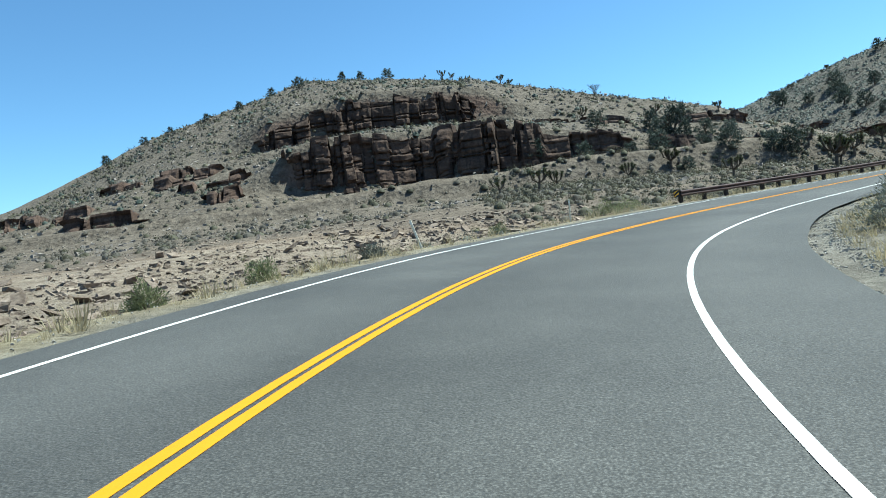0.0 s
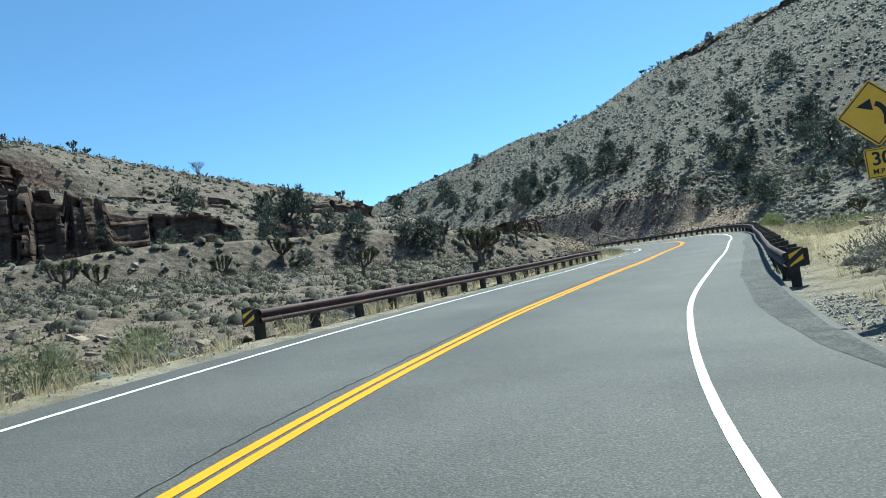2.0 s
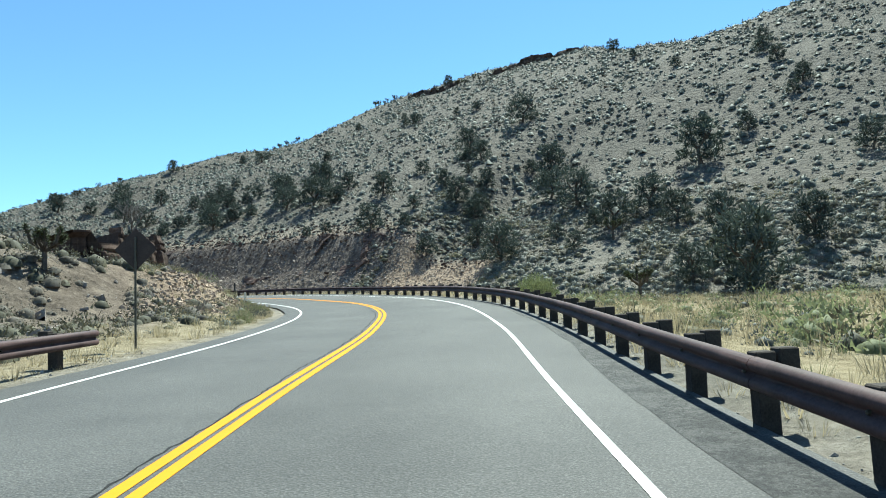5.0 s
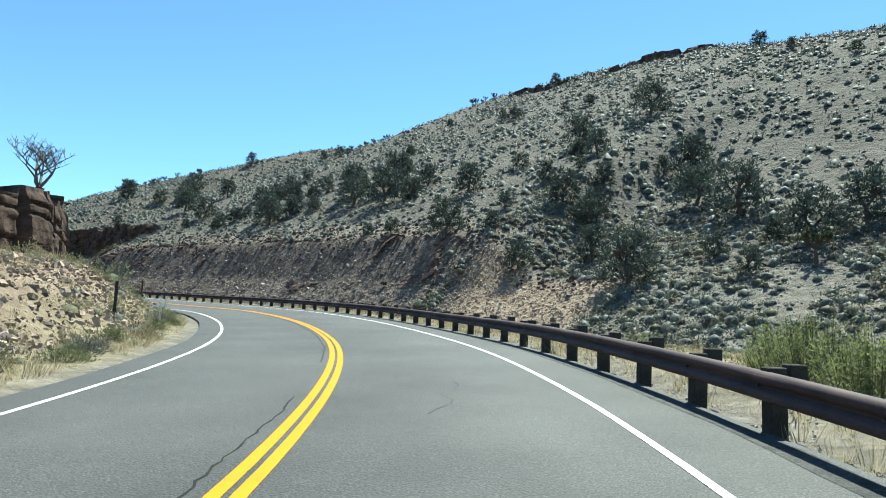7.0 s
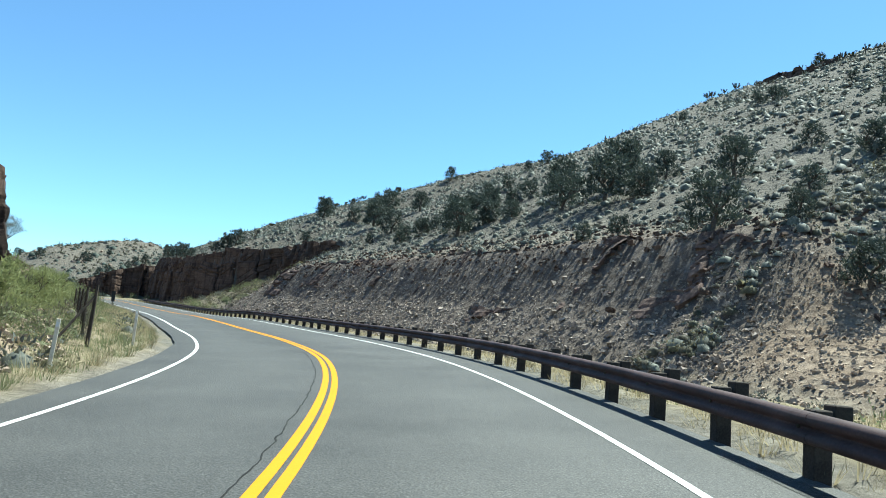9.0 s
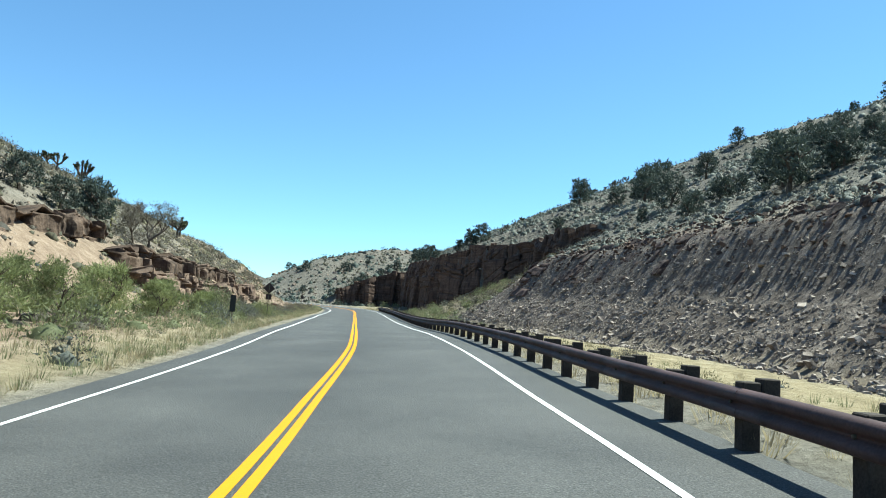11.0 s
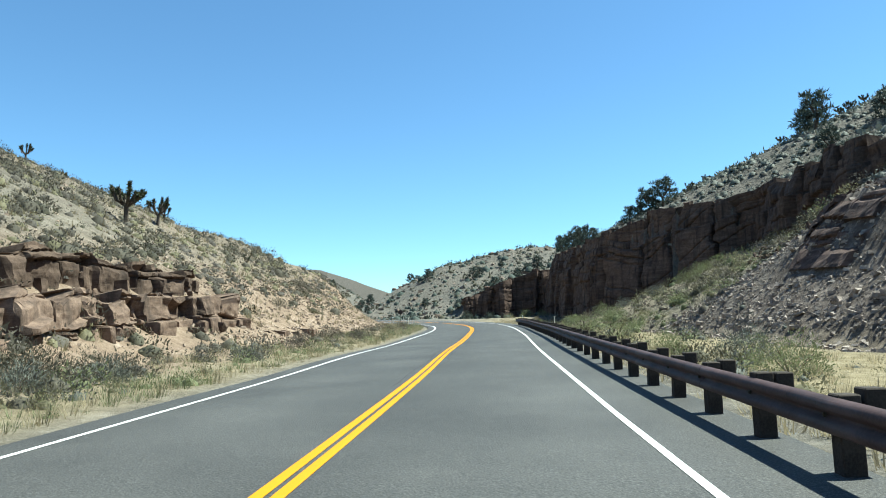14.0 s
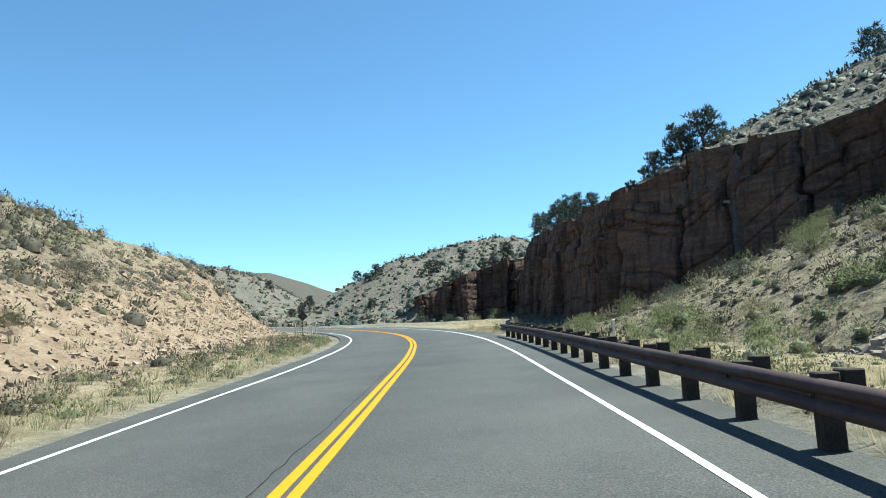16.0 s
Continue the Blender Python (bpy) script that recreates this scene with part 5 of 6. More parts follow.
stones("rock_rubble", "pinkish broken stones on the low cut below the hill", PINK_STONE, np.stack([east_toe(ys) + RNG.uniform(-1, 9.5, 3600), ys], -1), (0.06, 0.32), 0.5, 0, True, 1.4)
ys = RNG.uniform(230, 268, 2600)
stones("rock_rubble", "brown and tan stones on the ramp before the cliff", TAN_STONE, np.stack([east_toe(ys) + RNG.uniform(0, 1, 2600) * (wall_back(ys) - 1), ys], -1), (0.05, 0.34), 0.5, 60, True)
a, q = RNG.uniform(0, 6.28, 700), RNG.random(700) ** 0.6 * 3.6
stones("rubble_heap", "heap of broken pinkish tan slabs behind the guard rail", TAN_STONE, np.stack([37.8 + q * np.cos(a), 34.8 + q * np.sin(a)], -1), (0.08, 0.5), 0.3, 120, True)
ys = RNG.uniform(96, 230, 5000)
stones("hill_stones", "red-brown broken stones above the scree", RED_ROCK, np.stack([east_toe(ys) + RNG.uniform(7.5, 15, 5000), ys], -1), (0.08, 0.55), 0.6, 0, True)
ys = RNG.uniform(196, 275, 7000)
stones("rock_rubble", "pinkish tan broken stones on the sunny bank", PINK_STONE, np.stack([np.interp(ys, [196, 235, 265, 275], [74.5, 74.5, 70.5, 67]) - RNG.uniform(0, 10, 7000), ys], -1), (0.05, 0.32), 0.5, 80, True, 1.6)
xs, ys = RNG.uniform(30, 74, 7000), RNG.uniform(150, 300, 7000)
stones("hill_stones", "small tan stones strewn over the sunny slope", PINK_STONE, np.stack([xs, ys], -1)[road_left(xs, ys) > 8.5], (0.05, 0.36), 0.5, 0, True)
xs, ys = RNG.uniform(-60, 60, 6000), RNG.uniform(58, 165, 6000)
stones("hill_stones", "pale stones strewn over the western hill", PALE_ROCK, np.stack([xs, ys], -1)[(ys - xs * 0.2 > 56) & (road_left(xs, ys) > 10)], (0.12, 0.8), 0.45, 0, True)
xs, ys = RNG.uniform(-50, 180, 2500), RNG.uniform(345, 480, 2500)
stones("hill_stones", "pale rocks dotting the hill across the valley's end", TAN_STONE, np.stack([xs, ys], -1), (0.5, 2.2), 0.45, 0, True)
xs, ys = RNG.uniform(0, 1, 7000) ** 1.8 * 120 + 96, RNG.uniform(50, 320, 7000)
stones("hill_stones", "pale limestone slabs strewn over the big eastern hill", PALE_ROCK, np.stack([xs, ys], -1)[xs > east_toe(ys) + np.where(ys < 110, 1, 8)], (0.12, 0.9), 0.4, 0, True)
stones("shoulder_stones", "fine gravel along the road's edge", GRAVEL, np.concatenate([band(6500, 0, 40, 5.5, 6.6), band(900, 0, 80, -5.6, -4.6), band(1200, 44, 120, 4.9, 5.9)]), (0.018, 0.06), 0.7, 0)

# ---------------------------------------------------------------- plants


def leaves(n, radius, tall, size, seed, hollow=0.35, long=1.0, lift=0.0):
    """n small leaf clumps in an uneven dome, as triangles."""
    r = np.random.default_rng(seed)
    u = r.normal(size=(n, 3))
    u[:, 2] = np.abs(u[:, 2])
    u /= np.linalg.norm(u, axis=1)[:, None]
    rad = hollow + (1 - hollow) * r.random(n) ** 0.6
    lump = 1 + 0.25 * np.sin(u[:, 0] * 5 + seed) * np.cos(u[:, 1] * 4 + seed * 2)
    c = u * (rad * lump)[:, None] * np.array([radius, radius, tall]) + np.array([0, 0, lift])
    way = u + r.normal(size=(n, 3)) * 0.7 + np.array([0, 0, 0.5])
    way /= np.linalg.norm(way, axis=1)[:, None]
    side = np.cross(way, r.normal(size=(n, 3)))
    side /= np.linalg.norm(side, axis=1)[:, None]
    sz = (size * r.uniform(0.6, 1.4, n))[:, None]
    v = np.stack([c - side * sz * 0.3, c + side * sz * 0.3, c + way * sz * 1.5 * long], 1).reshape(-1, 3)
    return v, np.arange(n * 3).reshape(n, 3)


def blades(n, radius, tall, width, seed, spread=0.5):
    """A tuft of n grass blades."""
    r = np.random.default_rng(seed)
    a = r.uniform(0, 6.28, n)
    q = r.random(n) ** 0.7 * radius
    b = np.stack([np.cos(a) * q, np.sin(a) * q, np.zeros(n)], -1)
    out = np.stack([np.cos(a), np.sin(a), np.zeros(n)], -1)
    tip = b + out * (r.uniform(0.1, 1, n) * spread * tall)[:, None] + np.array([0, 0, 1]) * (tall * r.uniform(0.5, 1.1, n))[:, None]
    side = np.stack([-np.sin(a), np.cos(a), np.zeros(n)], -1) * width
    v = np.stack([b - side, b + side, tip], 1).reshape(-1, 3)
    return v, np.arange(n * 3).reshape(n, 3)


def cover(name, label, mat, shapes, xy, size, sink=0.03):
    z = height(xy[:, 0], xy[:, 1])
    n = len(xy)
    sc = size[0] * 0.8 + (size[1] * 1.2 - size[0] * 0.8) * RNG.random(n) ** 1.7
    v, f = scatter(shapes, np.stack([xy[:, 0], xy[:, 1], z - sink], -1), np.stack([sc, sc, sc * RNG.uniform(0.75, 1.2, n)], -1), RNG.uniform(0, 6.28, n))
    ob = mesh_object(name, v, f, mat, smooth=True)
    tagged(ob, label, "plants", kind="stuff")


def clustered(x, y, size, level, seed):
    return rough(x, y, size, 3, seed) + RNG.uniform(-0.6, 0.6, len(x)) > level


def mound(seed, rings, sides, tall, inner, sprigs, size, long=0.8):
    """A rounded shrub: a lumpy twiggy core, with small leaf sprigs standing out of it."""
    r = np.random.default_rng(seed)
    v, f = [], []
    for i in range(rings):
        el = 1.25 * i / rings
        for k in range(sides):
            az = 2 * math.pi * (k + 0.5 * (i % 2)) / sides + r.uniform(-0.15, 0.15)
            q = 0.5 * inner * r.uniform(0.72, 1.2)
            v.append((q * math.cos(el) * math.cos(az), q * math.cos(el) * math.sin(az), tall * inner * math.sin(el) * r.uniform(0.8, 1.15) - (0.06 if i == 0 else 0)))
    v.append((0, 0, tall * inner * r.uniform(0.85, 1.05)))
    top = len(v) - 1
    for i in range(rings - 1):
        for k in range(sides):
            a, b, c, d = i * sides + k, i * sides + (k + 1) % sides, (i + 1) * sides + k, (i + 1) * sides + (k + 1) % sides
            f += [(a, b, c), (b, d, c)]
    f += [((rings - 1) * sides + k, (rings - 1) * sides + (k + 1) % sides, top) for k in range(sides)]
    lv, lf = leaves(sprigs, 0.5, tall, size, seed + 500, inner * 0.8, long)
    return np.concatenate([np.array(v), lv]), np.concatenate([np.array(f), lf + len(v)])


SHRUB = [mound(k, 2, 6, 0.42, 0.6, 30, 0.115, 0.6) for k in range(8)]
SHRUB_MID = [mound(30 + k, 2, 6, 0.46, 0.6, 40, 0.095, 0.6) for k in range(6)]
SHRUB_FINE = [mound(20 + k, 2, 7, 0.46, 0.5, 95, 0.07, 0.8) for k in range(5)]
SHRUB_SOFT = [mound(60 + k, 2, 7, 0.46, 0.46, 170, 0.055, 0.9) for k in range(5)]
SHRUB_BIG = [mound(80 + k, 2, 7, 0.46, 0.42, 520, 0.036, 1.0) for k in range(5)]
SHRUB_FAR = [mound(40 + k, 2, 4, 0.42, 0.7, 5, 0.28, 0.6) for k in range(10)]
TUFT = [blades(19, 0.22, 0.38, 0.0095, k, 0.8) for k in range(6)]

x, y = 92 + RNG.random(30000) ** 1.25 * 150, RNG.uniform(40, 340, 30000)
k = (x > east_toe(y) + np.where((y > 110) & (y < 219), 9.8, 1)) & clustered(x, y, 14, -0.5, 51) & ~((y > 94) & (y < 111) & (x < east_toe(y) + 10)) & ~((y > 219) & (y < 272) & (x < east_toe(y) + wall_back(y) + 2))
half = RNG.random(len(x)) < 0.78
close = x < east_toe(y) + 22
cover("brush_cover", "grey-green sagebrush low on the eastern hill", SAGE, SHRUB, np.stack([x, y], -1)[k & half & close], (0.5, 1.7))
cover("brush_cover", "grey-green sagebrush covering the eastern hill", SAGE, SHRUB_FAR, np.stack([x, y], -1)[k & half & ~close], (0.65, 1.9))
cover("brush_cover", "dry brown brush and bunch grass on the eastern hill", DRY, SHRUB_FAR, np.stack([x, y], -1)[k & ~half], (0.5, 1.3))
x, y = RNG.uniform(0, 1, 4600), RNG.uniform(46, 116, 4600)
x = east_toe(y) + 0.5 + 27 * x ** 1.2
k = clustered(x, y, 8, -0.35, 57) & ~((y > 94) & (y < 112) & (x < east_toe(y) + 9.5))
kind = RNG.random(len(x))
for lab, mat, a, b in (("grey-green sagebrush crowding the foot of the hill", SAGE, 0, 0.5), ("dusty grey-brown brush at the foot of the hill", GREY_BRUSH, 0.5, 0.68), ("dark olive brush at the foot of the hill", OLIVE_DARK, 0.68, 0.9), ("straw-green brush at the foot of the hill", OLIVE, 0.9, 1.0)):
    cover("brush_cover", lab, mat, SHRUB, np.stack([x, y], -1)[k & (kind >= a) & (kind < b)], (0.6, 1.7))
x, y = RNG.uniform(-75, 72, 10000), RNG.uniform(48, 178, 10000)
s_, d_, _, _ = road_coords(x, y)
k = (d_ < -8) & clustered(x, y, 12, -0.4, 61) & ~((y > 76) & (y < 112) & (d_ > -17) & (x > 50))
half = RNG.random(len(x)) < 0.3
front = y < 92
k = k & (~front | (RNG.random(len(x)) < 0.6))
dark = (RNG.random(len(x)) < 0.16) & ~front & k
cover("brush_cover", "dark evergreen scrub among the western cliffs", JUNIPER, SHRUB_FAR, np.stack([x, y], -1)[dark], (0.7, 1.6))
cover("brush_cover", "dark olive brush below the western cliffs", OLIVE_DARK, SHRUB_MID, np.stack([x, y], -1)[k & half & front], (0.6, 1.6))
cover("brush_cover", "dry brown brush below the western cliffs", DRY, SHRUB_MID, np.stack([x, y], -1)[k & ~half & front], (0.5, 1.3))
cover("brush_cover", "dark olive brush covering the western hill", OLIVE_DARK, SHRUB_FAR, np.stack([x, y], -1)[k & half & ~front], (0.6, 1.6))
cover("brush_cover", "dry brown brush on the western hill", DRY, SHRUB_FAR, np.stack([x, y], -1)[k & ~half & ~front], (0.5, 1.3))
x, y = RNG.uniform(40, 102, 7000), RNG.uniform(28, 100, 7000)
s_, d_, _, _ = road_coords(x, y)
k = (d_ > 7) & (x < east_toe(y) + 2)
cover("dry_grass", "pale dry grass covering the field below the road", STRAW, [blades(24, 0.3, 0.42, 0.011, 80 + i, 0.7) for i in range(5)], np.stack([x, y], -1)[k][:3200], (0.6, 1.3))
cover("brush_cover", "green and grey brush in the grassy field", GREEN, SHRUB_FINE, np.stack([x, y], -1)[k][3200:3400], (0.7, 1.9))
cover("brush_cover", "dark olive brush in the grassy field", OLIVE_DARK, SHRUB_FINE, np.stack([x, y], -1)[k][3400:3560], (0.6, 1.6))
x, y = RNG.uniform(4, 58, 2800), RNG.uniform(42, 98, 2800)
s_, d_, _, _ = road_coords(x, y)
k = (d_ < -7) & (y > 38 + 0.25 * x) & clustered(x, y, 6, -0.2, 62)
half = RNG.random(len(x)) < 0.5
cover("brush_cover", "brown-olive brush on the flat behind the short rail", OLIVE_DARK, SHRUB_MID, np.stack([x, y], -1)[k & half], (0.7, 1.7))
x2, y2 = RNG.uniform(4, 60, 1500), RNG.uniform(44, 100, 1500)
s_, d_, _, _ = road_coords(x2, y2)
cover("brush_cover", "rounded dark olive shrubs on the flat behind the short rail", OLIVE_DARK, SHRUB_FINE, np.stack([x2, y2], -1)[(d_ < -7.5) & (y2 > 38 + 0.25 * x2)][:420], (0.7, 1.6))
cover("brush_cover", "brown dry brush on the flat behind the short rail", DRY, SHRUB_MID, np.stack([x, y], -1)[k & ~half], (0.6, 1.5))
x, y = RNG.uniform(20, 74, 3400), RNG.uniform(165, 320, 3400)
s_, d_, _, _ = road_coords(x, y)
k = (d_ < np.where(y > 198, -15, -9.5)) & clustered(x, y, 9, -0.3, 63)
half = RNG.random(len(x)) < 0.4
cover("brush_cover", "dusty grey brush on the sunny slope", GREY_BRUSH, SHRUB_MID, np.stack([x, y], -1)[k & half], (0.5, 1.4))
cover("brush_cover", "straw-coloured dry brush on the sunny slope", DRY, SHRUB_MID, np.stack([x, y], -1)[k & ~half], (0.4, 1.2))
x, y = RNG.uniform(-70, 190, 7000), RNG.uniform(340, 520, 7000)
k = ((x - 42) / 16) ** 2 + ((y - 428) / 30) ** 2 > 0.8
half = RNG.random(len(x)) < 0.3
cover("brush_cover", "dark brush dotting the hill across the valley's end", OLIVE_DARK, SHRUB_FAR, np.stack([x, y], -1)[k & ~half][:2600], (1.0, 2.6))
cover("brush_cover", "dark evergreen scrub on the hill across the valley's end", JUNIPER, SHRUB_FAR, np.stack([x, y], -1)[k & half], (0.8, 2.6))
x, y = RNG.uniform(52, 128, 420), 344 + RNG.random(420) ** 1.4 * 85
s_, d_, _, _ = road_coords(x, y)
k = (d_ > 30) & clustered(x, y, 10, -0.1, 71) & (((x - 42) / 16) ** 2 + ((y - 428) / 30) ** 2 > 1)
cover("brush_cover", "dark juniper bushes on the hill across the valley's end", JUNIPER, SHRUB_MID, np.stack([x, y], -1)[k], (1.6, 4.2))
x, y = RNG.uniform(78, 100, 60), RNG.uniform(338.5, 342.5, 60)
cover("brush_cover", "green and dark bushes below the end bluff", JUNIPER, SHRUB_MID, np.stack([x, y], -1), (1.0, 3.2))
x, y = RNG.uniform(34, 72, 2600), RNG.uniform(168, 292, 2600)
s_, d_, _, _ = road_coords(x, y)
k = (d_ < np.where(y > 198, -15, -9.5)) & clustered(x, y, 6, -0.3, 69)
half = RNG.random(len(x)) < 0.55
cover("brush_cover", "low brown brush on the sunny slope", DRY, SHRUB_MID, np.stack([x, y], -1)[k & half], (0.5, 1.3))
cover("brush_cover", "low olive and yellow brush on the sunny slope", OLIVE, SHRUB_MID, np.stack([x, y], -1)[k & ~half], (0.5, 1.3))
x, y = RNG.uniform(34, 73, 2000), RNG.uniform(168, 292, 2000)
s_, d_, _, _ = road_coords(x, y)
k = (d_ < np.where(y > 198, -13, -10)) & clustered(x, y, 8, -0.1, 68)
cover("brush_cover", "rounded grey-brown brush on the sunny slope", GREY_BRUSH, SHRUB_FINE, np.stack([x, y], -1)[k][:400], (0.9, 2.2))
cover("brush_cover", "rounded dark olive-brown brush on the sunny slope", OLIVE_DARK, SHRUB_FINE, np.stack([x, y], -1)[k][400:760], (0.7, 1.8))
y = RNG.uniform(220, 266, 360)
x = east_toe(y) + RNG.random(360) * (wall_back(y) - 1.0)
for lab, mat, i, j in (("straw-green brush on the ramp before the cliff", OLIVE, 0, 70), ("dark olive brush on the ramp before the cliff", OLIVE_DARK, 70, 190), ("green brush on the ramp before the cliff", GREEN, 190, 250), ("dry brown brush on the ramp before the cliff", DRY, 250, 360)):
    cover("brush_cover", lab, mat, SHRUB_SOFT, np.stack([x, y], -1)[i:j], (0.7, 2.0))
y = np.concatenate([RNG.uniform(226, 262, 22), RNG.uniform(219, 234, 16)])
x = east_toe(y) + np.concatenate([RNG.uniform(-1.5, 2.5, 22), 13.0 - 0.75 * (y[22:] - 219) + RNG.normal(0, 0.9, 16)])
cover("brush_cover", "large rounded green bushes at the foot of the ramp", GREEN, SHRUB_BIG, np.stack([x, y], -1)[:28], (1.4, 2.8))
cover("brush_cover", "large dark olive bushes along the ramp", OLIVE_DARK, SHRUB_BIG, np.stack([x, y], -1)[28:], (1.4, 2.8))


x, y = RNG.uniform(30, 72, 5200), RNG.uniform(180, 310, 5200)
s_, d_, _, _ = road_coords(x, y)
k = (d_ < -9) & clustered(x, y, 7, -0.2, 67)
cover("dry_grass", "straw-coloured bunch grass on the sunny slope", STRAW, [blades(16, 0.2, 0.42, 0.018, 90 + i, 0.6) for i in range(4)], np.stack([x, y], -1)[k], (0.5, 1.2))


def verge(n, s0, s1, d0, d1, fade=2.0):
    s = RNG.uniform(s0, s1, n)
    d = d0 + (d1 - d0) * RNG.random(n) ** fade
    k = rough(s, d, 3.5, 2, 77) + RNG.uniform(-0.8, 0.8, n) > -0.25
    return on_road(s[k], d[k])[:, :2]


def tufts(name, label, mat, shapes, places, size):
    cover(name, label, mat, shapes, np.concatenate(places), size)


tufts("verge_grass", "straw-coloured dry grass along the road's edge", STRAW, TUFT, [verge(4000, 0, 290, -5.0, -10, 1.6), verge(4000, 46, 290, 5.7, 16, 1.2), verge(2400, 46, 290, 5.25, 6.6, 1.0)], (0.4, 1.1))
tufts("verge_grass", "short golden bunch grass inside the bend", STRAW, [blades(22, 0.16, 0.26, 0.009, 60 + i, 1.0) for i in range(6)], [verge(3600, 0, 44, 6.2, 15, 1.0)], (0.45, 1.1))
tufts("verge_grass", "green grass and weeds along the road's edge", GREEN, TUFT, [verge(1800, 126, 290, -5.0, -9.5, 1.4), verge(2400, 120, 215, -5.0, -9.5, 1.2), verge(1000, 60, 290, 6.2, 15, 1.0)], (0.4, 0.9))
tufts("verge_brush", "low grey-green shrubs along the road's edge", SAGE, SHRUB_FINE, [verge(160, 0, 290, -5.9, -9), verge(260, 46, 290, 7, 20, 1.0), verge(130, 0, 42, 6.6, 18, 1.0)], (0.5, 1.2))
tufts("verge_brush", "dry olive and straw shrubs along the road's edge", OLIVE, SHRUB_SOFT, [verge(110, 88, 135, -5.3, -7.4, 1.0), np.stack([np.interp(np.linspace(0, 1, 46), [0, 0.4, 0.7, 1], [56, 61.5, 65.5, 68.5]) + RNG.uniform(-0.6, 0.6, 46), np.linspace(82, 98, 46)], -1), verge(60, 2, 42, -6, -19, 1.0), verge(160, 170, 290, -5.6, -9, 1.0), verge(200, 60, 290, 6.4, 16, 1.0), verge(150, 165, 262, 6.2, 9, 1.0), verge(130, 4, 42, 6.8, 12, 1.0)], (0.4, 1.1))
tufts("verge_brush", "grey-olive shrubs at the bank's foot", GREY_BRUSH, SHRUB_SOFT, [verge(110, 205, 285, -6.2, -9.5, 1.0), verge(60, 138, 205, -6.5, -11, 1.0)], (0.5, 1.3))
tufts("verge_brush", "rounded yellow-green shrubs in the grass inside the bend", GREEN, SHRUB_SOFT, [verge(80, 28, 48, 7.0, 14, 1.0), verge(50, 222, 285, 5.7, 9, 1.0)], (0.45, 1.1))
tufts("verge_brush", "dry brown shrubs in the grass inside the bend", DRY, SHRUB_SOFT, [verge(110, 12, 46, 6.8, 13, 1.0), verge(40, 222, 285, 5.7, 9, 1.0)], (0.4, 1.1))
tufts("verge_brush", "dark olive shrubs behind the guard rail", OLIVE_DARK, SHRUB_SOFT, [verge(60, 215, 285, 5.7, 10, 1.0)], (0.7, 1.7))
tufts("verge_brush", "low olive-green clumps along the foot of the sunny bank", GREEN, SHRUB_SOFT, [verge(110, 205, 292, -5.2, -6.9, 1.0)], (0.4, 1.0))
tufts("verge_brush", "low grey-olive clumps along the foot of the sunny bank", OLIVE_DARK, SHRUB_SOFT, [verge(70, 205, 292, -5.3, -7.4, 1.0)], (0.4, 1.1))
tufts("verge_brush", "fresh green shrubs along the road's edge", GREEN, SHRUB_SOFT, [verge(200, 138, 212, -7.2, -13, 1.0), verge(90, 60, 120, 9, 24, 1.0), verge(70, 215, 290, 7, 17, 1.0), verge(40, 120, 150, -7, -12)], (0.7, 1.8))


def shrub(xy, radius, tall, mat, seed, label, stems=True):
    z = float(height(xy[0], xy[1])[0]) - 0.03
    root = base_of("shrub", (xy[0], xy[1], z), 0, label, "shrub", "roadside shrubs")
    pieces = []
    r = random.Random(seed)
    for k in range(7):
        a = r.uniform(0, 6.28)
        tip = Vector((math.cos(a) * radius * 0.6, math.sin(a) * radius * 0.6, tall * r.uniform(0.5, 0.8)))
        pieces.append(tube([(0, 0, 0), tip * 0.5 + Vector((0, 0, 0.05)), tip], [0.02 * tall, 0.012 * tall, 0.005], 4))
    mesh_object("woody_base", *joined(pieces), BARK, root)
    mesh_object("foliage", *leaves(int(2600 * max(0.6, tall)), radius, tall, 0.028 + 0.01 * tall, seed, 0.3, 1.5), mat, root)
    return root


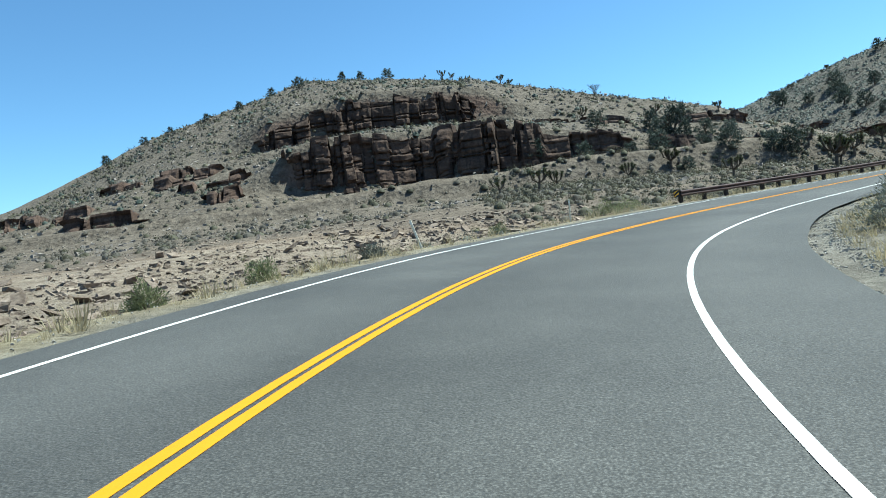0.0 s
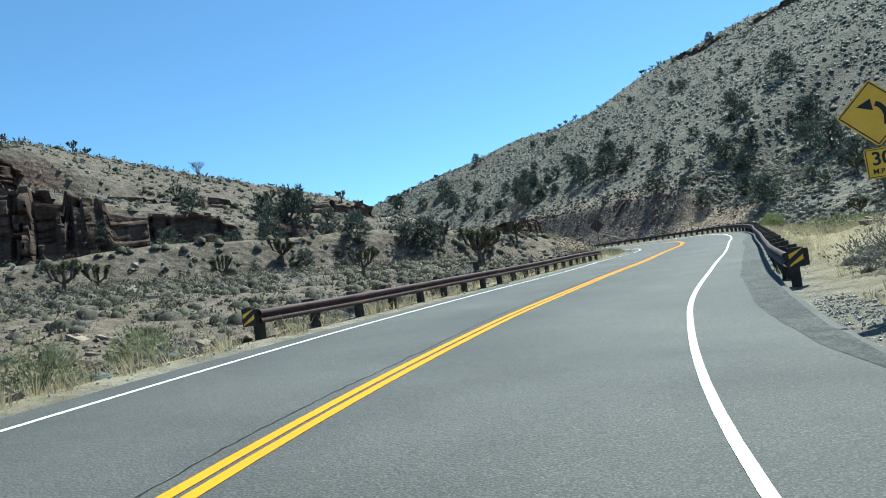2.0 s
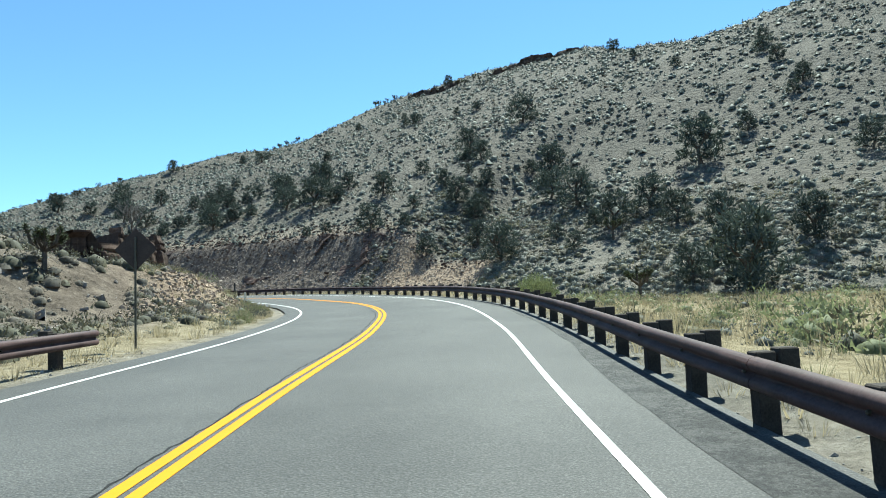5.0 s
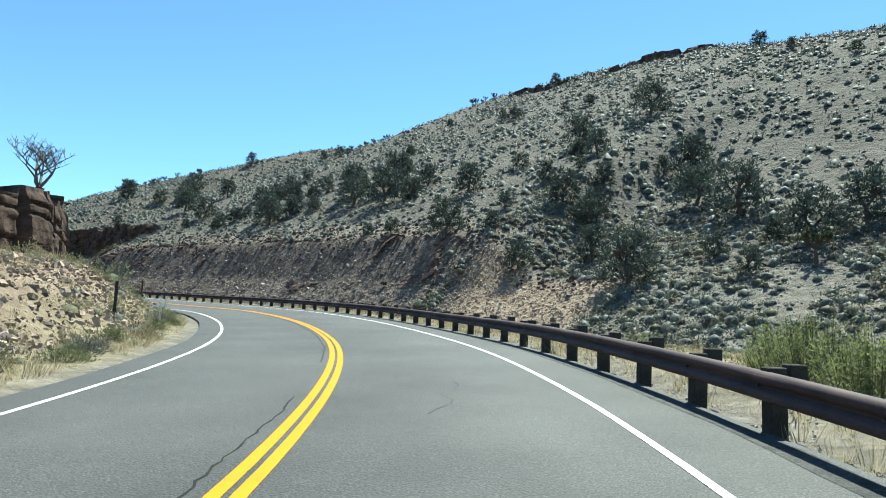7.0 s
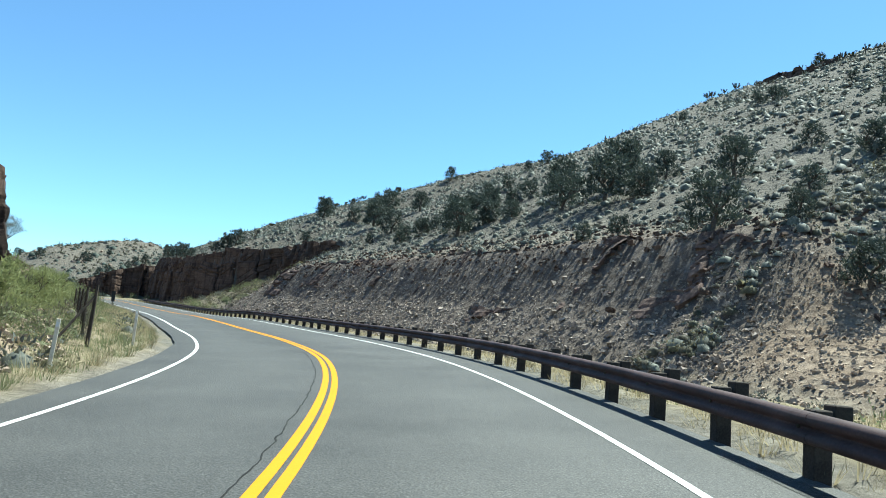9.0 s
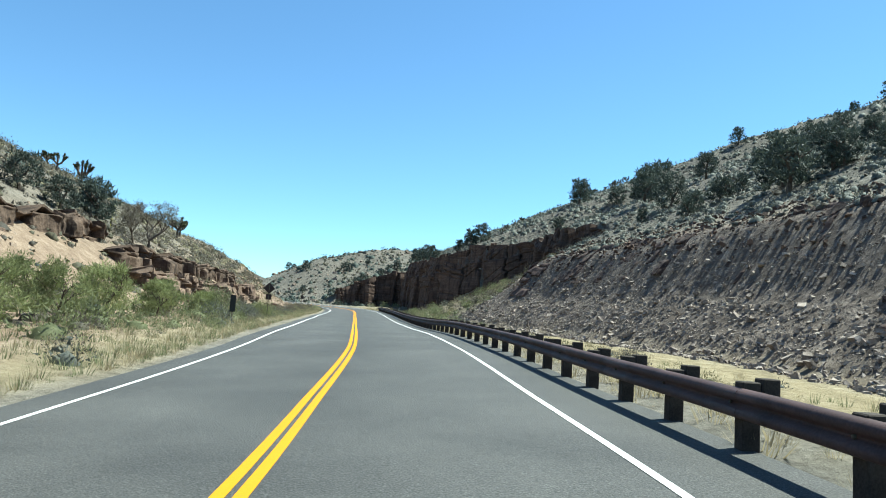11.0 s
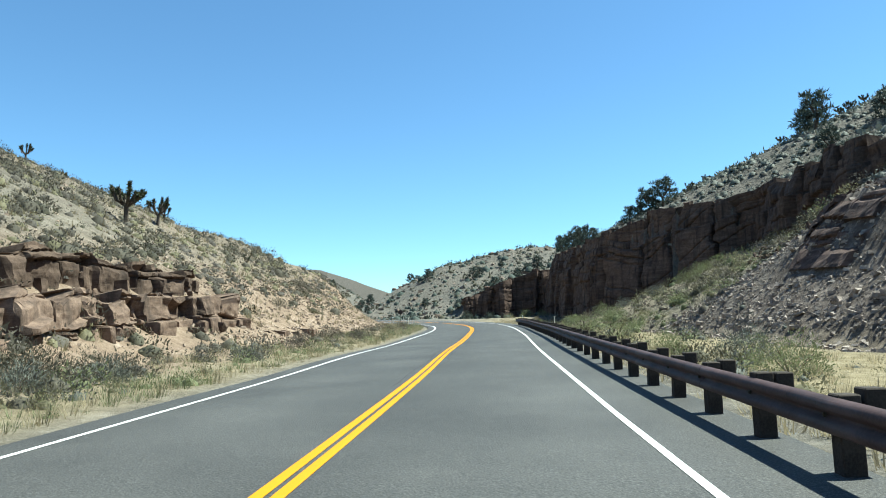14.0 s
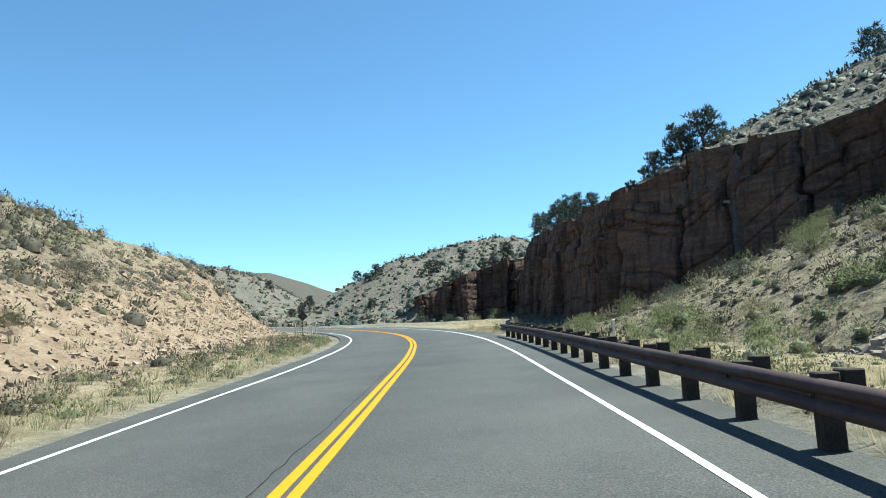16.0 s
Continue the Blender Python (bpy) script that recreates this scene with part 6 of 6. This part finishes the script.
for s, d, rad, tall, mat, lab in (
    (11.1, -5.6, 0.35, 0.5, GREEN, "small green roadside shrub"), (14.6, -5.8, 0.4, 0.55, GREEN, "small green roadside shrub"),
    (19.0, -5.8, 0.4, 0.45, SAGE, "low grey-green roadside shrub"), (27, -6.4, 0.4, 0.5, GREEN, "small green roadside shrub"),
    (36, -7.4, 0.9, 1.0, GREEN, "fresh green shrub beyond the rubble"), (39.5, -8.6, 0.9, 1.0, GREEN, "fresh green shrub beyond the rubble"),
    (31, 7.3, 0.9, 0.95, SAGE, "dark olive shrub in dry grass"), (33.5, 8.3, 0.8, 0.8, GREEN, "yellow-green shrub in dry grass"), (38, 8.6, 0.9, 0.9, GREEN, "yellow-green shrub near the sign"),
    (18.3, 7.4, 0.95, 0.75, SAGE, "dark olive shrub in dry grass"), (20.6, 7.8, 0.9, 0.8, SAGE, "dark olive shrub in dry grass"), (42.5, 7.4, 0.9, 0.9, SAGE, "dark olive shrub near the sign"), (14, 8.2, 0.8, 0.8, SAGE, "dark olive shrub in dry grass"),
    *[(s, -5.55 - 0.25 * (k % 3), 0.4 + 0.06 * (k % 4), 0.38 + 0.05 * (k % 3), (GREEN, OLIVE, GREEN, SAGE)[k % 4], "low rounded roadside clump at the asphalt's edge") for k, s in enumerate((92.5, 94.2, 96, 98.1, 100.6, 102.4, 104.8, 107, 110.5, 113, 117, 119, 121, 122.6, 125, 128))],
    (181, -6.6, 0.75, 0.5, GREEN, "rounded pale green roadside shrub"), (188, -8.0, 1.1, 1.1, SAGE, "grey-green roadside shrub in grass"), (196, -7.6, 1.0, 1.0, SAGE, "grey-green roadside shrub in grass"),
    (204, -7.6, 1.0, 1.1, GREEN, "bright green roadside shrub in grass"), (213, -7.2, 0.8, 0.6, SAGE, "grey-green roadside shrub in grass"), (222, -7.0, 0.7, 0.55, SAGE, "low grey-green roadside shrub"),
    (230, -7.4, 0.8, 0.7, DRY, "dry brown roadside shrub"), (243, -7.2, 0.7, 0.6, DRY, "dry brown roadside shrub"),
    (216, 9.5, 1.2, 1.1, GREEN, "loose green shrub behind the guard rail"), (222, 10.5, 1.3, 1.3, SAGE, "grey-green shrub behind the guard rail"), (229, 9.5, 1.1, 1.1, GREEN, "loose green shrub behind the guard rail"),
    (240, 9.2, 1.2, 1.1, GREEN, "loose green shrub behind the guard rail"), (196, 11, 0.7, 0.7, SAGE, "grey-green shrub behind the guard rail"), (176, 12, 0.8, 0.8, DRY, "dry brown shrub on gravel"),
    (256, 9.0, 1.0, 1.0, GREEN, "loose green shrub below the cliff"), (266, 8.5, 0.9, 0.8, STRAW, "yellow flowering brush by the road"),
):
    shrub(on_road(s, d)[:2], rad, tall, mat, int(s * 7 + d), lab)
for x, y, rad, tall, mat, lab in (
    (98.1, 244.1, 1.2, 1.5, GREEN, "large loose green shrub below the cliff"), (98.7, 238.4, 1.0, 1.0, OLIVE, "straw-green shrub on the ramp below the cliff"), (106.5, 241.9, 1.6, 1.7, GREEN, "large loose green shrub below the cliff"),
    (100.4, 236.4, 0.9, 0.9, OLIVE, "straw-green shrub on the ramp below the cliff"), (104.0, 246.5, 1.3, 1.3, SAGE, "grey-green shrub on the ramp below the cliff"), (110.0, 249.0, 1.4, 1.4, GREEN, "large loose green shrub below the cliff"),
    (113.0, 252.5, 1.3, 1.5, GREEN, "large loose green shrub below the cliff"), (101.0, 251.0, 1.2, 1.2, SAGE, "grey-green shrub on the ramp below the cliff"), (108.0, 238.0, 1.1, 1.0, OLIVE, "straw-green shrub on the ramp below the cliff"),
    (99.5, 258.0, 1.3, 1.4, GREEN, "large loose green shrub below the cliff"), (97.5, 266.0, 1.2, 1.2, SAGE, "grey-green shrub below the cliff"),
    (92.5, 318.0, 1.5, 1.9, GREEN, "large green shrub at the bend below the bluff"), (89.0, 328.0, 1.3, 1.3, OLIVE, "yellow-olive shrub at the bend below the bluff"), (95.0, 306.0, 1.3, 1.6, GREEN, "large green shrub at the bend below the cliff"), (84.5, 334.0, 1.4, 1.7, JUNIPER, "dark green shrub at the bend below the bluff"), (79.0, 338.0, 1.6, 2.0, JUNIPER, "dark green shrub at the bend below the bluff"), (93.0, 290.0, 1.0, 0.9, STRAW, "straw-coloured brush at the bend below the cliff"),
    (76.2, 171.4, 1.3, 1.45, LEAFY, "dense bright green shrub below the ledges"), (75.6, 165.6, 1.2, 1.15, SAGE, "rounded grey-green shrub below the ledges"), (74.6, 160.6, 1.4, 2.1, GREEN, "tall loose pale green shrub below the ledges"),
    (74.6, 180.2, 1.2, 0.9, OLIVE_DARK, "dark olive shrub at the foot of the ledges"), (75.0, 182.4, 1.0, 0.8, OLIVE_DARK, "dark olive shrub at the foot of the ledges"), (73.2, 182.0, 1.1, 0.9, OLIVE_DARK, "dark olive shrub at the foot of the ledges"),
    (73.9, 164.6, 0.9, 1.0, GREEN, "olive green shrub among fallen slabs"), (75.8, 178.0, 0.8, 0.7, SAGE, "rounded grey-green shrub below the ledges"),
    (75.0, 209.2, 1.0, 0.9, GREY_BRUSH, "rounded grey-brown brush at the bank's foot"), (75.9, 212.0, 0.7, 0.5, GREEN, "low green shrub at the bank's foot"), (69.1, 217.2, 0.9, 0.7, GREY_BRUSH, "rounded grey-brown brush on the bank"),
    (66.2, 236.0, 1.5, 1.2, GREY_BRUSH, "large rounded grey brush on the bank"), (64.8, 238.2, 1.0, 0.9, GREY_BRUSH, "rounded grey brush on the bank"), (70.2, 224.0, 0.7, 0.5, OLIVE, "low yellow-olive brush on the bank"),
):
    shrub((x, y), rad, tall, mat, int(x * 7 + y), lab)


def branch_tree(seed, tall, forks, spread, thick, levels=3):
    """Tapered trunk with forking limbs. Returns tube pieces and the limb tips."""
    r = random.Random(seed)
    pieces, tips = [], []

    def grow(p, way, length, rad, level):
        bendy = Vector((r.uniform(-1, 1), r.uniform(-1, 1), r.uniform(-0.1, 0.5))) * 0.25
        mid = p + (way + bendy * 0.5) * length * 0.5
        end = p + (way + bendy).normalized() * length
        pieces.append(tube([p, mid, end], [rad, rad * 0.82, rad * 0.62], 6 if level < 2 else 4))
        if level >= levels:
            tips.append((end, way))
            return
        for k in range(forks if level else forks + 1):
            a = 6.28 * (k + r.random()) / forks
            out = Vector((math.cos(a), math.sin(a), r.uniform(0.15, 0.9)))
            grow(end, (way * (1 - spread) + out * spread).normalized(), length * r.uniform(0.55, 0.85), rad * 0.6, level + 1)

    grow(Vector((0, 0, -0.2)), Vector((r.uniform(-0.12, 0.12), r.uniform(-0.12, 0.12), 1)), tall * 0.34, thick, 0)
    return pieces, tips


def juniper(seed, tall, wide, mat=None, density=1.0, label="dark green juniper tree on the rocky hillside", name="juniper_tree"):
    root = base_of(name, (0, 0, 0), 0, label, "tree", "junipers on the hills")
    pieces, tips = branch_tree(seed, tall, 3, 0.55, 0.05 * tall, 2)
    mesh_object("trunk", *joined(pieces), BARK, root)
    r = np.random.default_rng(seed)
    clumps = []
    n = 38
    for k in range(n):
        u = (k + 0.5) / n
        a = k * 2.4 + r.uniform(-0.7, 0.7)
        q = wide * 0.5 * (1 - 0.8 * max(0, u - 0.4)) * r.uniform(0.2, 1.0) ** 0.7
        c = np.array([math.cos(a) * q, math.sin(a) * q, tall * (0.08 + 0.8 * u)])
        v, f = leaves(int(46 * density), wide * r.uniform(0.1, 0.2), tall * r.uniform(0.07, 0.14), 0.1 * tall ** 0.5, seed * 50 + k, 0.15, 1.3)
        v[:, 2] -= tall * 0.03
        clumps.append((v + c, f))
    mesh_object("crown", *joined(clumps), mat or JUNIPER, root)
    return root


def joshua(seed, tall, arms, label="joshua tree with shaggy trunk and spiky heads"):
    root = base_of("joshua_tree", (0, 0, 0), 0, label, "tree", "joshua trees")
    r = random.Random(seed)
    pieces, heads, skirts = [], [], []
    fork = tall * r.uniform(0.28, 0.42)
    top = Vector((r.uniform(-0.15, 0.15), r.uniform(-0.15, 0.15), fork))
    pieces.append(tube([(0, 0, -0.25), top * 0.5, top], [0.05 * tall, 0.043 * tall, 0.04 * tall], 7))
    ends = []
    for k in range(arms):
        a = 6.28 * (k + r.uniform(0.1, 0.9)) / arms
        out = Vector((math.cos(a), math.sin(a), 0)) * r.uniform(0.5, 1.0) * tall * 0.33
        knee = top + out * 0.7 + Vector((0, 0, tall * r.uniform(0.08, 0.16)))
        end = top + out + Vector((0, 0, tall * r.uniform(0.24, 0.5)))
        pieces.append(tube([top, knee, end], [0.034 * tall, 0.03 * tall, 0.026 * tall], 6))
        ends.append((knee, end))
        if r.random() < 0.6:
            b = a + r.uniform(-0.9, 0.9)
            e2 = knee + Vector((math.cos(b) * 0.14, math.sin(b) * 0.14, r.uniform(0.12, 0.22))) * tall
            pieces.append(tube([knee, (knee + e2) / 2 + Vector((0.02, 0, 0)), e2], [0.027 * tall, 0.025 * tall, 0.022 * tall], 5))
            ends.append((knee, e2))
    rr = np.random.default_rng(seed)
    for base, end in ends:
        axis = (end - base).normalized()
        n = 130
        u = rr.normal(size=(n, 3)) + np.array(axis) * 0.9
        u /= np.linalg.norm(u, axis=1)[:, None]
        back = rr.random(n)[:, None] ** 1.2 * 0.15 * tall
        o = np.array(end)[None] - np.array(axis)[None] * back
        ln = 0.085 * tall * rr.uniform(0.7, 1.2, n)[:, None]
        side = np.cross(u, rr.normal(size=(n, 3)))
        side /= np.linalg.norm(side, axis=1)[:, None]
        v = np.stack([o - side * 0.013 * tall, o + side * 0.013 * tall, o + u * ln], 1).reshape(-1, 3)
        heads.append((v, np.arange(n * 3).reshape(n, 3)))
    mesh_object("trunk", *joined(pieces), BARK, root)
    mesh_object("crown", *joined(heads), YUCCA, root)
    return root


def dead_tree(place, tall, seed, label):
    root = base_of("dead_tree", place, 0, label, "tree")
    pieces, tips = branch_tree(seed, tall, 3, 0.62, 0.034 * tall, 5)
    mesh_object("trunk", *joined(pieces[:1]), DEAD_WOOD, root)
    mesh_object("crown", *joined(pieces[1:]), DEAD_WOOD, root)
    return root


def plant(protos, x, y, scale, turn):
    z = float(height(x, y)[0])
    proto = random.choice(protos)
    ob = copy_thing(proto, Matrix.Translation((x, y, z - 0.05)) @ Matrix.Rotation(turn, 4, "Z"))
    ob.scale = (scale,) * 3
    return ob


def drop_protos(protos):
    for p in protos:
        for o in (*p.children_recursive, p):
            bpy.data.objects.remove(o)


JUNIPERS = [juniper(k + 3, 4.86, w) for k, w in enumerate((4.3, 3.5, 4.9, 4.0, 4.6))]
JOSHUAS = [joshua(k + 11, 3.2, n) for k, n in enumerate((5, 8, 9, 6))]
# trees that stand out, by place on the eastern hill
for x, y, sc in ((113.4, 130.1, 0.59), (114.0, 101.1, 1.13), (113.4, 134.8, 0.53), (97.4, 62.5, 2.26), (99.9, 68.0, 1.17), (113.1, 113.3, 0.68), (108.7, 84.2, 0.65), (107.6, 93.3, 1.45), (112.3, 119.5, 1.3), (113.7, 81.4, 1.34), (112.3, 88.4, 0.67),
                 (122.9, 111.3, 1.24), (118.5, 78.9, 1.43), (128.2, 143.5, 1.06), (126.3, 147.4, 1.93), (110.1, 107.0, 0.86), (113.7, 74.1, 1.21), (123.6, 91.1, 1.64), (127.2, 97.3, 1.49), (121.7, 107.4, 0.98), (130.9, 162.0, 1.77), (124.7, 169.7, 1.1), (121.3, 172.5, 1.71), (106.7, 59.2, 1.31),
                 (133.8, 77.6, 2.1), (133.9, 145.8, 1.1), (110.5, 68.2, 1.16), (132.0, 267.5, 1.85), (143.2, 123.3, 1.58), (123.7, 177.3, 1.7), (132.5, 57.2, 1.15), (125.3, 205.7, 1.45), (134.0, 154.0, 2.1), (127.1, 156.4, 1.5), (133.6, 184.9, 1.13), (127.2, 219.2, 1.8),
                 (137.3, 258.0, 1.3), (146.2, 256.5, 2.0), (138.0, 102.9, 1.88), (138.1, 220.6, 1.4), (127.6, 130.6, 1.4), (194.1, 111.1, 0.67), (154.4, 118.0, 1.8), (135.1, 235.5, 1.9), (214.2, 124.8, 1.2), (221.1, 186.2, 1.0), (139.5, 287.3, 1.6), (167.7, 263.9, 1.3),
                 (108.3, 269.8, 1.3), (110.6, 269.0, 1.4), (106.0, 270.5, 0.9), (103, 288, 0.9), (102, 293, 0.8), (101.5, 306, 1.1), (100.5, 318, 1.2), (102.5, 299, 1.2), (103, 312, 1.3), (101.5, 326, 1.3), (99.5, 333, 1.2), (97, 347, 1.1), (92, 350, 1.0), (86, 352, 0.9), (95, 362, 1.1), (84, 366, 1.0), (76, 360, 0.9)):
    plant(JUNIPERS, x, y, sc * 0.7, random.uniform(0, 6.28))
n = 0
while n < 60:
    x, y = random.uniform(108, 185), random.uniform(55, 235)
    e = x - float(east_toe(y))
    if e < 17 or float(rough(np.array([x]), np.array([y]), 22, 2, 91)[0]) < 0.02 + max(0, e - 45) * 0.006:
        continue
    plant(JUNIPERS, x, y, random.uniform(0.4, 0.8), random.uniform(0, 6.28))
    n += 1
for x, y, sc in ((38.4, 80.8, 0.7), (40.1, 80.2, 0.95), (34.7, 100.6, 1.5), (33.8, 81.6, 0.75), (28.2, 79.4, 0.5), (20, 95, 0.8), (26, 94, 0.7), (30.5, 97, 0.9), (36, 95, 0.8), (44, 94, 0.7), (14, 97, 0.8), (24, 103, 0.8), (33, 103, 0.9), (40, 104, 0.75), (43, 103, 0.7), (33, 107, 0.9), (37, 92, 0.8), (48, 92, 0.8), (-8, 163, 0.8), (-11, 171, 0.7), (62.6, 172.6, 1.0), (61.4, 174, 0.95), (60.5, 164, 0.8), (62, 167, 0.75), (60, 135, 0.8), (56, 128, 0.7)):
    plant(JUNIPERS, x, y, sc * 0.75, random.uniform(0, 6.28))
for k in range(40):
    plant(JUNIPERS, random.uniform(-40, 150), random.uniform(372, 470), random.uniform(0.45, 0.9), random.uniform(0, 6.28))
for k in range(9):
    plant(JUNIPERS, -70 + 7.2 * k + random.uniform(-2, 2), 158 + random.uniform(-4, 8), random.uniform(0.35, 0.55), random.uniform(0, 6.28))
# joshua trees
for x, y, sc in ((26.4, 63.6, 0.78), (26.5, 80.4, 1.0), (39.9, 71.2, 1.35), (40.9, 72.3, 0.9), (42.3, 80.7, 0.8), (46.2, 78.8, 0.95), (50.7, 80.8, 0.85), (47.5, 117.5, 0.75), (37.4, 118, 0.9), (59.0, 213.5, 1.2), (57.3, 221.9, 0.95), (54.5, 229, 0.65), (46.4, 212.3, 1.3), (47.8, 200.5, 0.95), (47.2, 199.4, 0.8), (33.3, 213.6, 0.65), (43.0, 206.5, 0.5),
                 (39.7, 230, 0.68), (38.4, 237.6, 0.78), (61.6, 231.9, 0.46), (10, 70, 0.9), (12, 71, 0.8), (6, 68, 0.8), (21, 78, 0.9), (24, 112, 0.9), (15, 140, 0.8), (17, 142, 0.6), (4, 145, 0.9), (6, 146, 0.7), (-30, 168, 0.7), (26, 86, 0.9), (46, 92, 0.9),
                 (88, 68, 1.0), (110, 80, 1.0), (112, 96, 0.9), (103, 66, 1.1), (129, 310, 0.8), (120, 290, 0.9), (118, 284, 0.7), (113, 300, 0.8), (108, 288, 0.7)):
    plant(JOSHUAS, x, y, sc, random.uniform(0, 6.28))
for k in range(46):
    y = random.uniform(165, 320)
    top = np.arange(130, 215, 1.0)
    z = height(top, np.full_like(top, y))
    eye = (z - 8) / (top - 60)
    x = float(top[int(np.argmax(eye))]) + random.uniform(-3, 3)
    plant(JOSHUAS, x, y, random.uniform(0.5, 0.9), random.uniform(0, 6.28))
drop_protos(JUNIPERS + JOSHUAS)
dead_tree((66.6, 102.6, 10.2), 4.4, 5, "bare grey dead tree on the crag above the road")
p = (30.5, 128.0)
dead_tree((p[0], p[1], float(height(*p)[0]) - 0.1), 3.4, 8, "bare grey dead tree on the hill's skyline")


def leafy_tree(place, tall, wide, mat, seed, label):
    root = base_of("small_tree", place, 0, label, "tree")
    pieces, tips = branch_tree(seed, tall, 3, 0.5, 0.03 * tall, 3)
    mesh_object("trunk", *joined(pieces), BARK, root)
    r = np.random.default_rng(seed)
    clumps = []
    n = int(26 * max(1.0, wide / 2.6))
    for k in range(n):
        u = (k + 0.5) / n
        a, q = r.uniform(0, 6.28), wide * 0.5 * (1 - 0.7 * u ** 2) * r.uniform(0.2, 1.0) ** 0.7
        v, f = leaves(170, wide * r.uniform(0.1, 0.2), tall * r.uniform(0.12, 0.24), 0.055, seed * 100 + k, 0.1, 1.9)
        clumps.append((v + np.array([math.cos(a) * q, math.sin(a) * q, tall * (0.04 + 0.78 * u)]), f))
    mesh_object("crown", *joined(clumps), mat, root)


def open_tree(place, tall, mat, seed, label):
    """A wide tree of dark forking limbs with thin foliage at their ends."""
    root = base_of("small_tree", place, 0, label, "tree")
    pieces, tips = branch_tree(seed, tall, 3, 0.62, 0.03 * tall, 4)
    mesh_object("trunk", *joined(pieces), BARK, root)
    clumps = []
    for k, (end, way) in enumerate(tips):
        v, f = leaves(26, 0.42, 0.4, 0.06, seed * 200 + k, 0.2, 1.6)
        clumps.append((v + np.array(end) - np.array([0, 0, 0.2]), f))
    mesh_object("crown", *joined(clumps), mat, root)


p = (66.5, 173.4)
open_tree((p[0], p[1], float(height(*p)[0]) - 0.1), 5.2, GREY_BRUSH, 12, "wide dark-limbed tree with thin grey-brown foliage above the ledges")


def thicket(x, y, tall, wide, seed, label):
    """Many thin upright stems with narrow leaves all along them."""
    root = base_of("willow_thicket", (x, y, float(height(x, y)[0]) - 0.05), 0, label, "shrub")
    r = np.random.default_rng(seed)
    n = 150
    a, q = r.uniform(0, 6.28, n), r.random(n) ** 0.6 * wide * 0.5
    foot = np.stack([np.cos(a) * q * 0.6, np.sin(a) * q * 0.6, np.zeros(n)], -1)
    tip = np.stack([np.cos(a) * q * 1.15, np.sin(a) * q * 1.15, tall * r.uniform(0.5, 1.05, n) * (1 - 0.3 * (2 * q / wide) ** 2)], -1)
    mesh_object("woody_base", *joined([tube([p0, (p0 + p1) / 2, p1], [0.012, 0.009, 0.004], 3) for p0, p1 in zip(foot, tip)]), BARK, root)
    m = n * 60
    k, u = r.integers(0, n, m), 0.12 + 0.88 * r.random(m) ** 0.8
    at = foot[k] * (1 - u)[:, None] + tip[k] * u[:, None] + r.normal(0, 0.035, (m, 3))
    way = np.stack([r.normal(0, 0.5, m), r.normal(0, 0.5, m), r.uniform(0.2, 1.0, m)], -1)
    side = np.cross(way, r.normal(size=(m, 3)))
    side *= 0.014 / np.linalg.norm(side, axis=1)[:, None]
    mesh_object("foliage", np.stack([at - side, at + side, at + way * 0.11], 1).reshape(-1, 3), np.arange(m * 3).reshape(m, 3), LEAFY, root)


thicket(70.9, 66.6, 2.1, 1.9, 4, "tall yellow-green willow thicket behind the guard rail")
thicket(72.6, 68.0, 2.0, 2.0, 6, "yellow-green willow thicket behind the guard rail")
thicket(75.2, 69.6, 2.0, 2.0, 8, "yellow-green willow thicket in dry grass")


def agave_stalk(x, y):
    z = float(height(x, y)[0])
    root = base_of("agave_stalk", (x, y, z - 0.1), 0, "tall yellow agave flower stalk on the bank", "plant")
    mesh_object("stalk", *tube([(0, 0, 0), (0.1, 0.05, 1.4), (0.3, 0.1, 2.9)], [0.045, 0.04, 0.012], 6), STALK, root)
    mesh_object("rosette", *blades(40, 0.12, 0.5, 0.03, 4, 0.9), YUCCA, root)


agave_stalk(62.9, 175.0)
p = (64.2, 177.2)
leafy_tree((p[0], p[1], float(height(*p)[0]) - 0.1), 4.0, 3.6, DRY, 9, "half-bare brown tree above the sandstone ledge")
for s, d, t, w, sd in ((168, -11, 2.6, 3.0, 12), (173, -10.5, 2.4, 2.8, 13), (178, -10.5, 2.6, 3.0, 14), (184, -10, 2.0, 2.4, 15), (188, -10.5, 2.2, 2.8, 20), (192, -9.5, 1.6, 2.2, 21), (197, -10, 1.6, 2.2, 22), (181, -12, 2.6, 3.0, 23), (176, -13, 2.6, 3.2, 24), (147, -11, 2.6, 3.0, 16), (153, -11, 2.6, 3.0, 17), (159, -10.5, 2.4, 2.6, 18), (142, -10.5, 2.4, 2.6, 19)):
    q = land_at(s, d)
    leafy_tree(q, t, w, LEAFY, sd, "leafy green bush on the bank beside the road")
